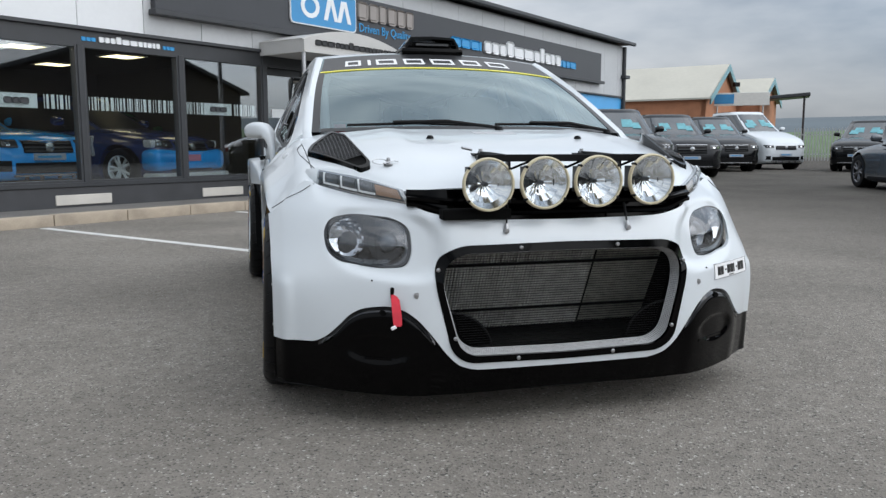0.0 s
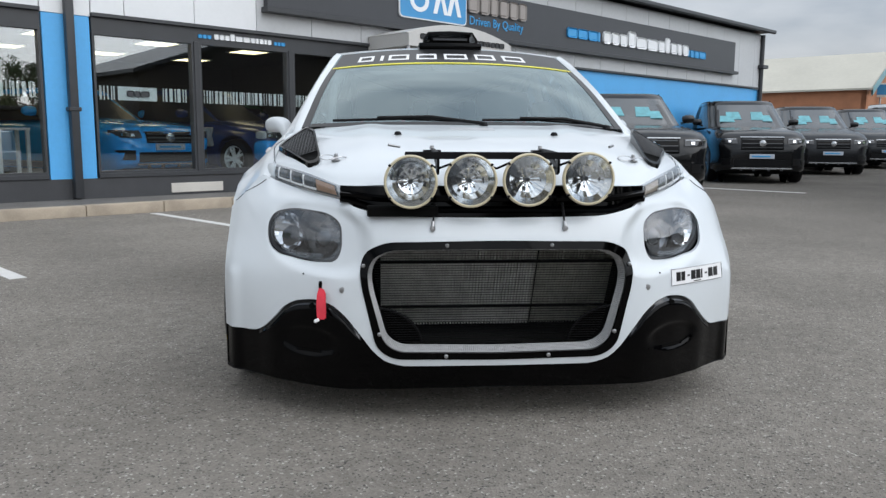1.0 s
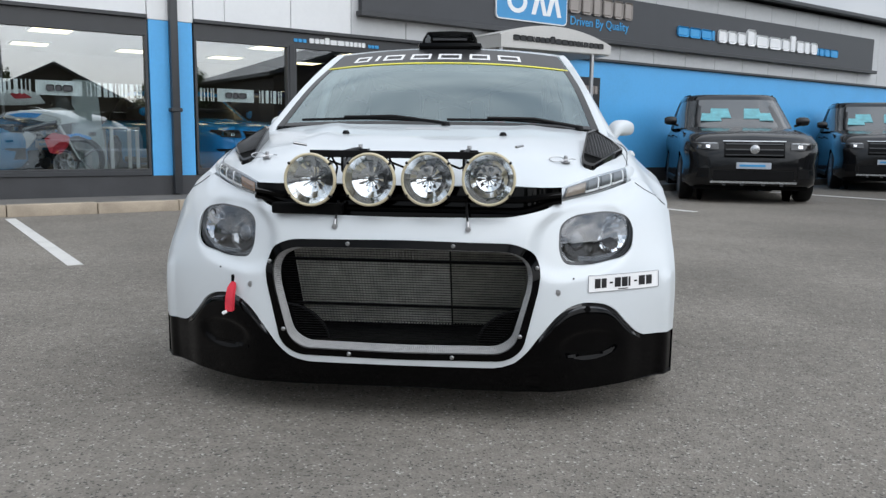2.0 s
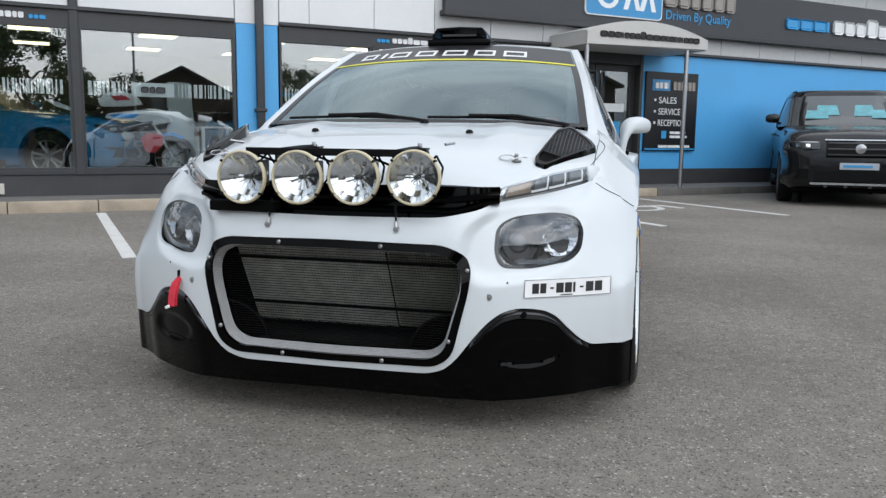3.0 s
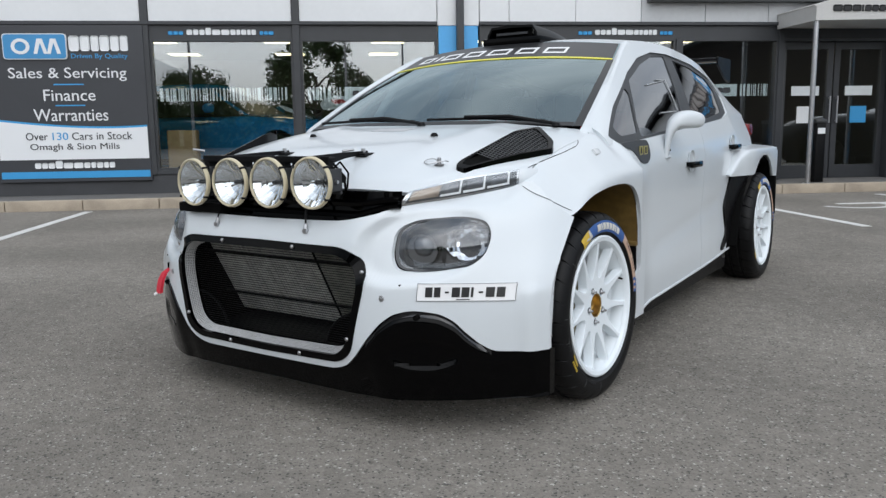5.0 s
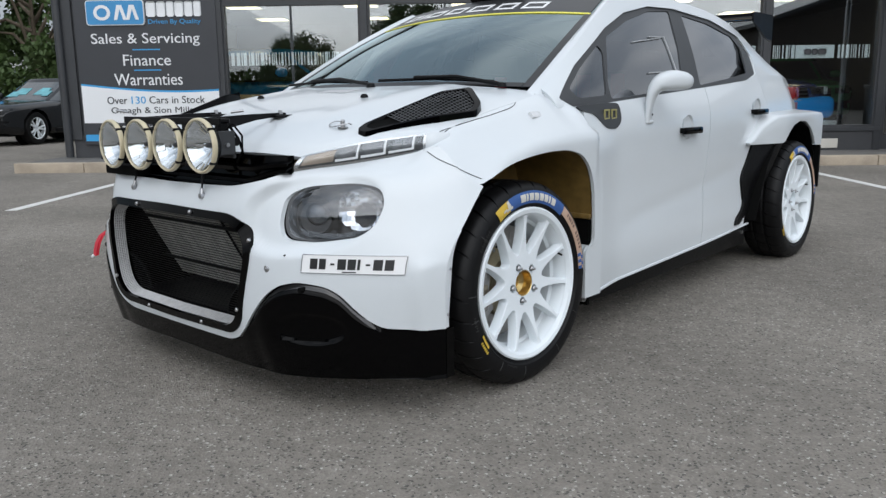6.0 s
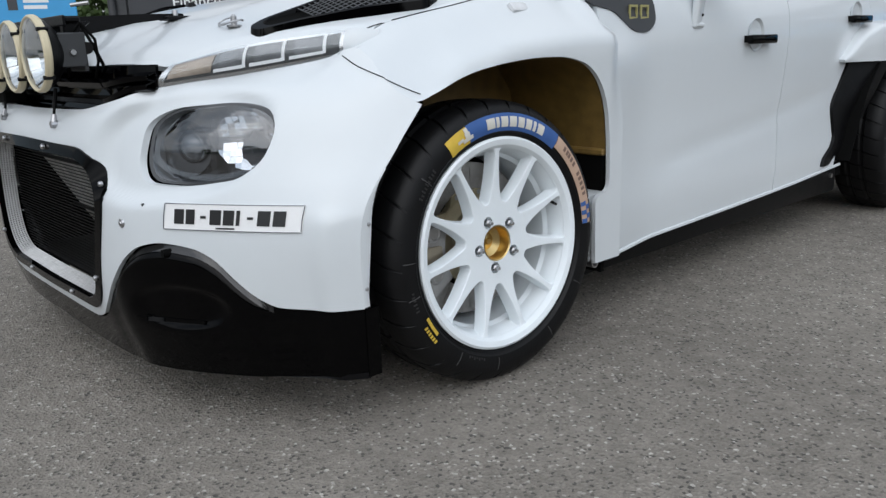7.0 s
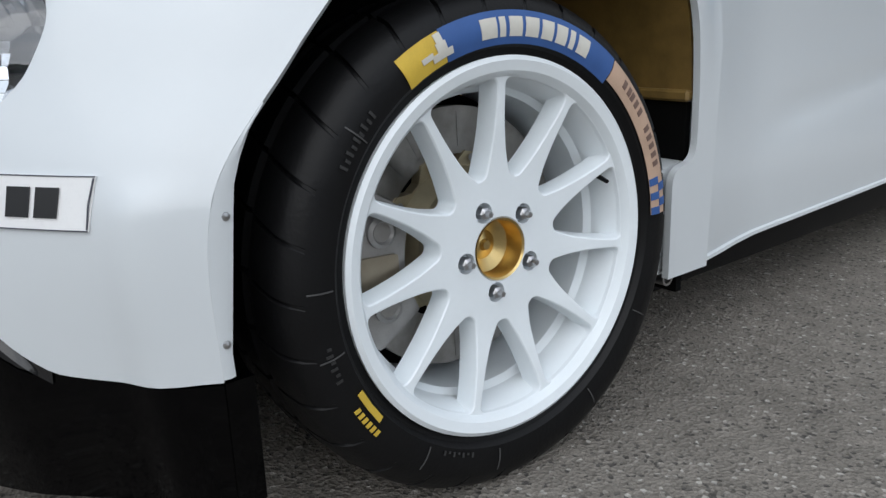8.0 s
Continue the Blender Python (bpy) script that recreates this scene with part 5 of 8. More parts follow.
# ---- doors, sills and rear quarter ----
SIDE_Z = [.19, .235, .30, .40, .48, .55, .65, .75, .80, .84, .88, .93, .99]
SIDE_X = [.828, .832, .832, .822, .816, .814, .816, .815, .810, .802, .788, .766, .737]
side_f = spline(SIDE_Z, SIDE_X)
belt = spline([.36, .6, 1.0, 1.5, 2.0, 2.3, 2.6, 3.2], [.862, .868, .893, .925, .957, .985, 1.0, .99])
sill_z = spline([.30, .42, .66, 1.45, 2.05, 3.2], [.195, .196, .203, .227, .252, .30])


def side_x(y, z):
    pull = np.interp(y, [.3, .8, 1.6, 2.3, 2.8, 3.2], [-.006, 0, 0, -.012, -.05, -.16])
    crease = -.006 * np.exp(-((z - (.43 + (y - .9) * .11)) / .028) ** 2) * smooth(.65, .85, y) * (1 - smooth(1.7, 2.0, y))
    swell = .032 * (1 - smooth(.42, .72, y)) * (1 - smooth(.70, .80, z))
    return side_f(z) + pull + crease + swell


def side_panel(y0, y1, n, m=26, z_top=None, z_bot=None, slant=0.0):
    rows = []
    for k in range(n):
        col = []
        for j in range(m):
            tq = j / (m - 1)
            y = y0 + (y1 - y0) * k / (n - 1)
            z = float(sill_z(y)) * (1 - tq) + float(belt(y)) * tq
            y = y + slant * (z - .5) * (k / (n - 1) if y0 < 1 else 1)
            z = float(sill_z(y)) * (1 - tq) + float(belt(y)) * tq
            col.append((float(side_x(y, z)), y, z))
        rows.append(col)
    return np.array(rows)


ARCH_R = [(1.96, -.1), (1.96, .27), (2.02, .38), (2.10, .52), (2.20, .645), (2.30, .715), (2.42, .755), (2.55, .765), (2.67, .745), (2.77, .70), (2.85, .61), (2.88, .50), (2.885, .30), (2.885, -.1)]
rear_cut = prism(rounded(ARCH_R, .06, 5), .4, 1.2, "x")
door_f = sheet(side_panel(.458, 1.478, 40, slant=.16), .02)
door_r = cut(sheet(side_panel(1.482, 2.25, 34, slant=.16), .02), rear_cut)


def quarter_grid():
    rows = []
    for y in np.linspace(2.3, 3.16, 40):
        col = []
        for j in range(30):
            tq = j / 29
            z = .30 * (1 - tq) + float(belt(y)) * tq
            x = float(side_x(y, z))
            col.append((x, y, z))
        rows.append(col)
    return np.array(rows)


def flare_grid():
    """Rear arch flare, a flat-topped blister over the wheel; its lower edge follows the arch."""
    low_ = lambda y: float(np.interp(y, [1.97, 2.30, 2.33, 2.38, 2.44, 2.53, 2.63, 2.72, 2.79, 2.82, 2.93], [.650, .645, .655, .695, .732, .752, .748, .712, .655, .612, .606]))
    top_ = spline([1.97, 2.02, 2.12, 2.25, 2.5, 2.84, 2.93], [.660, .690, .755, .791, .796, .796, .778])
    out_ = spline([1.97, 2.08, 2.22, 2.36, 2.93], [.833, .850, .876, .889, .893])
    rows = []
    for y in np.linspace(1.97, 2.925, 90):
        z0, z1, xo = low_(y), float(top_(y)), float(out_(y))
        z1 = max(z1, z0 + .006)
        e = min(.018, (z1 - z0) * .4)
        rows.append([(xo - .002, y, z0), (xo, y, z0 * .5 + (z1 - e) * .5), (xo, y, z1 - e), (xo - .003, y, z1 - e * .4), (xo - .009, y, z1 - e * .1), (xo - .020, y, z1), (xo - .06, y, z1 + .006), (.70, y, z1 + .018)])
    return np.array(rows)


def arch_panel():
    """Black panel ahead of the rear wheel, from the door's skin out to the flare."""
    front_ = spline([.262, .285, .33, .37, .42, .48, .56, .640], [1.835, 1.842, 1.915, 1.943, 1.935, 1.924, 1.985, 2.046])
    rows = []
    for z in np.linspace(.262, .646, 26):
        ya = float(front_(min(z, .64)))
        yb = float(np.interp(z, [.262, .30, .40, .50, .56, .646], [2.05, 2.15, 2.19, 2.225, 2.26, 2.315]))
        xb = float(np.interp(z, [.262, .40, .52, .646], [.800, .818, .850, .872]))
        xa = float(side_x(ya, z)) + .004
        rows.append([(xa - .012, ya - .001, z), (xa, ya, z)] + [(xa + (xb - xa) * float(smooth(0, 1, q)), ya + (yb - ya) * q, z) for q in (.2, .4, .6, .8, 1)] + [(xb - .10, yb + .02, z)])
    return np.array(rows)


quarter = cut(sheet(quarter_grid(), .015), rear_cut)
flare = sheet(flare_grid(), .012)
for s in (1, -1):
    f = (lambda m_: m_) if s > 0 else flipped
    fd = part("front_door", f(door_f), WHITE, car, "white front door", 40)
    rd = part("rear_door", f(door_r), WHITE, car, "white rear door", 40)
    part("rear_quarter", f(quarter), WHITE, car, "", 40)
    part("rear_flare", f(flare), WHITE, car, "boxy white rear wheel arch flare", 40)
    part("flare_end", f(prism([(2.90, .608), (2.923, .608), (2.923, .782), (2.90, .79)], .66, .888, "x")), WHITE, car)
    part("mud_flap", f(box(.66, .895, 2.905, 2.922, .36, .604, .004)), SATIN_BLACK, car)
    part("arch_trim", f(sheet(arch_panel(), .006)), SATIN_BLACK, car, "black panel ahead of the rear wheel")
    part("arch_lining", f(sheet(np.array([[(x, y, z) for x in (.5, .7, .87)] for y, z in ((2.0, .27), (2.12, .53), (2.3, .715), (2.55, .77), (2.77, .70), (2.88, .55), (2.885, .3))]), .006, True)), MATT_BLACK, car)
    part("sill", f(join(box(.70, .802, .32, 2.06, .135, .235, .015, 2))), SATIN_BLACK, car, "black sill")
    part("sill_tip", f(prism(rounded([(.352, .197), (.459, .197), (.459, .381), (.400, .381), (.347, .372)], .008, 3), .80, .8605, "x")), WHITE, car)
    part("sill_flange", f(sheet(np.array([[(float(side_x(y_, float(sill_z(y_)))) + dx_, y_, float(sill_z(y_)) + dz_) for dx_, dz_ in ((.0005, .003), (.004, .0015), (.0045, -.0015), (.001, -.004))] for y_ in np.linspace(.40, 2.02, 24)]), .003, False)), WHITE, car)
    part("jack_tube", f(moved(lathe([(.80, .0095), (.872, .0095), (.872, .0135), (.80, .0135)], 20, "x", True), Matrix.Translation((0, .366, .196)))), STEEL, car)
    part("sill_bolt", f(rod((.86, .37, .222), (.872, .37, .222), .010, .008, 12)), STEEL, car)
    part("sill_bolt", f(rod((.79, 2.0, .205), (.81, 2.0, .205), .011, .009, 12)), STEEL, car)
    for d, y, z in ((fd, 1.285, .752), (rd, 2.125, .813)):
        xx = float(side_x(y, z))
        h = part("door_handle", f(join(box(xx + .012, xx + .034, y - .085, y + .085, z - .018, z + .012, .008, 2), box(xx - .01, xx + .02, y - .08, y - .06, z - .012, z + .01), box(xx - .01, xx + .02, y + .06, y + .08, z - .012, z + .01))), GLOSS_BLACK, d, "gloss black door handle")
        part("handle_cup", f(moved(lathe([(0, .0001), (.002, .045), (.010, .052)], 24, "x"), Matrix.Translation((xx - .004, y - .01, z + .012)))), WHITE, d)

# ---- cabin: pillars, roof, glass ----
RY = [.30, .55, .816, 1.03, 1.2, 1.5, 1.8, 2.2, 2.5, 2.75, 2.98]
rail_x = spline(RY, [.722, .682, .626, .583, .569, .560, .560, .567, .566, .575, .60])
rail_z = spline(RY, [.925, 1.068, 1.213, 1.305, 1.330, 1.341, 1.330, 1.283, 1.205, 1.10, .985])


def cabin_x(y, z):
    zb, zr = belt(y), rail_z(y)
    t = np.clip((z - zb) / np.maximum(zr - zb, .02), -.2, 1.1)
    xb = side_x(y, zb)
    return xb + (rail_x(y) - xb) * t + .010 * np.clip(t * (1 - t) * 4, 0, 1)


def cabin_side(y0, y1, n, m, lift=0.0):
    rows = []
    for y in np.linspace(y0, y1, n):
        zb, zr = float(belt(y)), float(rail_z(y))
        rows.append([(float(cabin_x(y, z)) + lift, y, z) for z in np.linspace(zb, max(zr, zb + .01), m)])
    return np.array(rows)


DLO = [(.335, .893), (.52, 1.012), (.83, 1.163), (1.04, 1.238), (1.30, 1.284), (1.56, 1.292), (1.98, 1.266), (2.29, 1.200), (2.352, 1.10), (2.30, 1.003), (2.14, .968), (1.32, .917), (.60, .872), (.40, .864)]
G_Q = [(.43, .925), (.56, 1.005), (.735, 1.092), (.752, 1.066), (.662, .903), (.47, .893)]
G_F = [(.822, 1.127), (1.06, 1.208), (1.30, 1.262), (1.52, 1.278), (1.44, 1.10), (1.345, .935), (1.0, .908), (.69, .888), (.70, .95)]
G_R = [(1.64, 1.268), (1.92, 1.246), (2.19, 1.195), (2.25, 1.13), (2.19, 1.005), (1.9, .975), (1.53, .942), (1.58, 1.08)]
dlo = prism(rounded(DLO, .014, 4), .4, 1.0, "x")
panes = [prism(rounded(g, .018, 4), .4, 1.0, "x") for g in (G_Q, G_F, G_R)]
side_shell = cut(sheet(cabin_side(.302, 2.97, 92, 20), .014), dlo)
trim_shell = cut(sheet(cabin_side(.34, 2.42, 70, 16, -.009), .006), *panes)


def pane_mesh(poly, lift):
    o = rounded(poly, .018, 4)
    c = o.mean(0)
    o = c + (o - c) * 1.03
    rings, vs, fs_ = (1.0, .75, .5, .25), [], []
    n = len(o)
    for k in rings:
        q = c + (o - c) * k
        vs += [(float(cabin_x(p[0], p[1])) + lift, p[0], p[1]) for p in q]
    vs.append((float(cabin_x(c[0], c[1])) + lift, c[0], c[1]))
    for r in range(3):
        fs_ += [(r * n + i, r * n + (i + 1) % n, (r + 1) * n + (i + 1) % n, (r + 1) * n + i) for i in range(n)]
    fs_ += [(3 * n + i, 3 * n + (i + 1) % n, len(vs) - 1) for i in range(n)]
    return mesh_of(vs, fs_)


for s in (1, -1):
    f = (lambda m_: m_) if s > 0 else flipped
    part("cabin_side", f(side_shell), WHITE, car, "white pillars and roof rail", 40)
    part("window_trim", f(trim_shell), GREY_TRIM, car, "dark grey window surround")
    for g, nm in ((G_Q, "quarter_window"), (G_F, "front_window"), (G_R, "rear_window")):
        part(nm, f(pane_mesh(g, -.013)), GLASS_SIDE, car, "tinted side window").visible_shadow = False
    # sliding hatch strips on the front pane
    hs = []
    for a, b in (((1.02, 1.115), (1.30, 1.145)), ((1.06, .99), (1.30, 1.0)), ((1.19, 1.145), (1.34, 1.15)), ((1.34, 1.15), (1.33, 1.005))):
        hs.append(tube([(float(cabin_x(y, z)) - .008, y, z) for y, z in ((a[0] + (b[0] - a[0]) * q, a[1] + (b[1] - a[1]) * q) for q in (0, .5, 1))], .003, 6))
    part("window_slider", f(join(*hs)), mat("clear_slider_strip", (0.34, 0.35, 0.36), 0.3, vary=0.1), car)
    # badge plate at the mirror corner
    bp = rounded([(.41, .866), (.62, .876), (.712, .874), (.708, .805), (.665, .778), (.60, .782), (.52, .838), (.45, .848)], .022, 4)
    vs = [(float(side_x(p[0], p[1])) + .004, p[0], p[1]) for p in bp]
    bm = mesh_of(vs + [(x - .012, y, z) for x, y, z in vs], [tuple(range(len(vs))), tuple(range(2 * len(vs) - 1, len(vs) - 1, -1))] + [(i, len(vs) + i, len(vs) + (i + 1) % len(vs), (i + 1) % len(vs)) for i in range(len(vs))])
    bd = part("corner_plate", f(bm), GREY_TRIM, car, "grey corner plate with plain gold shapes")
    for ya, yb in ((.585, .622), (.636, .674)):
        xo = float(side_x(ya, .83))
        gs = [box(xo + .003, xo + .007, *q) for q in ((ya, yb, .846, .852), (ya, yb, .815, .821), (ya, ya + .006, .8212, .8458), (yb - .006, yb, .8212, .8458))]
        part("badge_shape", f(join(*gs)), mat("gold_badge", (0.42, 0.38, 0.16), 0.4, 0.3, vary=0.1), bd)

# windscreen
WXC = spline([0, .5, 1], [.684, .628, .548])
WYC, WZC = spline([0, .5, 1], [.295, .655, 1.03]), spline([0, .5, 1], [.933, 1.128, 1.306])
WY0, WZ0 = spline([0, .5, 1], [.19, .56, .985]), spline([0, .5, 1], [.945, 1.152, 1.338])


def screen_at(a, h, lift=0.0):
    a2 = abs(a) ** 2.2
    p = np.array([a * float(WXC(h)), float(WY0(h)) + (float(WYC(h)) - float(WY0(h))) * a2, float(WZ0(h)) + (float(WZC(h)) - float(WZ0(h))) * a2])
    return p + np.array([0, -.45, .89]) * lift


def screen_patch(a0, a1, h0, h1, lift, thick=0.0, n=24, m=8):
    return sheet(np.array([[screen_at(a, h, lift) for h in np.linspace(h0, h1, m)] for a in np.linspace(a0, a1, n)]), thick)


part("windscreen", screen_patch(-1, 1, -.03, 1.0, 0.0, 0.0, 40, 24), GLASS_WS, car, "grey-tinted windscreen").visible_shadow = False
strip = part("sun_strip", screen_patch(-.985, .985, .765, .985, .003, .002, 40, 8), VINYL_BLACK, car, "black sun strip with white shapes and yellow line")
part("yellow_line", screen_patch(-.99, .99, .748, .764, .003, .002, 40, 3), YELLOW, strip)
edges = [screen_patch(a0, a1, -.02, .75, .002, .002, 4, 16) for a0, a1 in ((-1.0, -.955), (.955, 1.0))]
part("screen_border", join(screen_patch(-.95, .95, -.03, .035, .002, .002, 40, 3), *edges), VINYL_BLACK, car)
part("sensor_cover", screen_patch(-.18, .18, .695, .742, -.006, .012, 8, 3), SATIN_BLACK, car)
lw = [(-.80, .15), (-.615, .03), (-.545, .20), (-.31, .20), (-.075, .23), (.19, .20), (.43, .22)]
sh = []
for k, (a, w) in enumerate(lw):
    a0, a1 = a, a + w * .86
    if w < .05:
        sh.append(screen_patch(a0, a1, .81, .895, .0055, .002, 3, 4))
        continue
    for p_ in ((a0, a1, .878, .897), (a0, a1, .81, .828), (a0, a0 + .022, .81, .897), (a1 - .022, a1, .81, .897)):
        sh.append(screen_patch(*p_, .0055, .002, 5, 3))
part("white_shape", sh.pop(4), VINYL_WHITE, strip)
while sh:
    part("white_shape", join(*[sh.pop(0) for _ in range(min(4, len(sh)))]), VINYL_WHITE, strip)

hr = np.linspace(.0, 1.0, 30)
for s in (1, -1):
    f = (lambda m_: m_) if s > 0 else flipped
    rows = []
    for h in hr:
        p = screen_at(1.0, max(h, -.03), 0.002)
        y = p[1]
        r = np.array([float(rail_x(max(y, .30) + .02)), max(y, .30) + .02, float(rail_z(max(y, .30) + .02))])
        mid = (p + r) / 2 + np.array([.006, -.006, .007])
        rows.append([p, mid, r])
    foot = [np.array(q) for q in rows[0]]
    rows = [[q + np.array(d) * k for q, d in zip(foot, ((0, -.065, -.042), (.010, -.060, -.048), (.016, -.050, -.066)))] for k in (1.0, .66, .33, .12)] + rows
    part("a_pillar", f(sheet(np.array(rows), .012, True)), WHITE, car, "white windscreen pillar", 60)

rows = []
for y in np.linspace(0, 1, 44):
    col = []
    for a in np.linspace(-1, 1, 31):
        y0 = .985 + .045 * abs(a) ** 2.2
        yy = y0 + (2.98 - y0) * y
        xr, zr = float(rail_x(yy)), float(rail_z(yy))
        crown = float(np.interp(yy, [.98, 1.2, 2.0, 2.6, 3.0], [.032, .036, .036, .04, .04]))
        col.append((a * xr, yy, zr + crown * (1 - abs(a) ** 2.2)))
    rows.append(col)
part("roof", sheet(np.array(rows), .012, True), WHITE, car, "white roof", 60)
part("tailgate", join(box(-.62, .62, 2.9, 3.12, .40, .99, .04, 2)), WHITE, car)
part("rear_bumper", box(-.80, .80, 2.92, 3.2, .24, .62, .06, 3), WHITE, car)
for s in (1, -1):
    f = (lambda m_: m_) if s > 0 else flipped
    part("tail_lamp", f(box(.58, .70, 2.97, 3.10, .86, .94, .02, 2)), mat("red_lens", (0.16, 0.008, 0.01), 0.15, vary=0.1, scale=20), car)

# roof scoop
sc = part("roof_scoop", cut(sheet(np.array([[(x, y, z) for x, z in ((-.13 + .02 * q, 1.345), (-.125 + .02 * q, 1.385 - .02 * q), (-.11 + .01 * q, 1.412 - .03 * q), (0, 1.417 - .03 * q), (.11 - .01 * q, 1.412 - .03 * q), (.125 - .02 * q, 1.385 - .02 * q), (.13 - .02 * q, 1.345))] for y, q in ((1.0, 0), (1.1, .1), (1.25, .4), (1.4, 1.0))]), .012), box(-.001, .001, 5, 5.1, 0, .1)), GLOSS_BLACK, car, "gloss black roof air scoop")
part("scoop_base", box(-.16, .16, .99, 1.42, 1.335, 1.372, .012, 2), GLOSS_BLACK, sc)
part("intake", box(-.10, .10, 1.02, 1.03, 1.37, 1.40), MATT_BLACK, sc)
part("scoop_flap", box(-.085, .085, 1.0, 1.012, 1.383, 1.393), GREY_TRIM, sc)

# rear wing
wing = part("rear_wing", box(-.58, .58, 2.56, 2.84, 1.322, 1.344, .008, 2), GLOSS_BLACK, car, "gloss black rear wing above the tailgate")
for s in (1, -1):
    part("end_plate", prism(rounded([(2.56, 1.348), (2.86, 1.348), (2.86, 1.20), (2.76, 1.215), (2.56, 1.30)], .01, 3), s * .588 - .006, s * .588 + .006, "x"), SATIN_BLACK, wing)
    part("stay", box(s * .3 - .01, s * .3 + .01, 2.62, 2.74, 1.12, 1.324), GLOSS_BLACK, wing)

# cabin contents
cab = part("cabin_tub", join(box(-.74, .74, .42, 2.7, .17, .24), box(-.62, .62, .40, .62, .24, .88), box(-.68, .68, 2.45, 2.5, .24, 1.0)), INTERIOR, car, "bare dark rally cockpit")
part("dashboard", box(-.64, .64, .36, .66, .80, .905, .03, 2), INTERIOR, car)
cg = []
for s in (1, -1):
    cg.append(tube([(s * .60, .50, .80), (s * .575, .80, 1.14), (s * .52, 1.03, 1.265), (s * .51, 1.5, 1.29), (s * .52, 2.1, 1.24), (s * .55, 2.6, .95)], .021, 10))
    cg.append(tube([(s * .66, 1.5, .25), (s * .63, 1.5, .9), (s * .51, 1.5, 1.29)], .021, 10))
    cg.append(tube([(s * .66, .60, .55), (s * .66, 1.5, .35)], .019, 8))
    cg.append(tube([(s * .66, .60, .30), (s * .66, 1.5, .62)], .019, 8))
cg.append(rod((-.51, 1.5, 1.29), (.51, 1.5, 1.29), .021))
cg.append(rod((-.52, 1.03, 1.265), (.52, 1.03, 1.265), .021))
cg.append(rod((-.63, 1.5, .9), (.51, 1.5, 1.27), .021))
cg.append(rod((.63, 1.5, .9), (-.51, 1.5, 1.26), .021))
part("roll_cage", join(*cg), CAGE, car, "grey tubular roll cage")
for x in (-.34, .34):
    seat = part("bucket_seat", join(box(x - .23, x + .23, 1.0, 1.45, .28, .42, .05, 2), box(x - .23, x + .23, 1.36, 1.5, .40, 1.02, .05, 2)), INTERIOR, car, "dark bucket seat")
    part("wing", join(box(x - .25, x - .17, 1.28, 1.48, .85, 1.1, .03, 2), box(x + .17, x + .25, 1.28, 1.48, .85, 1.1, .03, 2), box(x - .15, x + .15, 1.4, 1.5, .95, 1.16, .04, 2)), INTERIOR, seat)
    part("harness", join(box(x - .12, x - .06, 1.34, 1.36, .5, 1.0), box(x + .06, x + .12, 1.34, 1.36, .5, 1.0)), RED_STRAP, seat)
part("steering_wheel", moved(lathe([(-.014, .165), (0, .178), (.014, .165), (0, .152)], 28, "y", True), pose(-.34, .78, .83, -18, 0, 0)), SATIN_BLACK, car)

# wipers
for x0, y0, x1, y1 in ((.06, .145, -.55, .215), (.60, .26, .06, .17)):
    a = Vector((x0, y0, .963 if abs(x0) < .3 else .955))
    b = Vector((x1, y1, .968 if abs(x1) < .3 else .962))
    w = part("wiper", tube([a + Vector((0, -.02, -.01)), a.lerp(b, .35) + Vector((0, -.012, .016)), a.lerp(b, .7) + Vector((0, 0, .012))], .007, 8), SATIN_BLACK, car, "black wiper lying along the screen base")
    part("blade", tube([a.lerp(b, .1) + Vector((0, .012, 0)), a.lerp(b, .55) + Vector((0, .006, .008)), b], .006, 6), SATIN_BLACK, w)
    part("pivot", moved(lathe([(0, .018), (.014, .014), (.018, .0001)], 14, "z"), Matrix.Translation(a + Vector((0, -.02, -.02)))), SATIN_BLACK, w)
part("cowl", sheet(np.array([[(x, float(bon_r(abs(x))) - .015 + q * .11, float(bonnet_z(x, float(bon_r(abs(x))))) - .016 - .004 * q) for q in (0, .5, 1)] for x in np.linspace(-.70, .70, 31)]), .006), SATIN_BLACK, car)

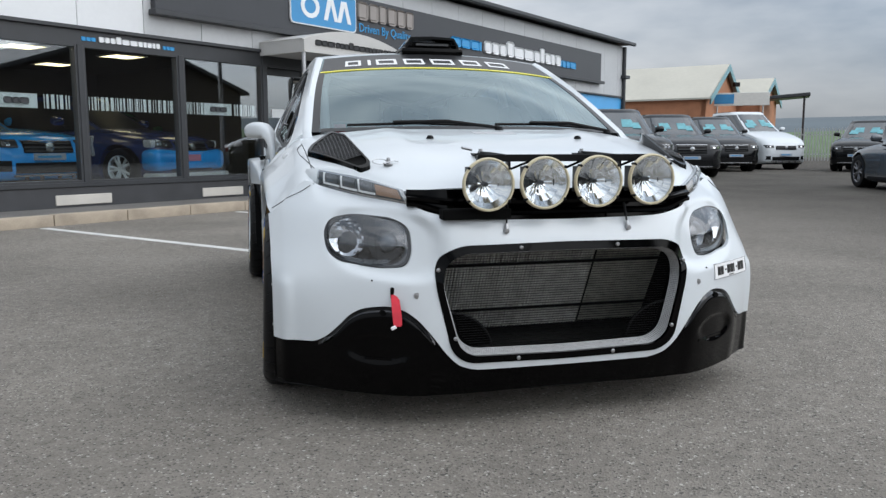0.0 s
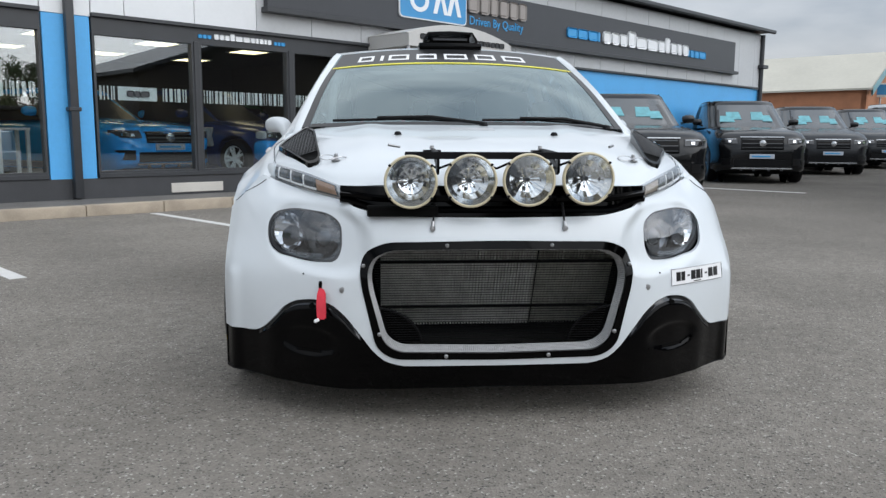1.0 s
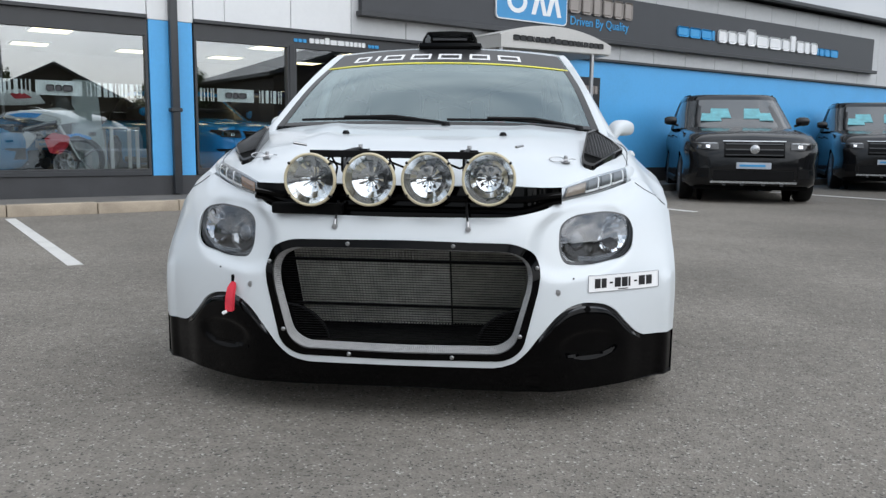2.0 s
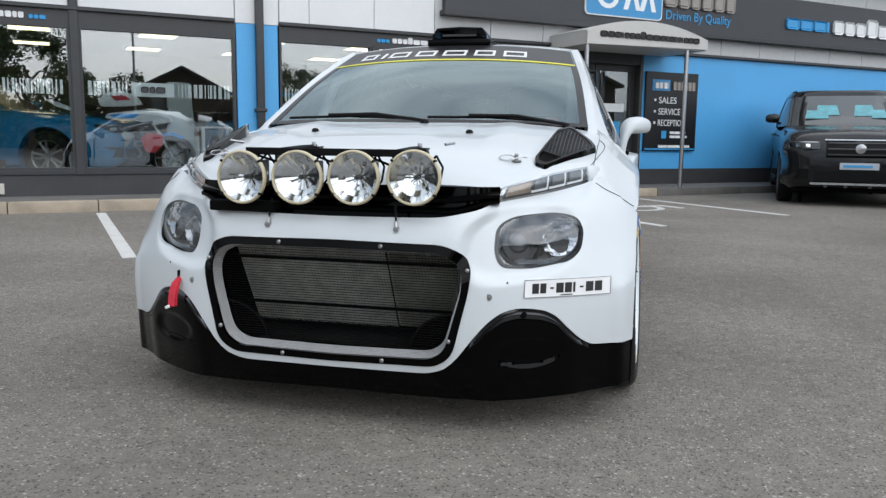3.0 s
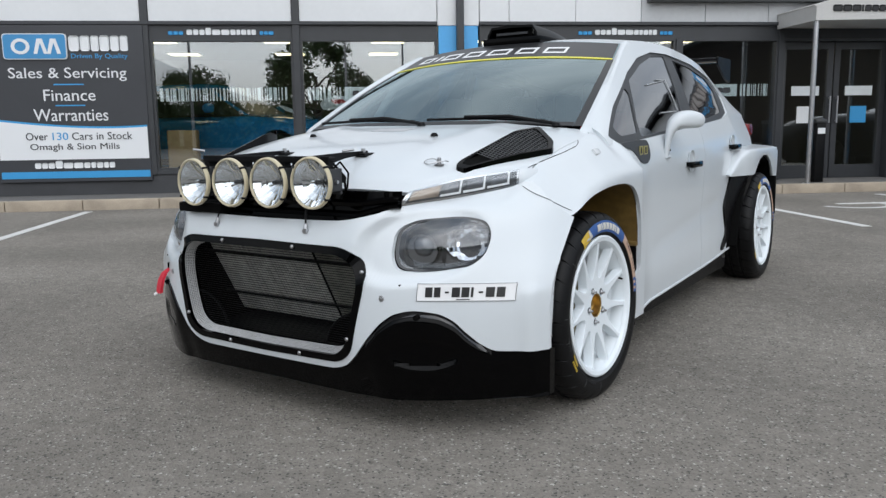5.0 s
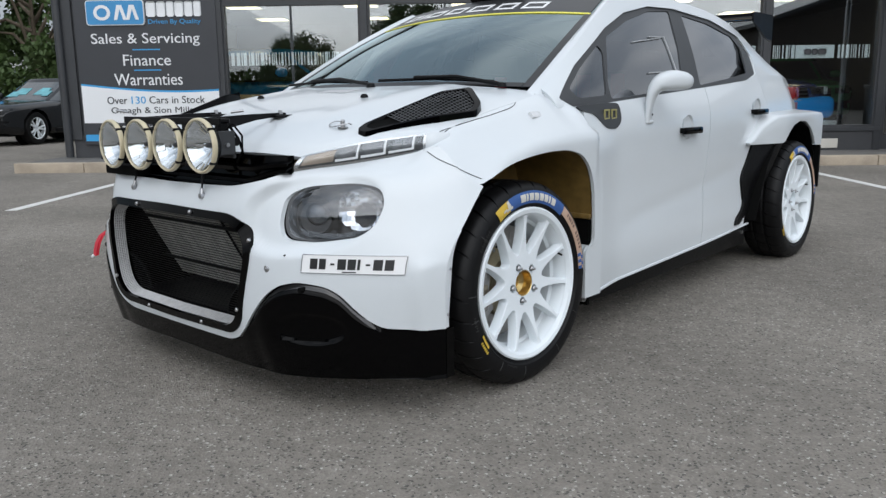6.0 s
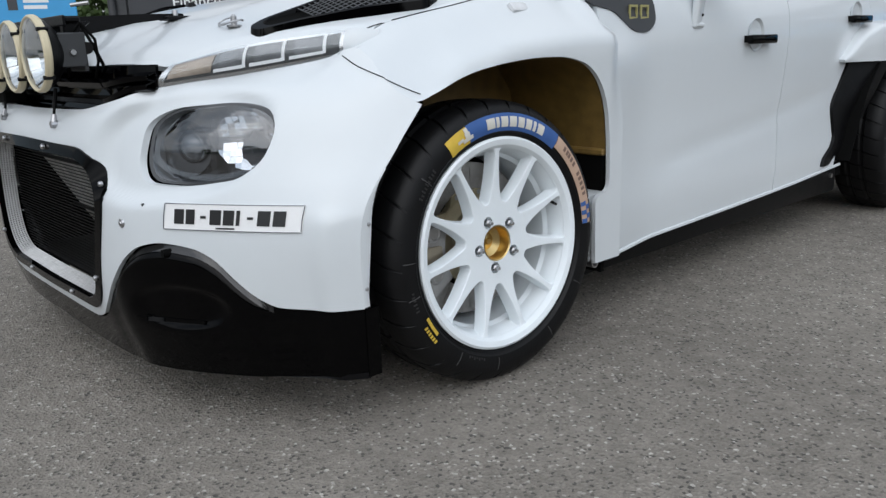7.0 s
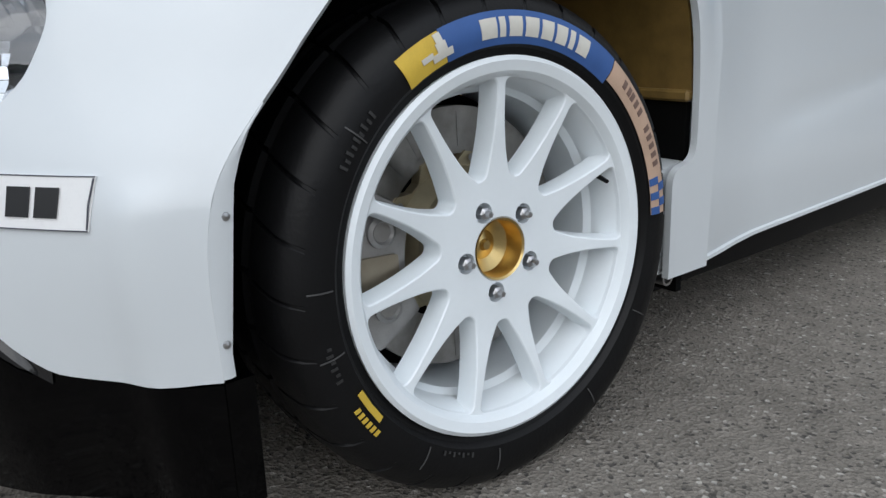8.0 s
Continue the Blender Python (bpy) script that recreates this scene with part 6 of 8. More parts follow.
# mirrors
def mirror_shell():
    """An inverted L: a flat stalk that swells into a swept-back head."""
    path = [(.806, .925, .795), (.810, .925, .83), (.814, .926, .87), (.819, .932, .905), (.829, .945, .935), (.845, .965, .951), (.866, .992, .957), (.888, 1.022, .956), (.905, 1.048, .951), (.914, 1.064, .946), (.917, 1.070, .944)]
    half = [(.029, .011), (.029, .012), (.030, .014), (.034, .020), (.040, .029), (.044, .036), (.046, .039), (.044, .037), (.037, .030), (.022, .017), (.003, .003)]
    rows = []
    for k, (p, (hu, hv)) in enumerate(zip(path, half)):
        t_ = (Vector(path[min(k + 1, len(path) - 1)]) - Vector(path[max(k - 1, 0)])).normalized()
        u_ = Vector((-.25, .97, 0))
        u_ = (u_ - t_ * u_.dot(t_)).normalized()
        w_ = float(smooth(3, 6, k))
        flat = Vector((.75, -.66, 0))
        u_ = (u_.lerp(flat if flat.dot(u_) > 0 else -flat, w_)).normalized()
        u_ = (u_ - t_ * u_.dot(t_)).normalized()
        v_ = t_.cross(u_).normalized()
        ring_ = []
        for q in range(19):
            a_ = 2 * math.pi * q / 18
            ca, sa = math.cos(a_), math.sin(a_)
            ring_.append(Vector(p) + u_ * hu * math.copysign(abs(ca) ** .7, ca) + v_ * hv * math.copysign(abs(sa) ** .7, sa))
        rows.append([tuple(r_) for r_ in ring_])
    me = sheet(np.array(rows), 0.0)
    bm = bmesh.new()
    bm.from_mesh(me)
    bmesh.ops.remove_doubles(bm, verts=bm.verts, dist=1e-4)
    bmesh.ops.recalc_face_normals(bm, faces=bm.faces)
    bmesh.ops.subdivide_edges(bm, edges=bm.edges[:], cuts=1, use_grid_fill=True, smooth=.6)
    bm.to_mesh(me)
    bm.free()
    return me


for s in (1, -1):
    f = (lambda m_: m_) if s > 0 else flipped
    mr = part("door_mirror", f(mirror_shell()), WHITE, car, "white swept-back door mirror on a flat stalk", 60)
    part("foot", f(box(.795, .822, .898, .952, .788, .805, .006)), WHITE, mr)
    part("screw_hole", f(rod((.818, .918, .825), (.8225, .918, .825), .004, .004, 8)), MATT_BLACK, mr)
    part("screw_hole", f(rod((.818, .936, .825), (.8225, .936, .825), .004, .004, 8)), MATT_BLACK, mr)

# ---- spotlights and their bar ----
for k, (x, z) in enumerate(((-.270, .764), (-.092, .767), (.083, .770), (.263, .774))):
    tilt = pose(x, -.748, z, 0, 0, (-1.5, .8, -.6, 1.2)[k])
    sp = part("spotlight", moved(lathe([(.004, .0780), (.016, .073), (.032, .058), (.050, .036), (.058, .022), (.062, .0001)], 36, "y"), tilt), SATIN_BLACK, car, "round rally spotlight with cream bezel and clear lens")
    part("bezel", moved(lathe([(-.001, .0715), (-.006, .0720), (-.0082, .0738), (-.0082, .0765), (-.005, .0793), (.004, .0800), (.008, .0775), (.002, .0722)], 48, "y"), tilt), CREAM, sp, "cream rim ring")
    part("reflector", moved(sectored(.0735, .046, 30 + k), tilt @ Matrix.Translation((0, .002, 0))), mat("faceted_chrome", (0.74, 0.75, 0.76), 0.09, 1.0, vary=0.04, scale=40), sp, "bright sectored reflector", 25)
    part("bulb_cap", moved(lathe([(.020, .0001), (.020, .005), (.024, .0072), (.046, .0075)], 16, "y"), tilt), GREY_TRIM, sp)
    dome = [(-.006 - .010 * (1 - (r / .0735) ** 2), r) for r in (.0735, .06, .045, .03, .015, .0001)]
    part("lens", moved(lathe(dome, 40, "y"), tilt), GLASS_LENS, sp)
    for a in (38, 142, 218, 322):
        part("clip", moved(moved(box(-.0035, .0035, -.012, .012, .074, .0825, .0015), pose(0, 0, 0, 0, 90 - a, 0)), tilt), SATIN_BLACK, sp)
    part("bracket", join(box(x - .012, x + .012, -.69, -.655, z - .03, .838, .003), rod((x - .03, -.67, z), (x + .03, -.67, z), .008)), SATIN_BLACK, sp)
lb = part("light_bar", join(box(-.285, .285, -.69, -.655, .836, .850, .004), box(-.285, .285, -.692, -.686, .830, .852, .002)), SATIN_BLACK, car, "black light bar carried on bonnet brackets")
for s in (1, -1):
    x = s * .185
    arm = prism(rounded([(-.69, .850), (-.69, .79), (-.66, .78), (-.62, .812), (-.50, .838), (-.38, .851), (-.38, .860), (-.50, .858)], .008, 3), x - .004, x + .004, "x")
    hole = prism(rounded([(-.665, .84), (-.665, .81), (-.62, .828), (-.60, .843)], .006, 3), x - .02, x + .02, "x")
    part("arm", cut(arm, hole), SATIN_BLACK, lb)
    part("foot", box(x - .03, x + .03, -.43, -.37, float(bonnet_z(x, -.40)) - .002, float(bonnet_z(x, -.40)) + .008, .003), SATIN_BLACK, lb)
    part("foot_bolt", rod((x, -.40, .855), (x, -.40, .868), .008, .007, 8), STEEL, lb)
    if s > 0:
        part("horn", join(rod((.300, -.655, .783), (.312, -.660, .783), .011, .013, 16), rod((.27, -.655, .778), (.300, -.655, .783), .008, .010, 12)), SATIN_BLACK, lb)
    # struts from the bar to the bumper
    a, b = Vector((s * .195, -.70, .70)), on_nose(s * .203, .622, .006)
    st = part("strut", join(rod(a, a.lerp(b, .55), .0045), rod(a.lerp(b, .5), b, .003)), SATIN_BLACK, lb)
    part("strut_end", join(rod(a.lerp(b, .72), b, .0055, .007, 10), rod(b + Vector((0, .012, 0)), b - Vector((0, .006, 0)), .009, .008, 10)), STEEL, st)
for x in (-.27, -.092, .083, .263):
    part("lamp_mount", join(box(x + .040, x + .048, -.715, -.660, .745, .815, .002), box(x - .048, x - .040, -.715, -.660, .745, .815, .002), box(x - .048, x + .048, -.668, -.660, .735, .752, .002)), GREY_TRIM, lb)
    part("mount_bolt", rod((x + .044, -.69, .775), (x + .056, -.69, .775), .007, .006, 8), STEEL, lb)
    part("wire", tube([(x + .02, -.69, .80), (x + .045, -.665, .835), (x + .06, -.645, .80), (x + .05, -.64, .755), (x + .02, -.64, .72)], .0032, 6), MATT_BLACK, lb)
part("cable", join(tube([(-.27, -.66, .83), (-.18, -.64, .80), (-.09, -.65, .835), (0, -.64, .80), (.08, -.65, .835), (.17, -.64, .80), (.26, -.65, .835), (.305, -.645, .79), (.29, -.62, .74)], .004, 6)), MATT_BLACK, lb)
part("cable_tie", rod((-.335, -.69, .872), (-.30, -.67, .866), .004), STEEL, lb)
part("cable_tie", rod((.34, -.69, .868), (.36, -.66, .872), .004), STEEL, lb)

# red tow strap on the car's right
ts = on_nose(-.545, .44)
part("tow_slot", prism(rounded([(-.5505, .420), (-.5395, .420), (-.5395, .455), (-.5505, .455)], .005, 3), ts.y - .003, ts.y + .02, "y"), MATT_BLACK, car)
P = np.array([[(-.545 + sh_ + w_, yy, zz) for w_ in (-hw_, 0, hw_)] for sh_, hw_, yy, zz in ((0, .004, ts.y + .004, .436), (0, .006, ts.y - .010, .430), (.002, .011, ts.y - .030, .418), (.002, .012, ts.y - .045, .395), (.003, .012, ts.y - .054, .368), (.004, .011, ts.y - .058, .347))])
strap = part("tow_strap", sheet(P, .004), RED_STRAP, car, "red webbing tow loop")
part("strap_stitch", sheet(P * np.array([1, 1, 1]) + np.array([.004, .006, .002]), .003), RED_STRAP, strap)
part("strap_tip", moved(box(-.012, .004, -.004, .004, -.005, .005, .002), pose(-.550, ts.y - .060, .346, 0, -25, 0)), VINYL_WHITE, strap)

# ---- wheels ----
def tyre_mesh():
    """Tyre with slanted shoulder grooves: thirty blocks round it."""
    prof = [(.862, .232), (.892, .240), (.897, .246), (.899, .252), (.906, .258), (.909, .277), (.906, .295), (.898, .308), (.889, .316), (.878, .3215), (.858, .3245), (.838, .3258), (.832, .3195), (.824, .3195), (.818, .326), (.782, .326), (.776, .3195), (.768, .3195), (.762, .3258), (.735, .323), (.715, .315), (.70, .300), (.695, .27), (.705, .24)]
    step = ((0.0, 0), (.18, 1), (.95, 1), (1.13, 0), (3.8, 0), (6.5, 0), (9.2, 0))
    blocks = 30
    vs, fs_ = [], []
    n = len(prof)
    for i in range(blocks):
        for off, deep in step:
            for k, (x, r) in enumerate(prof):
                lean = min(max((.905 - x) / .08, 0), 2.2)
                a = radians(i * 360 / blocks + off - 5.5 * lean ** .8)
                if deep and 7 <= k <= 21:
                    r -= (.0025, .005, .0065, .007)[min(k - 7, 3)]
                vs.append((x, r * math.cos(a), max(r * math.sin(a), -.3185)))
    seg = blocks * len(step)
    for i in range(seg):
        j = (i + 1) % seg
        fs_ += [(i * n + k, i * n + k + 1, j * n + k + 1, j * n + k) for k in range(n - 1)]
    return mesh_of(vs, fs_)


def wheel_rim():
    """Deep flange and barrel, and a dished plate with eleven rounded windows that leave tapering spokes."""
    flange = lathe([(.872, .2125), (.893, .2180), (.902, .2250), (.9055, .2375), (.9015, .2432), (.885, .2410), (.86, .232), (.80, .225), (.71, .228), (.70, .236), (.70, .205), (.80, .1985), (.836, .1985), (.845, .2065), (.86, .208)], 96, "x", True)
    n = 11
    half = spline([.09, .100, .125, .15, .18, .20, .217], [.0240, .0202, .0136, .0100, .0077, .0072, .0073])
    face = spline([.04, .085, .107, .16, .20, .226], [.8790, .8790, .8800, .8862, .8910, .8930])

    def window(c):
        rs = (.0975, .125, .155, .185, .2165)
        wide = [math.pi / n - math.asin(float(half(r)) / r) for r in rs]
        q = [(r, c - w) for r, w in zip(rs, wide)] + [(rs[-1], c + k * wide[-1]) for k in (-.5, 0, .5)] + [(r, c + w) for r, w in zip(rs[::-1], wide[::-1])]
        return rounded([(r * math.cos(a), r * math.sin(a)) for r, a in q], .0105, 5)

    def grown(o, d):
        t = np.roll(o, -1, 0) - np.roll(o, 1, 0)
        t /= np.linalg.norm(t, axis=1, keepdims=True)
        return o + d * np.stack([t[:, 1], -t[:, 0]], 1)

    def circle(r, k, cy=0.0, cz=0.0):
        return np.array([(cy + r * math.cos(2 * math.pi * i / k), cz + r * math.sin(2 * math.pi * i / k)) for i in range(k)])

    bm = bmesh.new()

    def loop(o, dx=None, x=None):
        return [bm.verts.new((x if x is not None else float(face(math.hypot(*q))) + (dx or 0.0), q[0], q[1])) for q in o]

    def wall(a, b):
        for i in range(len(a)):
            bm.faces.new((a[i - 1], a[i], b[i], b[i - 1]))

    wins = [window(radians(90) + (i + .5) * 2 * math.pi / n) for i in range(n)]
    bolts = [circle(.0135, 16, .05715 * math.cos(radians(q)), .05715 * math.sin(radians(q))) for q in (116.5, 44.5, -27.5, -99.5, 188.5)]
    fronts = [loop(circle(.2207, 132)), loop(circle(.043, 48))] + [loop(grown(o, .0024)) for o in wins] + [loop(o) for o in bolts]
    edges = [bm.edges.new((r[i], r[i - 1])) for r in fronts for i in range(len(r))]
    at_x = {v: v.co.x for r in fronts for v in r}
    for v in at_x:
        v.co.x = 0.0
    bmesh.ops.triangle_fill(bm, use_beauty=True, use_dissolve=False, edges=edges, normal=(1, 0, 0))
    for v, x_ in at_x.items():
        v.co.x = x_
    wall(fronts[1], loop(circle(.039, 48), x=.8755))
    deep = loop(circle(.039, 48), x=.83)
    wall(loop(circle(.039, 48), x=.8755), deep)
    for r, o in zip(fronts[2:], wins):
        mid, low_, back = loop(grown(o, .0008), -.0014), loop(o, -.0045), loop(grown(o, -.0024), -.032)
        wall(r, mid)
        wall(mid, low_)
        wall(low_, back)
    for r, o in zip(fronts[2 + n:], bolts):
        floor_ = loop(o, -.016)
        wall(r, floor_)
        bm.faces.new(floor_)
    bmesh.ops.remove_doubles(bm, verts=bm.verts, dist=1e-6)
    bmesh.ops.recalc_face_normals(bm, faces=bm.faces)
    if sum(f.normal.x * f.calc_area() for f in bm.faces) < 0:
        bmesh.ops.reverse_faces(bm, faces=bm.faces)
    me = bpy.data.meshes.new("m")
    bm.to_mesh(me)
    bm.free()
    return join(flange, me)


TY, RI = tyre_mesh(), wheel_rim()
DISC = lathe([(.766, .116), (.766, .180), (.786, .180), (.786, .116)], 64, "x", True)
SLOTS = [moved(box(.7858, .7868, -.0012, .0012, .126, .172), pose(0, 0, 0, a, 0, 0) @ Matrix.Translation((0, .01, 0))) for a in range(0, 360, 15)]
BELL = join(prism([((.103 + .017 * (1 if k % 4 < 2 else 0)) * math.cos(2 * math.pi * k / 40), (.103 + .017 * (1 if k % 4 < 2 else 0)) * math.sin(2 * math.pi * k / 40)) for k in range(40)], .772, .790, "x"), lathe([(.79, .10), (.815, .085), (.822, .06), (.822, .0001)], 36, "x"))
BOBBIN = lathe([(.788, .0001), (.795, .006), (.795, .0001)], 10, "x")


def caliper_mesh():
    """A four-piston caliper: a curved block astride the disc, with a window and ribs."""
    arc = [(r * math.cos(radians(a)), r * math.sin(radians(a))) for r, aa in ((.199, np.linspace(150, 213, 12)), (.122, np.linspace(213, 150, 12))) for a in aa]
    body = cut(prism(rounded(arc, .008, 3), .735, .838, "x"), prism(rounded([(r * math.cos(radians(a)), r * math.sin(radians(a))) for r, a in ((.21, 174), (.21, 189), (.14, 189), (.14, 174))], .006, 3), .75, .80, "x"))
    caps = [moved(lathe([(.83, .021), (.842, .020), (.845, .015), (.842, .012), (.842, .0001)], 20, "x"), Matrix.Translation((0, .160 * math.cos(radians(a)), .160 * math.sin(radians(a))))) for a in (164, 199)]
    return join(body, *caps)


CALIPER = caliper_mesh()
PAD = prism(rounded([(r * math.cos(radians(a)), r * math.sin(radians(a))) for r, a in ((.19, 175), (.19, 188), (.135, 189), (.135, 174))], .004, 3), .836, .843, "x")
NUTS = (116.5, 44.5, -27.5, -99.5, 188.5)
SHOULDER_BLUE = mat("blue_tyre_band", (0.035, 0.10, 0.30), 0.6, vary=0.15, scale=30)
SHOULDER_TAN = mat("tan_tyre_band", (0.48, 0.33, 0.24), 0.65, vary=0.12, scale=30)
TYRE_YELLOW = mat("yellow_tyre_mark", (0.62, 0.42, 0.05), 0.6, vary=0.15, scale=30)


def band(a0, a1, r0, r1, lift=.0008, x=None, n=None):
    """A patch on the tyre's outer wall between two angles (degrees) and radii."""
    prof = spline([.238, .255, .275, .293, .308], [.892, .905, .909, .905, .893])
    n = n or max(3, int(abs(a1 - a0) / 3))
    return sheet(np.array([[(float(prof(r)) + lift, r * math.cos(radians(a)), r * math.sin(radians(a))) for r in np.linspace(r0, r1, 6)] for a in np.linspace(a0, a1, n)]), 0.001, a1 < a0)


def wheel(y, steer, front, side):
    f = (lambda m_: m_) if side > 0 else flipped
    at = Matrix.Translation((0, y, .318)) @ (Matrix.Translation((side * .794, 0, 0)) @ pose(0, 0, 0, 0, -2.0 * side, steer) @ Matrix.Translation((-side * .8, 0, 0)))
    w = new("wheel")
    w.parent = car
    w.matrix_basis = at
    w["label"] = "white eleven-spoke wheel with road rally tyre"
    part("tyre", f(TY), TYRE, w, "black tyre with coloured sidewall bands", 30)
    part("rim", f(RI), RIM, w, "white eleven-spoke rim", 30)
    part("brake_disc", f(DISC), mat("worn_disc_steel", (0.30, 0.285, 0.27), 0.35, 0.9, vary=0.3, scale=40), w)
    for q in SLOTS:
        part("disc_slot", f(q), MATS["worn_disc_steel"], w)
    # added matt black annulus stands in for the shade inside the barrel
    part("barrel_shade", f(lathe([(.735, .09), (.735, .197), (.725, .197)], 40, "x")), MATT_BLACK, w)
    part("brake_bell", f(BELL), mat("pale_gold_bell", (0.42, 0.36, 0.24), 0.42, 0.6, vary=0.2, scale=30), w)
    for k in range(10):
        a = 2 * math.pi * (k * 4 + .5) / 40
        part("bobbin", f(moved(BOBBIN, Matrix.Translation((0, .112 * math.cos(a), .112 * math.sin(a))))), STEEL, w)
    cal = part("caliper", f(CALIPER), mat("caliper_grey", (0.32, 0.31, 0.30), 0.45, 0.7, vary=0.2, scale=30), w, "grey four-piston brake caliper")
    part("pad", f(PAD), mat("caliper_bronze", (0.28, 0.24, 0.18), 0.4, 0.8, vary=0.2, scale=30), cal)
    part("hub_cup", f(lathe([(.880, .041), (.878, .0385), (.85, .036), (.842, .020), (.846, .008), (.852, .006), (.852, .0001)], 32, "x")), GOLD if front else RIM, w, "gold hub centre" if front else "")
    for q in NUTS:
        nut = moved(lathe([(.862, .0085), (.882, .0085), (.885, .006), (.8855, .0045), (.893, .004), (.8935, .0001)], 6, "x"), Matrix.Translation((0, .05715 * math.cos(radians(q)), .05715 * math.sin(radians(q)))))
        part("wheel_nut", f(nut), STEEL, w)
    part("valve", f(rod((.862, .205 * math.cos(radians(20)), .205 * math.sin(radians(20))), (.90, .190 * math.cos(radians(20)), .190 * math.sin(radians(20))), .004, .003, 10)), SATIN_BLACK, w)
    b1 = part("blue_band", f(band(111, 51, .256, .2945)), SHOULDER_BLUE, w, "blue sidewall band with white bars")
    lets = []
    for a, wd in ((99.5, 5), (93.6, 1.9), (90.4, 4.2), (85, 4.4), (79.4, 4), (74.2, 3.8), (69.2, 1.8), (66, 4.4)):
        lets.append(band(a, a - wd, .2645, .2870, .0016, n=4))
    for q in lets:
        part("letter_bar", f(q), mat("sand_white", (0.62, 0.60, 0.54), 0.6, vary=0.1), b1)
    part("yellow_flag", f(band(124, 111.2, .257, .2935)), TYRE_YELLOW, w)
    part("white_shape", f(join(band(115.5, 109, .264, .272, .0022, n=4), band(113.5, 110.5, .272, .282, .0022, n=3), band(113, 111, .282, .292, .0022, n=3), band(118.5, 115, .27, .276, .0022, n=3))), mat("sand_white", (0.62, 0.60, 0.54)), w)
    b2 = part("tan_band", f(band(50.6, 1, .263, .2935)), SHOULDER_TAN, w, "tan sidewall band with fine dark bars")
    for a in (44.5, 41.8, 39.8, 37.2, 34.4, 28.6, 25.8, 23, 20.2, 17.4):
        part("letter_bar", f(band(a, a - 1.5, .274, .286, .0016, n=3)), mat("brown_ink", (0.16, 0.10, 0.08), 0.6), b2)
    for k in range(5):
        part("check_mark", f(band(12.5 - k * 2.3, 10.2 - k * 2.3, .263 + .0165 * (k % 2), .2795 + .0165 * (k % 2), .0018, n=3)), SHOULDER_BLUE, b2)
    part("yellow_patch", f(band(216, 205.5, .262, .270, .0012)), TYRE_YELLOW, w)
    for k in range(6):
        part("code_bar", f(band(218 - k * 1.7, 217 - k * 1.7, .276, .284, .0012, n=3)), TYRE_YELLOW, w)
    for a0, n_, r0, r1 in ((200, 6, .276, .284), (150, 9, .270, .280), (252, 7, .262, .268)):
        for k in range(n_):
            part("moulded_mark", f(band(a0 - k * 1.7, a0 - .7 - k * 1.7, r0, r1 - .003 * (k % 2), .0006, n=3)), mat("moulded_mark", (0.022, 0.022, 0.022), 0.6), w)
    for a in (142, 178, 194, 236, 262, 300, 330):
        part("mould_line", f(band(a, a - .35, .262, .298, .0005, n=3)), mat("mould_line", (0.06, 0.06, 0.06), 0.6), w)
    return w


for y, front in ((0.0, True), (2.557, False)):
    for side in (1, -1):
        wheel(y, -2.0 if front else 0.0, front, side)

# ---- other cars ----
CAR_GLASS = mat("dark_car_glass", (0.06, 0.066, 0.07), 0.04, vary=0.1, scale=3, spec=1.0)
SHOW_GLASS = mat("dull_dark_glass", (0.012, 0.014, 0.016), 0.35, vary=0.1, scale=3, spec=0.15)
HEADLAMP = mat("headlamp_clear", (0.06, 0.062, 0.066), 0.08, 0.3, vary=0.4, scale=14)
ALLOY = mat("grey_alloy", (0.22, 0.22, 0.23), 0.35, 0.8, vary=0.15, scale=12)
TEAL = mat("teal_windscreen_board", (0.13, 0.40, 0.45), 0.4, vary=0.4, scale=9)
PLATE_W = mat("white_plate", (0.42, 0.46, 0.52), 0.5, vary=0.1)


def car_wheel(r, parent, x, y, rim=ALLOY):
    sg = 1 if x > 0 else -1
    w = new("wheel")
    w.parent = parent
    w.matrix_basis = Matrix.Translation((x, y, r))
    f = (lambda m_: m_) if sg > 0 else flipped
    part("tyre", f(lathe([(-.10, r * .66), (-.11, r * .8), (-.10, r * .95), (-.06, r), (.06, r), (.10, r * .95), (.11, r * .8), (.10, r * .66)], 36, "x")), TYRE, w)
    sp = [lathe([(.085, r * .6), (.10, r * .66), (.10, r * .7), (-.08, r * .68)], 36, "x"), lathe([(.07, .0001), (.075, r * .16), (.06, r * .2), (.03, r * .2)], 20, "x")]
    for k in range(5):
        for d in (-.16, .16):
            a = 2 * math.pi * k / 5 + d
            sp.append(rod((.07, r * .15 * math.cos(a), r * .15 * math.sin(a)), (.085, r * .63 * math.cos(a + d * .3), r * .63 * math.sin(a + d * .3)), .022, .018, 6))
    part("rim", f(join(*sp)), rim, w)
    part("hub_back", f(lathe([(.0, .0001), (.0, r * .66)], 24, "x")), MATT_BLACK, w)
    return w


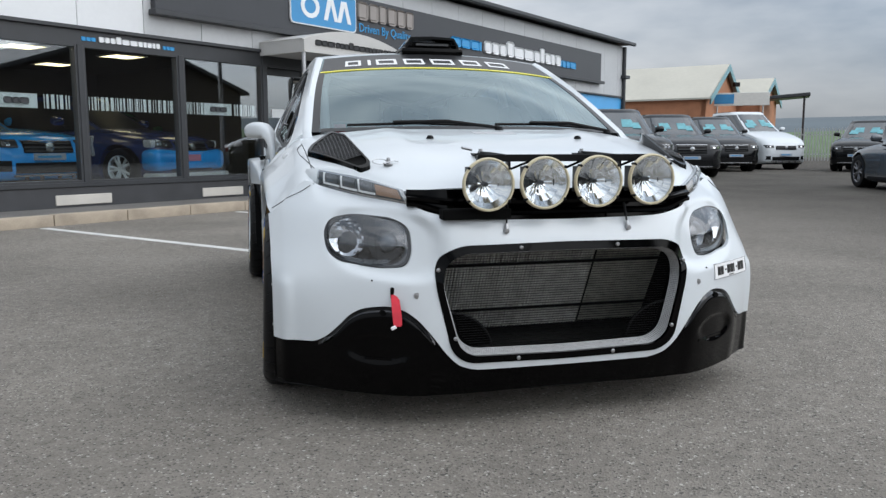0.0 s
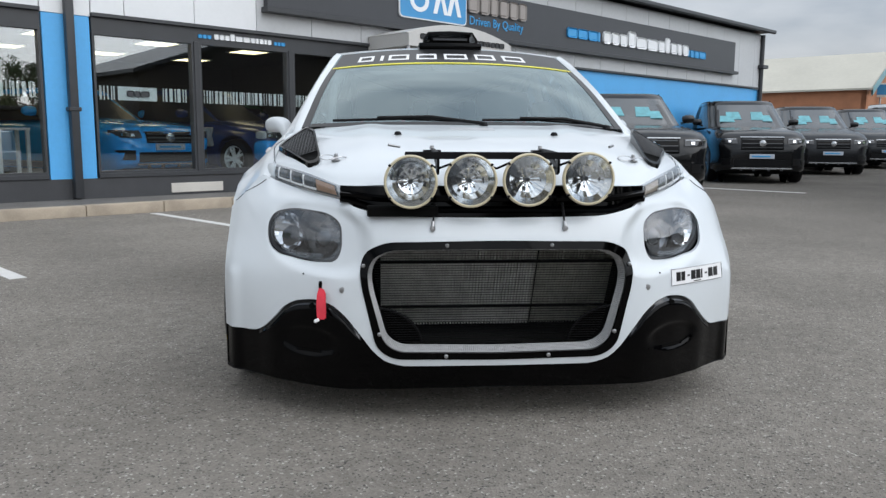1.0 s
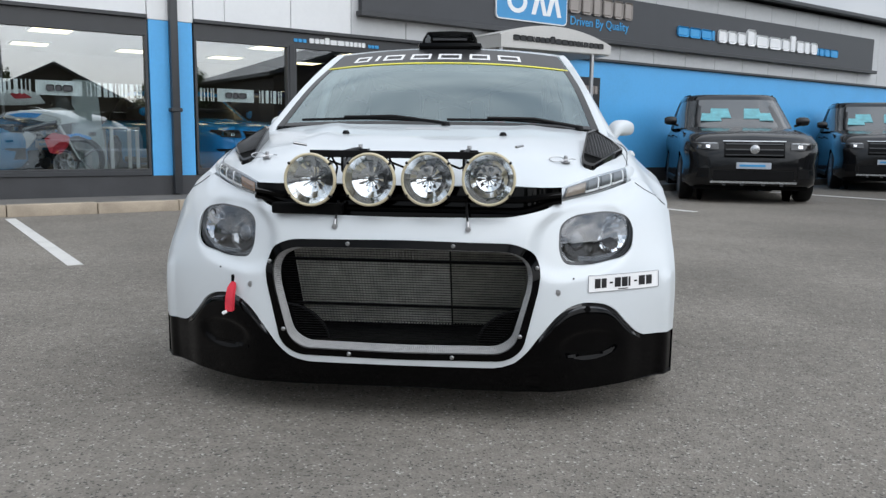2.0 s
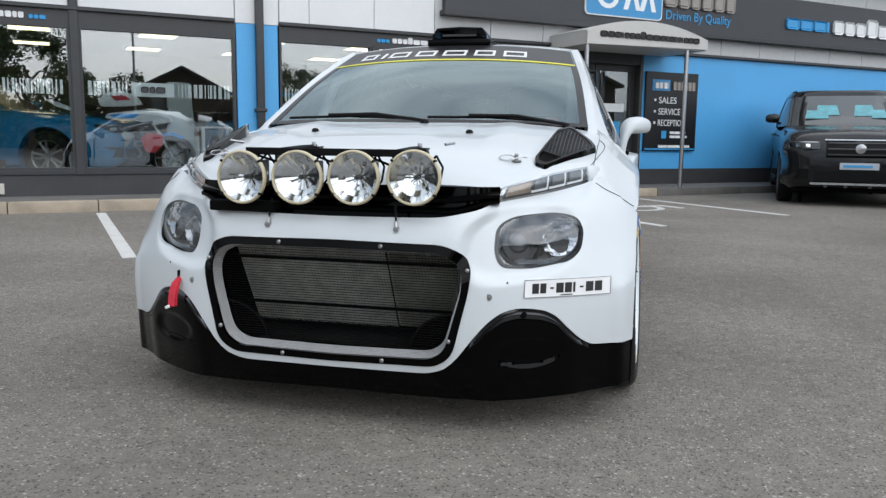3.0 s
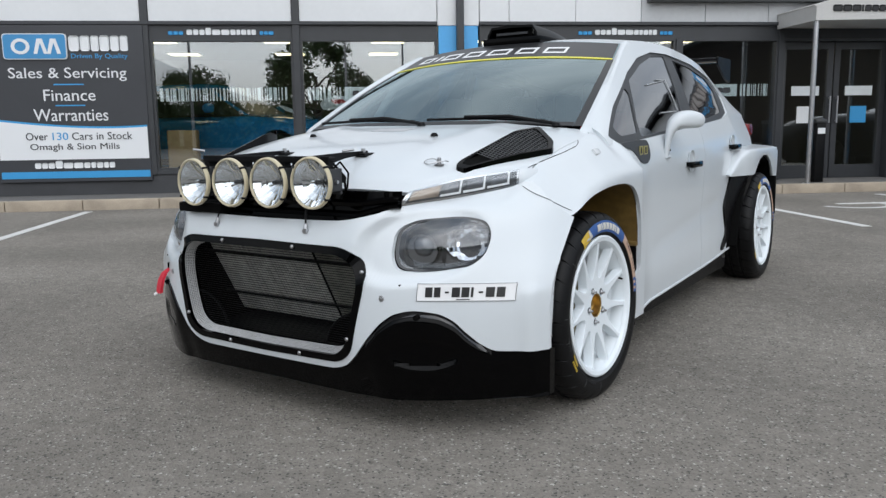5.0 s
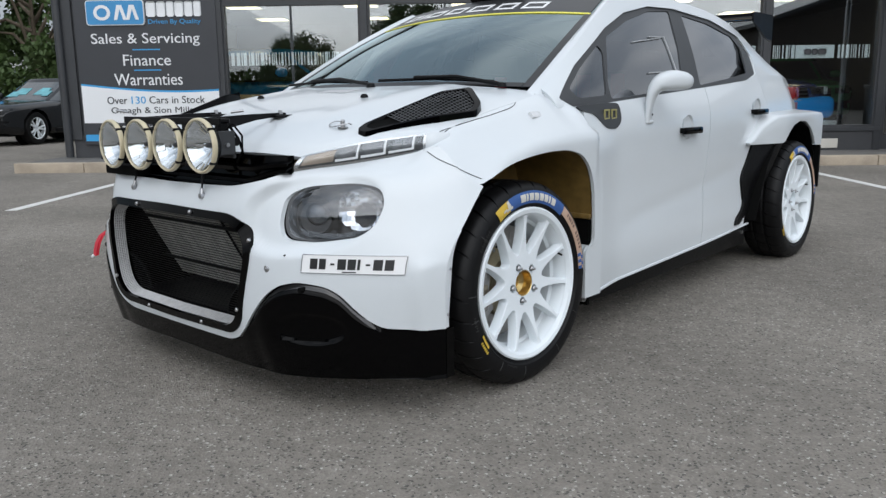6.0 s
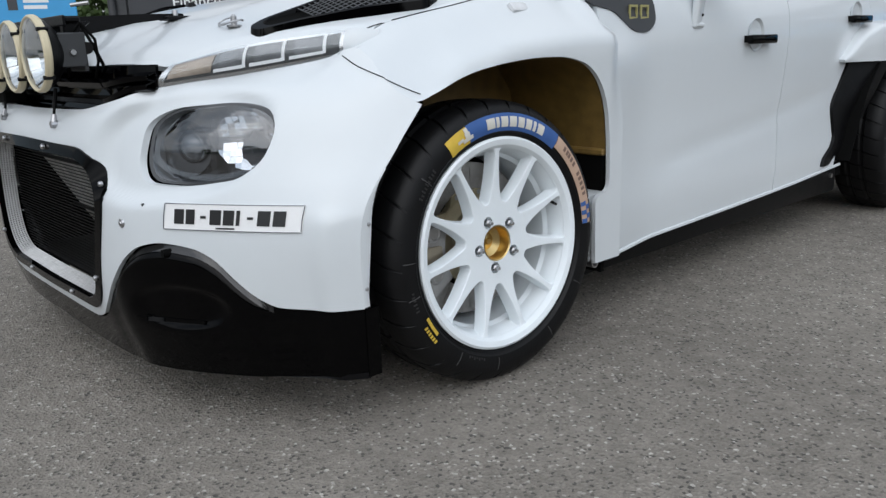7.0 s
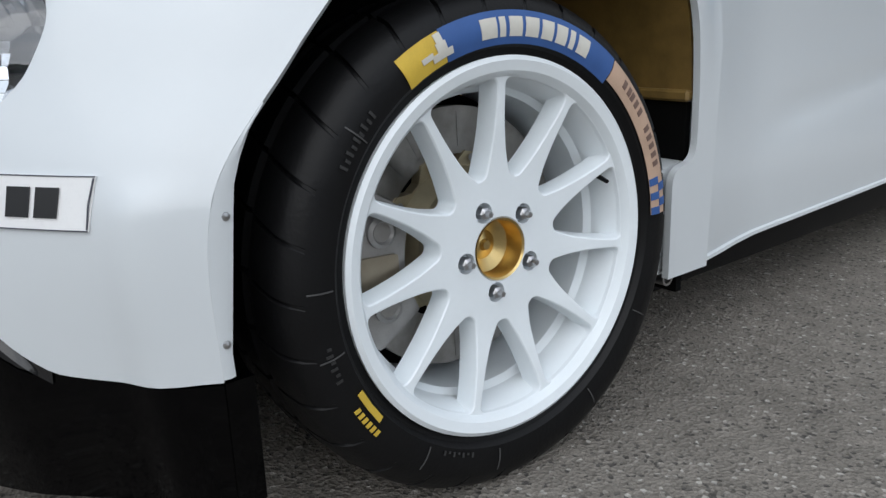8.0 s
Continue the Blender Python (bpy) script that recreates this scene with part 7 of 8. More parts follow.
def road_car(name, label, at, paint, L=4.5, W=1.88, H=1.66, hood=1.08, fo=.88, wb=2.7, rake=.55, tail=.35, board=True, rim=ALLOY, r=.35, group="", low=.22, grille_h=.16, glass=None, droop=0.0):
    """A plain road car: nose to -y, the front axle over the origin."""
    c = thing(name, label, "car", at, group)
    y0, y1 = -fo, L - fo
    hw = W / 2
    ys = np.concatenate([np.linspace(y0, y0 + .25, 7), np.linspace(y0 + .35, y1 - .3, 30), np.linspace(y1 - .22, y1, 6)])
    wf = spline([y0, y0 + .06, y0 + .2, y0 + .5, y0 + .9, y1 - .6, y1 - .15, y1], [hw * .62, hw * .78, hw * .90, hw * .975, hw, hw, hw * .93, hw * .82])
    ws = .62 * fo + .15
    zt = spline([y0, y0 + .05, y0 + .15, y0 + .4, ws + .1, 1.2, y1 - .25, y1], [hood * (.66 - droop), hood * (.765 - droop), hood * (.845 - droop), hood * (.905 - droop * .7), hood, hood * 1.01, hood * 1.04, hood * .92])
    zb = spline([y0, y0 + .1, y0 + .5, y1 - .5, y1], [low + .15, low + .05, low, low, low + .14])
    rows = []
    for y in ys:
        w, z1, z0 = float(wf(y)), float(zt(y)), float(zb(y))
        half = [(w * .90, z0), (w * .975, z0 + .06), (w * .99, z0 + .18), (w * .97, z0 + (z1 - z0) * .45), (w * 1.0, z0 + (z1 - z0) * .70), (w * .975, z0 + (z1 - z0) * .82), (w * .90, z1 - .060), (w * .78, z1 - .022), (w * .66, z1 - .006), (w * .40, z1 + .004), (0, z1 + .016)]
        rows.append([(-x, y, z) for x, z in half] + [(x, y, z) for x, z in half[-2::-1]])
    P = np.array(rows)
    n = P.shape[1]
    vs = P.reshape(-1, 3)
    m = len(ys)
    fs_ = [(i * n + k, (i + 1) * n + k, (i + 1) * n + k + 1, i * n + k + 1) for i in range(m - 1) for k in range(n - 1)]
    fs_ += [(i * n + n - 1, (i + 1) * n + n - 1, (i + 1) * n, i * n) for i in range(m - 1)]
    fs_ += [tuple(range(n)), tuple(range((m - 1) * n + n - 1, (m - 1) * n - 1, -1))]
    me = mesh_of(vs, fs_)
    bm = bmesh.new()
    bm.from_mesh(me)
    bmesh.ops.recalc_face_normals(bm, faces=bm.faces)
    bm.to_mesh(me)
    bm.free()
    arches = [rod((sx * hw * .66, yy, r), (sx * (hw + .1), yy, r), r + .055, r + .055, 28) for sx in (1, -1) for yy in (0, wb)]
    body = part("body", cut(me, *arches), paint, c, "", 40)
    for sx in (1, -1):
        for yy in (0, wb):
            part("arch_liner", rod((sx * hw * .64, yy, r), (sx * hw * .66, yy, r), r + .05, r + .05, 20), MATT_BLACK, c)
    # cabin
    by0, by1 = ws - .08, y1 - .10
    ty0, ty1 = ws + rake + .20, y1 - tail - .14
    bw, tw = hw * .955, hw * .79
    zc, zr = hood - .03, H - .07
    NA = 40

    def cab(t, a):
        """A place on the cabin's skin: t from belt to roof edge, a the angle round it from the right side."""
        f0, f1 = by0 + (ty0 - by0) * t ** .92, by1 + (ty1 - by1) * t ** 1.3
        w = bw + (tw - bw) * t ** 1.35
        ca, sa = math.cos(a), math.sin(a)
        x = w * math.copysign(abs(ca) ** .42, ca)
        y = (f0 + f1) / 2 + (f1 - f0) / 2 * math.copysign(abs(sa) ** .50, sa)
        return Vector((x, y, zc + (zr - zc) * t))

    ang = [2 * math.pi * (k + .5) / NA for k in range(NA)]
    rows_ = [[cab(t, a) for a in ang] for t in (0, .2, .4, .6, .8, 1.0)]
    ring_v = [p for r_ in rows_ for p in r_]
    fs_ = [(k * NA + a, k * NA + (a + 1) % NA, (k + 1) * NA + (a + 1) % NA, (k + 1) * NA + a) for k in range(5) for a in range(NA)]
    part("glasshouse", mesh_of(ring_v, fs_), glass or CAR_GLASS, c, "dark tinted windows", 30)
    edge = [cab(.90, a) for a in ang]
    edge = [Vector((p.x * 1.008, p.y + (.006 if p.y > wb / 2 else -.006), p.z)) for p in edge]
    top = rows_[-1]
    cy = sum(p.y for p in top) / NA
    roof_v = edge + [Vector((p.x * 1.004, p.y, p.z + .012)) for p in top]
    for k_, dz in ((.95, .038), (.86, .058), (.6, .068), (.25, .070)):
        roof_v += [Vector((p.x * k_, cy + (p.y - cy) * k_, zr + dz)) for p in top]
    roof_v.append(Vector((0, cy, zr + .071)))
    rf = [(k * NA + a, k * NA + (a + 1) % NA, (k + 1) * NA + (a + 1) % NA, (k + 1) * NA + a) for k in range(5) for a in range(NA)] + [(5 * NA + a, 5 * NA + (a + 1) % NA, len(roof_v) - 1) for a in range(NA)]
    part("roof", mesh_of(roof_v, rf), paint, c, "", 60)

    def pillar(a, da, material):
        g = [[cab(t, a + d) * 1.0 for d in np.linspace(-da, da, 5)] for t in np.linspace(0, .92, 7)]
        g = [[(p.x * 1.007, p.y + (.004 if p.y > wb / 2 else -.004), p.z) for p in r_] for r_ in g]
        part("pillar", sheet(np.array(g), .004, True), material, c)
    for sx in (1, -1):
        for deg_, da, m_ in ((-66, .07, paint), (2, .05, SATIN_BLACK), (58, .12, paint)):
            a = radians(deg_) if sx > 0 else math.pi - radians(deg_)
            pillar(a, da, m_)
        part("roof_rail", tube([Vector((p.x * .93, p.y, p.z + .045)) for p in [cab(1.0, (radians(q) if sx > 0 else math.pi - radians(q))) for q in (-30, -15, 0, 15, 30)]], .014, 6), SATIN_BLACK, c)
    # face
    def face(x0, x1, z0, z1, lift, material, nm, parent=c, label=""):
        g = []
        for x in np.linspace(x0, x1, 9):
            col = []
            for z in np.linspace(z0, z1, 5):
                for k in range(len(ys) - 1):
                    w = float(wf(ys[k + 1])) * .97
                    if abs(x) <= w and z <= float(zt(ys[k + 1])):
                        ya, yb = ys[k], ys[k + 1]
                        wa = float(wf(ya)) * .97
                        q = 0.0
                        if abs(x) > wa:
                            q = max(q, (abs(x) - wa) / max(w - wa, 1e-4))
                        if z > float(zt(ya)):
                            q = max(q, (z - float(zt(ya))) / max(float(zt(yb)) - float(zt(ya)), 1e-4))
                        col.append((x, ya + (yb - ya) * min(q, 1) - lift, z))
                        break
                else:
                    col.append((x, y0 + .3 - lift, z))
            g.append(col)
        return part(nm, sheet(np.array(g), .03), material, parent, label)
    gz = hood * (.69 - droop)
    gr = face(-hw * .42, hw * .42, gz - grille_h / 2, gz + grille_h / 2, .012, GLOSS_BLACK, "grille")
    for k in range(3):
        z = gz - grille_h / 2 + grille_h * (k + .5) / 3
        face(-hw * .40, hw * .40, z - .008, z + .008, .022, GREY_TRIM, "slat", gr)
    part("emblem", moved(lathe([(-.004, .0001), (-.004, .058), (.0, .066), (.03, .066)], 24, "y"), pose(0, y0 - .03, gz)), MATS["satin_silver"], gr)
    for sx in (1, -1):
        a, b = sorted((sx * hw * .50, sx * hw * .90))
        hl_ = face(a, b, gz - .005, gz + .10, .012, HEADLAMP, "headlight")
        face(a + .02, b - .02, gz + .084, gz + .092, .017, MATS["satin_silver"], "lamp_line", hl_)
        for q in (.32, .62):
            x_ = a + (b - a) * q
            face(x_ - .028, x_ + .028, gz + .018, gz + .062, .018, CHROME, "lamp_bowl", hl_)
        a, b = sorted((sx * hw * .62, sx * hw * .86))
        face(a, b, low + .16, low + .30, .01, SATIN_BLACK, "air_duct")
    face(-hw * .56, hw * .56, low + .13, low + .27, .012, SATIN_BLACK, "lower_intake")
    sk = face(-hw * .60, hw * .60, low + .085, low + .115, .026, MATS["satin_silver"], "skid_trim", c, "silver trim under the bumper")
    for q in (-.4, -.15, .15, .4):
        face(hw * q - .02, hw * q + .02, low + .05, low + .10, .024, GREY_TRIM, "skid_slat", sk)
    face(-hw * .44, hw * .44, gz + grille_h / 2 - .006, gz + grille_h / 2 + .008, .02, MATS["satin_silver"], "grille_trim", gr)
    pl = face(-.24, .24, low + .30, low + .39, .03, PLATE_W, "number_plate")
    pb = box(-.2, .16, y0 - .04, y0 - .034, low + .33, low + .36)
    part("sticker", pb, SIGN_CYAN, pl)
    for sx in (1, -1):
        mx = sx * (bw + .11)
        mo = part("door_mirror", moved(lathe([(-.11, .0001), (-.105, .045), (-.06, .072), (.02, .078), (.08, .066), (.10, .04), (.105, .0001)], 20, "x"), pose(mx, ws + .44, hood + .10) @ Matrix.Diagonal((1, .75, .95, 1))), paint, c)
        part("stem", rod((sx * bw * .98, ws + .45, hood + .02), (mx, ws + .44, hood + .06), .02), SATIN_BLACK, mo)
        f = (lambda m_: m_) if sx > 0 else flipped
        part("side_strip", f(box(hw * .955, hw * 1.005, .55, wb - .5, low + .02, low + .12, .015)), SATIN_BLACK, c)
        for yy in (1.25, 2.2):
            part("door_handle", f(box(hw * .985, hw * 1.03, yy, yy + .17, hood * .86, hood * .88, .006)), paint, c)
        part("tail_lamp", f(box(hw * .5, hw * .9, y1 - .1, y1 - .01, hood * .8, hood * .93, .02)), mat("red_lens", (0.35, 0.01, 0.012)), c)
    if board:
        for x0, x1, t0, t1 in ((-hw * .60, -.26, .22, .46), (-.44, -.10, .32, .62), (.10, .40, .30, .62), (.34, hw * .56, .24, .48)):
            f0 = lambda t: by0 + (ty0 - by0) * t ** .92
            p = [(x + dx, f0(t) - .006, zc + (zr - zc) * t + .006) for t in (t0, t1) for x, dx in ((x0, .04 * (t == t1)), (x1, -.02 * (t == t1)))]
            part("price_board", mesh_of([*p, *[(x, y + .006, z - .006) for x, y, z in p]], [(0, 1, 3, 2), (6, 7, 5, 4), (0, 2, 6, 4), (1, 5, 7, 3), (2, 3, 7, 6), (0, 4, 5, 1)]), TEAL, c, "teal price board at the windscreen")
    part("underside", box(-hw * .8, hw * .8, y0 + .2, y1 - .2, low - .02, low + .04), MATT_BLACK, c)
    for sx in (1, -1):
        for yy in (0, wb):
            car_wheel(r, c, sx * (hw - .13), yy, rim)
    return c


BLACK_PAINT = mat("black_car_paint", (0.005, 0.0055, 0.0065), 0.16, vary=0.15, scale=3, coat=0.25, spec=0.35)
CHARCOAL = mat("charcoal_car_paint", (0.016, 0.017, 0.019), 0.25, 0.3, vary=0.12, scale=3, coat=0.25, spec=0.3)
GREY_PAINT = mat("slate_grey_car_paint", (0.10, 0.112, 0.125), 0.25, 0.3, vary=0.1, scale=3, coat=0.5)
row = "cars parked by the showroom"
road_car("parked_suv", "black family SUV parked nose out by the blue wall", pose(3.95, 9.75, 0, 0, 0, -7), BLACK_PAINT, 4.6, 2.0, 1.75, 1.16, rake=.78, group=row, grille_h=.24)
road_car("parked_suv", "black sporty SUV with twin grille, parked nose out", pose(7.68, 13.41, 0, 0, 0, -15), BLACK_PAINT, 4.8, 1.96, 1.82, 1.20, rake=.8, r=.37, group=row, grille_h=.26)
road_car("parked_suv", "charcoal SUV with black grille, parked nose out", pose(11.6, 17.4, 0, 0, 0, -16), CHARCOAL, 4.7, 1.94, 1.88, 1.24, rake=.85, droop=.04, group=row, grille_h=.24)
road_car("parked_suv", "black crossover parked nose out in the row", pose(16.1, 21.8, 0, 0, 0, -15), BLACK_PAINT, 4.6, 1.9, 2.0, 1.34, rake=.85, droop=.08, group=row, grille_h=.22)
road_car("parked_van", "white people carrier parked at the end of the row", pose(19.3, 23.5, 0, 0, 0, -6), WHITE, 4.9, 1.98, 2.3, 1.48, rake=.95, tail=.15, droop=.13, group=row)
road_car("parked_suv", "dark SUV parked across the yard", pose(20.35, 20.2, 0, 0, 0, -52), BLACK_PAINT, 4.5, 1.86, 1.84, 1.22, rake=.8, droop=.06)
road_car("parked_coupe", "slate grey low sports car seen side on", pose(12.78, 10.82, 0, 0, 0, -200), GREY_PAINT, 4.5, 1.85, 1.36, .94, fo=.66, rake=.75, tail=.9, board=False, low=.16, grille_h=.1)
road_car("parked_saloon", "black saloon with bright grille parked beyond the corner", pose(-16.2, 4.6, 0, 0, 0, 30), BLACK_PAINT, 4.6, 1.8, 1.45, .95, rake=.65, tail=.7, rim=RIM)

# ---- showroom cars and motorcycle ----
RALLY_BLUE = mat("rally_blue_paint", (0.02, 0.34, 0.88), 0.22, vary=0.08, scale=3, coat=0.5)
HEADLAMP_PALE = mat("pale_lamp", (0.6, 0.62, 0.62), 0.25, vary=0.3, scale=20)
NAVY = mat("navy_car_paint", (0.02, 0.035, 0.12), 0.25, vary=0.1, scale=3, coat=0.5)


def inside(u, v, turn):
    return BM @ pose(u, v, .25, 0, 0, turn)


show = "cars on show indoors"
a = road_car("show_car", "bright blue rally saloon displayed behind the glass", inside(2.86, 1.62, 10), RALLY_BLUE, 4.4, 1.8, 1.42, .92, rake=.6, tail=.5, board=False, r=.32, low=.16, group=show, glass=SHOW_GLASS)
a = road_car("show_car", "navy and white rally hatchback displayed behind the glass", inside(4.93, 1.12, 16), NAVY, 4.0, 1.75, 1.45, .92, fo=.66, rake=.55, tail=.3, board=False, r=.31, rim=RIM, low=.16, group=show, glass=SHOW_GLASS)
for sx in (1, -1):
    part("flank_panel", box(min(sx * .72, sx * .885), max(sx * .72, sx * .885), .42, 2.2, .50, .80, .02), mat("pale_silver_vinyl", (0.42, 0.43, 0.44), 0.4, vary=0.15, scale=5), a, "pale silver door panel")
    part("lamp", box(min(sx * .44, sx * .80), max(sx * .44, sx * .80), -.56, -.40, .62, .74, .04, 3), HEADLAMP_PALE, a, "pale headlamp")
part("blue_nose", box(-.84, .84, -.70, -.36, .28, .60, .12, 4), RALLY_BLUE, a, "bright blue bumper")
part("bumper_sticker", box(-.16, .16, -.708, -.702, .42, .52), mat("pink_vinyl", (0.55, 0.22, 0.30), 0.5, vary=0.2, scale=14), a)
part("white_spoiler", box(-.82, .82, -.76, -.40, .17, .25, .03, 2), WHITE, a, "white front spoiler")
a = road_car("show_car", "blue rally hatchback with dark roof displayed indoors", inside(-.82, 1.45, 62), mat("mid_blue_paint", (0.015, 0.17, 0.36), 0.22, vary=0.08, scale=3, coat=0.5), 4.1, 1.8, 1.46, .95, rake=.55, tail=.3, board=False, r=.33, low=.16, group=show, glass=SHOW_GLASS)
part("roof_wing", box(-.6, .6, 2.9, 3.2, 1.48, 1.51, .01), SATIN_BLACK, a)
road_car("show_car", "dark green classic saloon displayed indoors", inside(7.0, 4.6, -10), mat("bottle_green_paint", (0.05, 0.16, 0.09), 0.25, vary=0.1, coat=0.5), 4.2, 1.7, 1.4, .92, board=False, r=.31, low=.2, group=show, glass=SHOW_GLASS)

bike = thing("motorcycle", "sport motorcycle in white, red and blue on a stand", "motorcycle", inside(.33, .62, 80))
for y in (0, 1.42):
    w = new("wheel")
    w.parent = bike
    w.matrix_basis = Matrix.Translation((0, y, .31))
    part("tyre", lathe([(-.05, .24), (-.065, .27), (-.04, .305), (0, .315), (.04, .305), (.065, .27), (.05, .24)], 32, "x"), TYRE, w)
    part("rim", join(lathe([(-.045, .235), (-.05, .25), (.05, .25), (.045, .235)], 32, "x", True), *[rod((0, 0, 0), (0, .24 * math.cos(a), .24 * math.sin(a)), .014) for a in np.linspace(0, 5.03, 5)]), ALLOY, w)
    part("brake_disc", lathe([(.06, .10), (.06, .155), (.066, .155), (.066, .10)], 28, "x", True), STEEL, w)
part("fork", join(*[rod((s * .1, 0, .31), (s * .1, .28, .86), .024) for s in (1, -1)]), STEEL, bike)
RED_FAIRING = mat("red_fairing", (0.5, 0.03, 0.05), 0.3, vary=0.08)
part("front_fairing", prism(rounded([(-.02, .80), (.02, .93), (.20, .98), (.52, .94), (.80, .90), (.84, .84), (.50, .82), (.22, .76)], .02, 3), -.15, .15, "x"), WHITE, bike)
part("side_fairing", prism(rounded([(.10, .62), (.30, .66), (.40, .58), (.34, .40), (.22, .38), (.12, .50)], .02, 3), -.16, .16, "x"), RED_FAIRING, bike)
part("lower_fairing", prism(rounded([(.34, .34), (.62, .30), (.92, .22), (.90, .15), (.50, .14), (.34, .22)], .02, 3), -.13, .13, "x"), SATIN_BLACK, bike)
part("fuel_tank", prism(rounded([(.36, 1.03), (.44, 1.15), (.62, 1.20), (.80, 1.18), (.92, 1.08), (.88, .99), (.60, 1.0)], .03, 4), -.12, .12, "x"), WHITE, bike)
part("tank_badge", join(*[prism(rounded([(.50, 1.09), (.60, 1.15), (.76, 1.14), (.70, 1.07)], .012, 3), min(s * .1205, s * .124), max(s * .1205, s * .124), "x") for s in (1, -1)]), RED_FAIRING, bike)
part("tank_flash", join(*[prism(rounded([(.40, .90), (.62, .905), (.80, .88), (.70, .845), (.48, .84)], .01, 3), min(s * .1505, s * .154), max(s * .1505, s * .154), "x") for s in (1, -1)]), RALLY_BLUE, bike)
part("frame_tube", join(*[tube([(s * .13, .24, .80), (s * .16, .60, .70), (s * .13, 1.0, .46)], .028, 8) for s in (1, -1)]), ALLOY, bike)
part("seat", prism(rounded([(.88, .98), (.98, .92), (1.22, .96), (1.50, 1.08), (1.54, 1.12), (1.26, 1.06)], .03, 3), -.11, .11, "x"), SATIN_BLACK, bike)
part("tail", prism(rounded([(1.05, .86), (1.45, .99), (1.56, 1.08), (1.25, .99)], .03, 3), -.10, .10, "x"), WHITE, bike)
part("engine", join(prism(rounded([(.48, .62), (.62, .68), (.70, .50), (.60, .44)], .03, 3), -.17, .17, "x"), prism(rounded([(.62, .46), (.92, .50), (1.0, .40), (.90, .28), (.66, .28)], .05, 4), -.15, .15, "x")), STEEL, bike)
part("clutch_cover", join(*[moved(lathe([(.0, .095), (.03, .09), (.04, .07), (.04, .0001)], 24, "x"), pose(.15, .86, .41)), moved(lathe([(.0, .065), (.03, .06), (.035, .04), (.035, .0001)], 24, "x"), pose(.17, .66, .52))]), ALLOY, bike)
part("swing_arm", join(*[rod((s * .11, .95, .42), (s * .11, 1.42, .31), .03) for s in (1, -1)]), ALLOY, bike)
part("exhaust", join(tube([(.14, .52, .56), (.16, .42, .36), (.16, .62, .24), (.16, .95, .28)], .022, 8), rod((.17, .95, .30), (.19, 1.40, .52), .04, .05)), STEEL, bike)
part("front_mudguard", prism(rounded([(-.16, .60), (0, .66), (.16, .63), (.20, .56), (.02, .63), (-.14, .57)], .01, 2), -.07, .07, "x"), RALLY_BLUE, bike)
part("screen", prism([(.02, .95), (.20, 1.24), (.26, 1.20), (.24, .98)], -.13, .13, "x"), CAR_GLASS, bike)
part("handlebar", rod((-.33, .30, 1.02), (.33, .30, 1.02), .014), SATIN_BLACK, bike)
part("stand", join(rod((-.2, 1.42, 0), (-.1, 1.42, .3), .018), rod((.2, 1.42, 0), (.1, 1.42, .3), .018), rod((-.2, 1.42, .01), (.2, 1.42, .01), .018)), STEEL, bike)

desk = thing("display_stand", "tall glass and steel brochure stand", "stand", inside(0.5, .75, 8))
part("panel", prism(rounded([(-.26, 0), (.22, 0), (.10, 1.35), (-.20, 1.35)], .02, 3), -.02, .02, "y"), mat("frosted_acrylic", (0.42, 0.47, 0.48), 0.3, vary=0.08), desk)
part("foot", box(-.3, .3, -.18, .18, 0, .02, .005), STEEL, desk)
tb = thing("side_table", "white side table in the showroom window", "table", inside(.92, .9, 4))
part("tabletop", box(-.2, .2, -.2, .2, .72, .75, .006), SIGN_WHITE, tb)
for x in (-.17, .17):
    for y in (-.17, .17):
        part("leg", box(x - .02, x + .02, y - .02, y + .02, 0, .72), SIGN_WHITE, tb)
cb = thing("cardboard_box", "tall brown cardboard box by the window", "box", inside(-2.55, .55, 5))
part("carton", box(-.2, .2, -.2, .2, 0, .72, .01), mat("cardboard", (0.36, 0.24, 0.12), 0.8, vary=0.15, scale=5), cb)
part("tape", box(-.03, .03, -.203, .203, .5, .722), mat("tape", (0.42, 0.32, 0.2), 0.4), cb)

# ---- beyond the yard ----
BRICK = mat("orange_brick", (0.36, 0.16, 0.085), 0.8, vary=0.25, scale=1.5, fine=0.15)
ROOF_PALE = mat("weathered_sheet_roof", (0.52, 0.50, 0.43), 0.7, vary=0.15, scale=.25)
BARGE = mat("teal_bargeboard", (0.17, 0.33, 0.37), 0.5, vary=0.08)


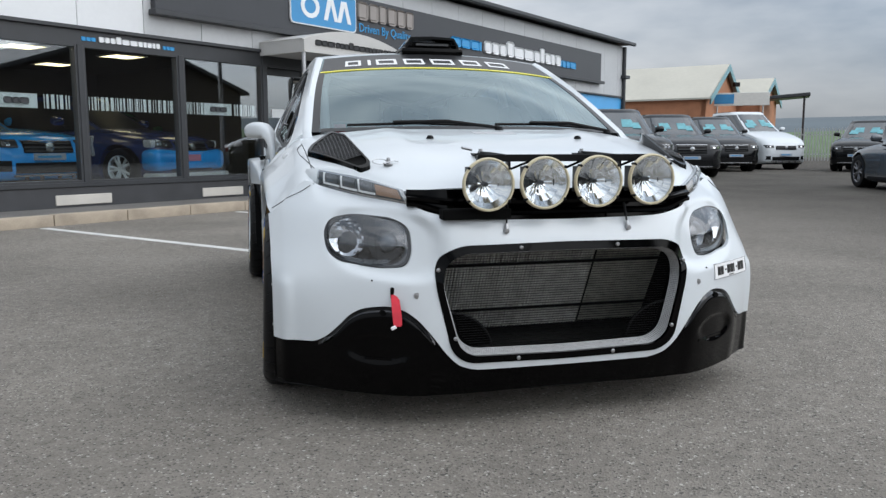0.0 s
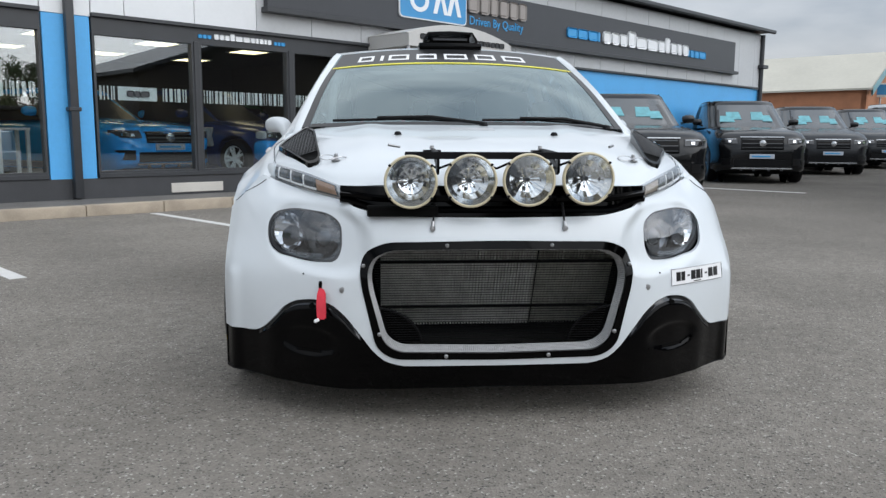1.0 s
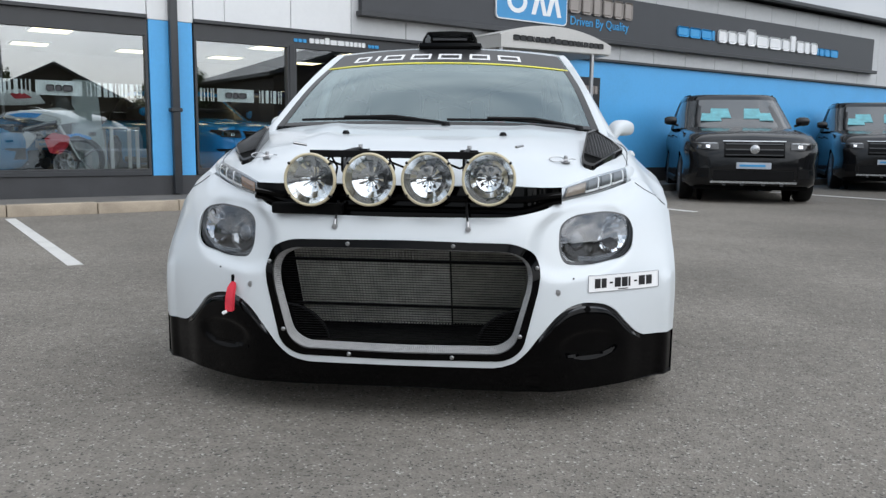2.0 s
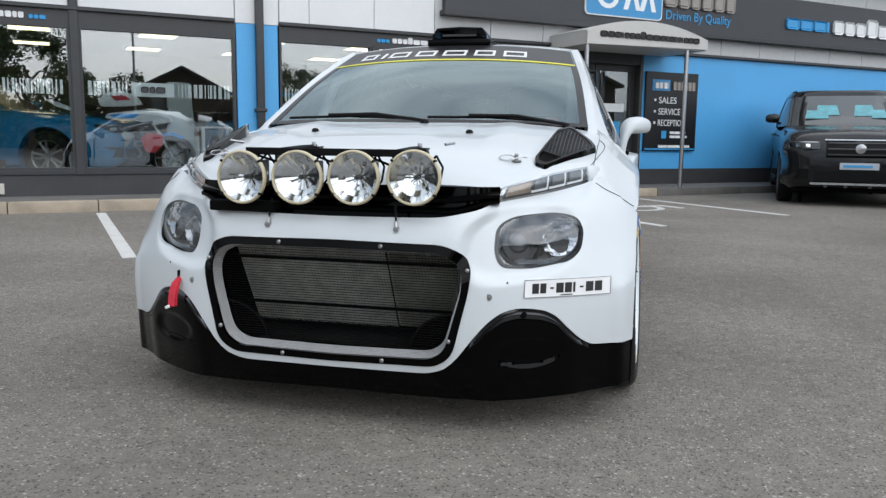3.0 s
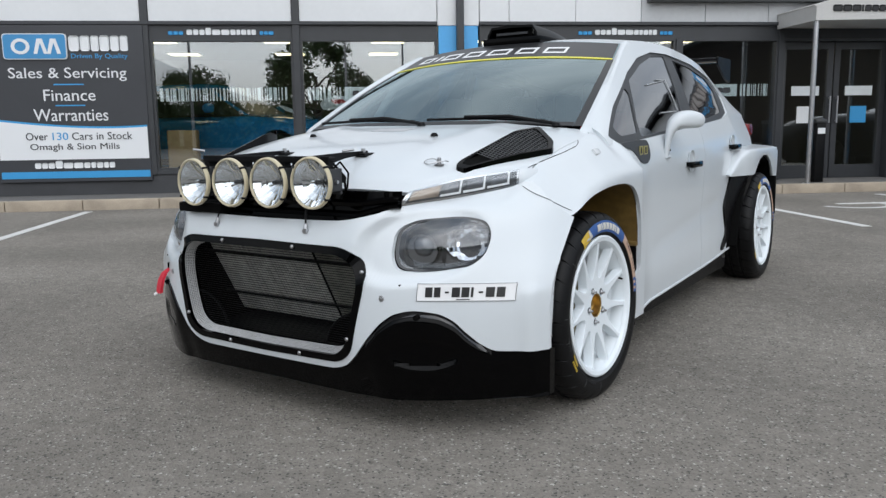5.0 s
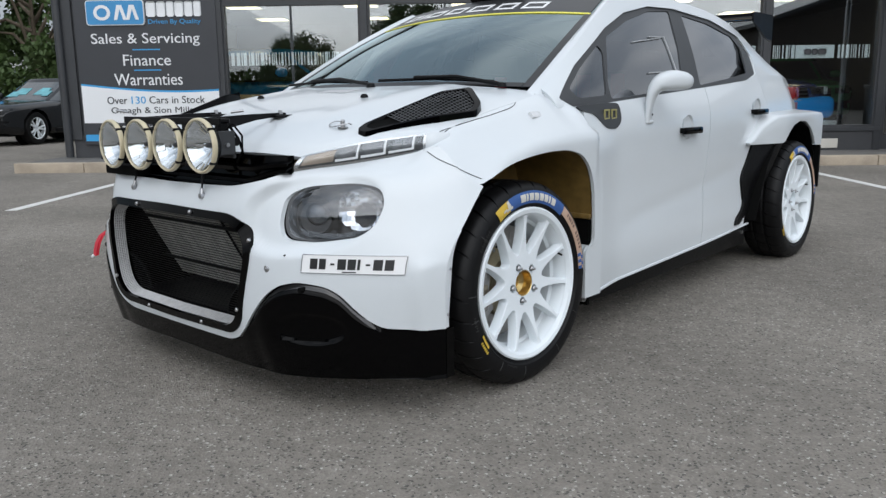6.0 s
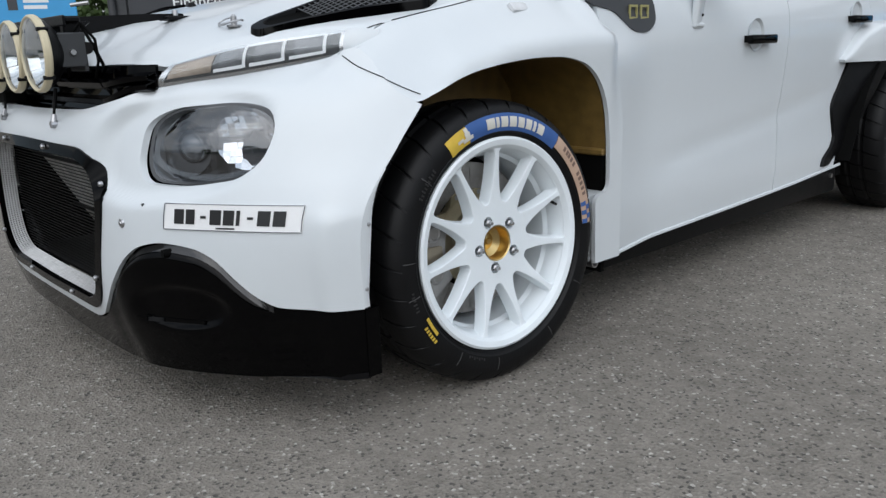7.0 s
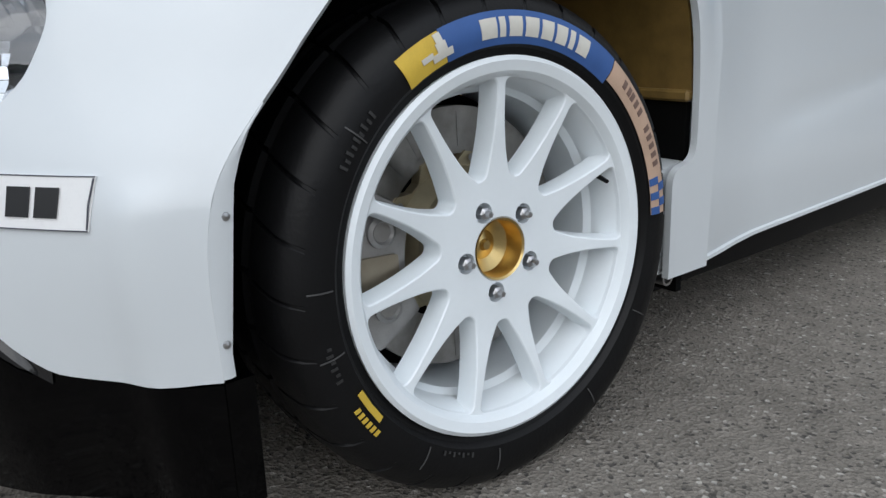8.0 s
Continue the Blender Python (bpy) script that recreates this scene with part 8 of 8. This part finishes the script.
def gabled(name, label, apex, half, back, length, eave, category="building"):
    """A gabled hall: its end wall through apex, spanning half to either side, running along back."""
    g = thing(name, label, category)
    A, h, b = Vector(apex), Vector((*half, 0)), Vector((*back, 0)).normalized() * length
    dz = Vector((0, 0, A.z - eave))
    l, r = A - h - dz, A + h - dz
    gl, gr_ = Vector((l.x, l.y, 0)), Vector((r.x, r.y, 0))
    part("gable_wall", mesh_of([gl, gr_, r, A, l, *[p + b.normalized() * .3 for p in (gl, gr_, r, A, l)]], [(0, 1, 2, 3, 4), (9, 8, 7, 6, 5), (0, 5, 6, 1), (1, 6, 7, 2), (4, 9, 5, 0)]), BRICK, g, "", 20)
    part("side_wall", mesh_of([gl, l, l + b, gl + b], [(0, 1, 2, 3)]), BRICK, g)
    part("side_wall", mesh_of([gr_, r, r + b, gr_ + b], [(3, 2, 1, 0)]), BRICK, g)
    out = -b.normalized() * .4
    up = Vector((0, 0, .12))
    for q in (l - h * .06 - Vector((0, 0, .15)), r + h * .06 - Vector((0, 0, .15))):
        part("roof", mesh_of([A + out + up, q + out + up, q + b + up, A + b + up, A + out, q + out, q + b, A + b], [(0, 1, 2, 3), (7, 6, 5, 4), (0, 4, 5, 1), (1, 5, 6, 2), (2, 6, 7, 3)]), ROOF_PALE, g, "pale weathered roof slope", 20)
        part("bargeboard", mesh_of([A + out * 1.05 + up, q + out * 1.05 + up, q + out * 1.05 - up * 3, A + out * 1.05 - up * 3, A + out * .8 + up, q + out * .8 + up, q + out * .8 - up * 3, A + out * .8 - up * 3], [(0, 1, 2, 3), (7, 6, 5, 4), (0, 4, 5, 1), (3, 2, 6, 7)]), BARGE, g, "teal bargeboard", 20)
    return g


g = gabled("brick_hall", "orange brick hall with pale roof and teal bargeboards", (33.85, 48.3, 6.7), (3.7, 3.5), (-.69, .73), 32, 4.2)
part("vent", box(34.4, 34.8, 47.7, 48.0, 5.2, 5.5), SATIN_BLACK, g)
gabled("brick_hall", "smaller orange brick hall with a teal-edged gable", (41.2, 52.9, 6.25), (2.7, 2.55), (-.69, .73), 24, 4.6)
t = thing("flat_canopy", "dark flat-roofed forecourt canopy on thin posts", "canopy")
part("roof", moved(box(-2.0, 2.0, -1.5, 1.5, 0, .28, .05), pose(41.4, 51.5, 4.6, 0, -4, -38)), DARK_FRAME, t)
for x, y in ((-1.6, -1.1), (1.6, -1.1), (-1.6, 1.1), (1.6, 1.1)):
    p = pose(41.4, 51.5, 0, 0, 0, -38) @ Vector((x, y, 0))
    part("post", rod((p.x, p.y, 0), (p.x, p.y, 4.68), .06), DARK_FRAME, t)
yard = thing("yard_sign", "pale yard sign with a blue badge on posts", "sign", pose(33.3, 45.5, 0, 0, 0, -35))
part("panel", box(-1.9, 1.9, -.05, .05, 3.7, 4.6, .02), mat("pale_sign", (0.66, 0.65, 0.61), 0.5, vary=0.08), yard)
part("badge", box(-1.75, -.4, -.07, -.052, 3.85, 4.5, .02), SIGN_BLUE, yard)
part("post", join(rod((-1.5, .1, 0), (-1.5, .1, 3.7), .06), rod((1.5, .1, 0), (1.5, .1, 3.7), .06)), STEEL, yard)

fence = thing("palisade_fence", "pale steel palisade fence along the yard's edge", "fence")
FENCE = mat("galvanised_fence", (0.42, 0.43, 0.43), 0.5, 0.4, vary=0.1)
pale = prism([(-.033, 0), (.033, 0), (.033, 1.95), (0, 2.05), (-.033, 1.95)], -.012, .012, "y")
fa, fb = Vector((33.2, 39.6, 0)), Vector((52, 24, 0))
fd = (fb - fa)
fang = math.degrees(math.atan2(fd.y, fd.x))
for k in range(140):
    p = fa + fd * (k / 139)
    part("pale", pale, FENCE, fence, at=pose(p.x, p.y, 0, 0, 0, fang))
for z in (.4, 1.6):
    part("rail", moved(box(0, fd.length, .02, .06, z - .03, z + .03), pose(fa.x, fa.y, 0, 0, 0, fang)), FENCE, fence)


def terrain(name, label, r0, r1, z0, z1, a0, a1, material, seed, rough):
    rnd = random.Random(seed)
    vs, fs_ = [], []
    n, m = 90, 8
    ph = [rnd.uniform(0, 6.28) for _ in range(6)]
    for i in range(n):
        a = radians(a0 + (a1 - a0) * i / (n - 1))
        wob = sum(math.sin(a * k * 3 + ph[k - 1]) / k for k in range(1, 7))
        for j in range(m):
            q = j / (m - 1)
            r = r0 + (r1 - r0) * q
            z = z0 + (z1 - z0) * (q ** .8) * (1 + rough * wob)
            vs.append((r * math.cos(a), r * math.sin(a), z if j < m - 1 else z + rnd.uniform(0, rough * z1 * .12)))
    fs_ = [(i * m + j, i * m + j + 1, (i + 1) * m + j + 1, (i + 1) * m + j) for i in range(n - 1) for j in range(m - 1)]
    return tagged(part(name, mesh_of(vs, fs_), material), label, name.replace("_", " "), kind="structure")


FIELD = mat("grass_field", (0.085, 0.135, 0.055), 0.9, vary=0.25, scale=.05, fine=0.15)
# blue-grey of distance haze is put into the wooded hills' own colour
WOODS = mat("hazed_hills", (0.10, 0.125, 0.14), 1.0, vary=0.2, scale=.01, fine=0.1)
terrain("field", "green field rising beyond the fence", 62, 190, -.3, 4.5, -20, 75, FIELD, 3, .12)
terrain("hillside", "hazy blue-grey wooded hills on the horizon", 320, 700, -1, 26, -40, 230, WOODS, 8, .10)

# ---- trees and hedge ----
LEAF = mat("dark_green_leaves", (0.050, 0.085, 0.022), 0.6, vary=0.4, scale=.6, fine=0.2)
BARK = mat("bark", (0.11, 0.085, 0.06), 0.9, vary=0.3, scale=6, bump=0.5, bump_scale=40)


def tree(label, x, y, height, spread, seed, leaves=2600, low=.25, fine=1.0):
    rnd = random.Random(seed)
    t = thing("tree", label, "tree", pose(x, y, 0))
    limbs = [rod((0, 0, -.1), (.05, .03, height * .35), .05 * height ** .75, .035 * height ** .75, 10)]
    tips = []
    for k in range(11):
        a = k * 2.4 + rnd.uniform(-.3, .3)
        z0 = height * (.22 + .045 * k)
        e = Vector((math.cos(a) * spread * rnd.uniform(.4, .8), math.sin(a) * spread * rnd.uniform(.4, .8), height * rnd.uniform(.5, .92)))
        mid = Vector((0, 0, z0)).lerp(e, .5) + Vector((0, 0, .06 * height))
        limbs.append(rod((.03, .02, z0), mid, .022 * height ** .7, .014 * height ** .7, 7))
        limbs.append(rod(mid, e, .014 * height ** .7, .006 * height ** .7, 6))
        tips += [e, mid]
    part("trunk", join(*limbs), BARK, t)
    clumps = []
    for k in range(46):
        a, b = rnd.uniform(0, 6.28), rnd.uniform(low, 1)
        rr = spread * (1 - abs(b - .55) * 1.15) * rnd.uniform(.35, 1.0) ** .5
        clumps.append((Vector((math.cos(a) * rr, math.sin(a) * rr, height * b)), rnd.uniform(.16, .30) * spread))
    vs, fs_ = [], []
    for i in range(leaves):
        c, r = clumps[i % len(clumps)]
        d = Vector((rnd.gauss(0, 1), rnd.gauss(0, 1), rnd.gauss(0, .8)))
        p = c + d.normalized() * r * rnd.uniform(.3, 1.05)
        u = Vector((rnd.gauss(0, 1), rnd.gauss(0, 1), rnd.gauss(0, 1))).normalized()
        v = u.orthogonal().normalized()
        s = rnd.uniform(.10, .22) * max(.7, spread / 3) * fine
        k = len(vs)
        vs += [p + u * s, p + v * s * .6, p - u * s, p - v * s * .6]
        fs_.append((k, k + 1, k + 2, k + 3))
    part("crown", mesh_of(vs, fs_), LEAF, t)
    return t


for k, (x, y, h, s_) in enumerate(((-26.5, 9.6, 6.0, 3.0), (-24.0, 13.2, 6.6, 3.2), (-28.5, 5.2, 6.8, 3.2), (-30, 13.5, 7.5, 3.6), (-25.5, 1.2, 6.2, 3.0), (-33, 8.6, 8.0, 3.8), (-22.0, 17.0, 7.0, 3.4))):
    tree("dense dark green broadleaf tree beyond the yard", x, y, h, s_, 40 + k, 13000, .02, .62)
sg = thing("roadside_sign", "bright blue sign board on a grey post", "sign", pose(-22.6, 6.3, 0, 0, 0, 68))
part("panel", box(-1.9, .6, -.06, .06, 1.75, 2.75, .02), SIGN_CYAN, sg)
part("letter_bar", box(-.75, -.1, -.066, -.0605, 2.35, 2.45), SIGN_WHITE, sg)
part("letter_bar", box(-.75, -.15, -.066, -.0605, 2.18, 2.28), SIGN_WHITE, sg)
part("symbol", box(-1.15, -.9, -.066, -.0605, 2.15, 2.55), SIGN_DARK, sg)
part("post", join(box(-1.6, -1.45, .06, .14, 0, 2.7), box(.1, .25, .06, .14, 0, 2.7)), STEEL, sg)

# ---- across the road, mirrored in the shop windows ----
def opposite(u, out):
    p = BM @ Vector((u, -out, 0))
    return p.x, p.y


SHED = mat("dark_shed_cladding", (0.028, 0.020, 0.017), 0.7, vary=0.2, scale=.8)
x, y = opposite(5.2, 33)
sd = thing("shed", "dark brown gabled shed across the yard", "shed", pose(x, y, 0, 0, 0, 40))
part("wall", prism([(-3.4, 0), (3.4, 0), (3.4, 2.6), (0, 4.3), (-3.4, 2.6)], -9, 0, "y"), SHED, sd)
for s in (1, -1):
    q = [(0, 4.45), (s * 3.8, 2.5), (s * 3.8, 2.38), (0, 4.32)]
    part("roof", prism(q, -9.2, .3, "y"), DARK_FRAME, sd)
x, y = opposite(23.5, 30)
sd = thing("barn", "large dark brown gabled warehouse across the yard", "barn", pose(x, y, 0, 0, 0, 40))
part("wall", prism([(-8, 0), (8, 0), (8, 4.3), (0, 7.0), (-8, 4.3)], -14, 0, "y"), SHED, sd)
for s in (1, -1):
    part("roof", prism([(0, 7.2), (s * 8.4, 4.35), (s * 8.4, 4.15), (0, 7.0)], -14.3, .4, "y"), DARK_FRAME, sd)
x, y = opposite(11.5, 36)
sd = thing("shed", "long low dark store across the yard", "shed", pose(x, y, 0, 0, 0, 40))
part("wall", box(-2.6, 4, -6, 0, 0, 2.3), SHED, sd)
part("roof", box(-2.8, 4.2, -6.2, .2, 2.3, 2.5, .03), DARK_FRAME, sd)
for u, out, h, s_, k in ((-2.0, 34, 5.8, 2.9, 71), (2.2, 38, 4.2, 2.6, 74), (-9.5, 40, 4.4, 2.8, 75), (-16.5, 38, 5.5, 2.6, 72), (14, 42, 5, 2.6, 73)):
    x, y = opposite(u, out)
    tree("broadleaf tree across the yard", x, y, h, s_, k, 12000, .32 if k != 74 else .1, .5)
for u, out in ((-.3, 26), (2.6, 30), (-6.5, 22)):
    x, y = opposite(u, out)
    lp = thing("lamp_post", "slim grey yard lamp post", "lamp post", pose(x, y, 0, 0, 0, 40), "yard lamps")
    part("pole", rod((0, 0, 0), (0, 0, 6.2), .07, .045, 10), STEEL, lp)
    part("arm", rod((-.35, 0, 6.15), (.35, 0, 6.15), .03), STEEL, lp)
    part("lamp_head", join(box(-.55, -.2, -.12, .12, 6.1, 6.25, .03), box(.2, .55, -.12, .12, 6.1, 6.25, .03)), GREY_TRIM, lp)

# clipped hedge along the far side of the yard
def hedge(label, u0, u1, out, h, seed):
    rnd = random.Random(seed)
    hd = thing("hedge", label, "hedge")
    vs, fs_ = [], []
    for i in range(5200):
        u, v, z = rnd.uniform(u0, u1), out + rnd.uniform(-.5, .5), h * rnd.uniform(.02, 1.0) ** .8 + rnd.uniform(-.08, .1)
        c_ = Vector((*opposite(u, v), z))
        a_ = Vector((rnd.gauss(0, 1), rnd.gauss(0, 1), rnd.gauss(0, 1))).normalized()
        b_ = a_.orthogonal().normalized()
        q = rnd.uniform(.12, .26)
        k = len(vs)
        vs += [c_ + a_ * q, c_ + b_ * q * .7, c_ - a_ * q, c_ - b_ * q * .7]
        fs_.append((k, k + 1, k + 2, k + 3))
    part("leaves", mesh_of(vs, fs_), LEAF, hd)
    # solid core in darkened leaf green: the hedge's inner shade as colour
    part("shaded_core", moved(box(u0, u1, -out - .25, -out + .25, 0, h * .8), BM), mat("hedge_inner_shade", (0.02, 0.03, 0.012), 0.9, vary=0.3), hd)


hedge("dense clipped hedge on the far side of the yard", -32, 2, 40, 2.6, 91)
hedge("dense clipped hedge beyond the low store", 14, 40, 48, 2.6, 92)
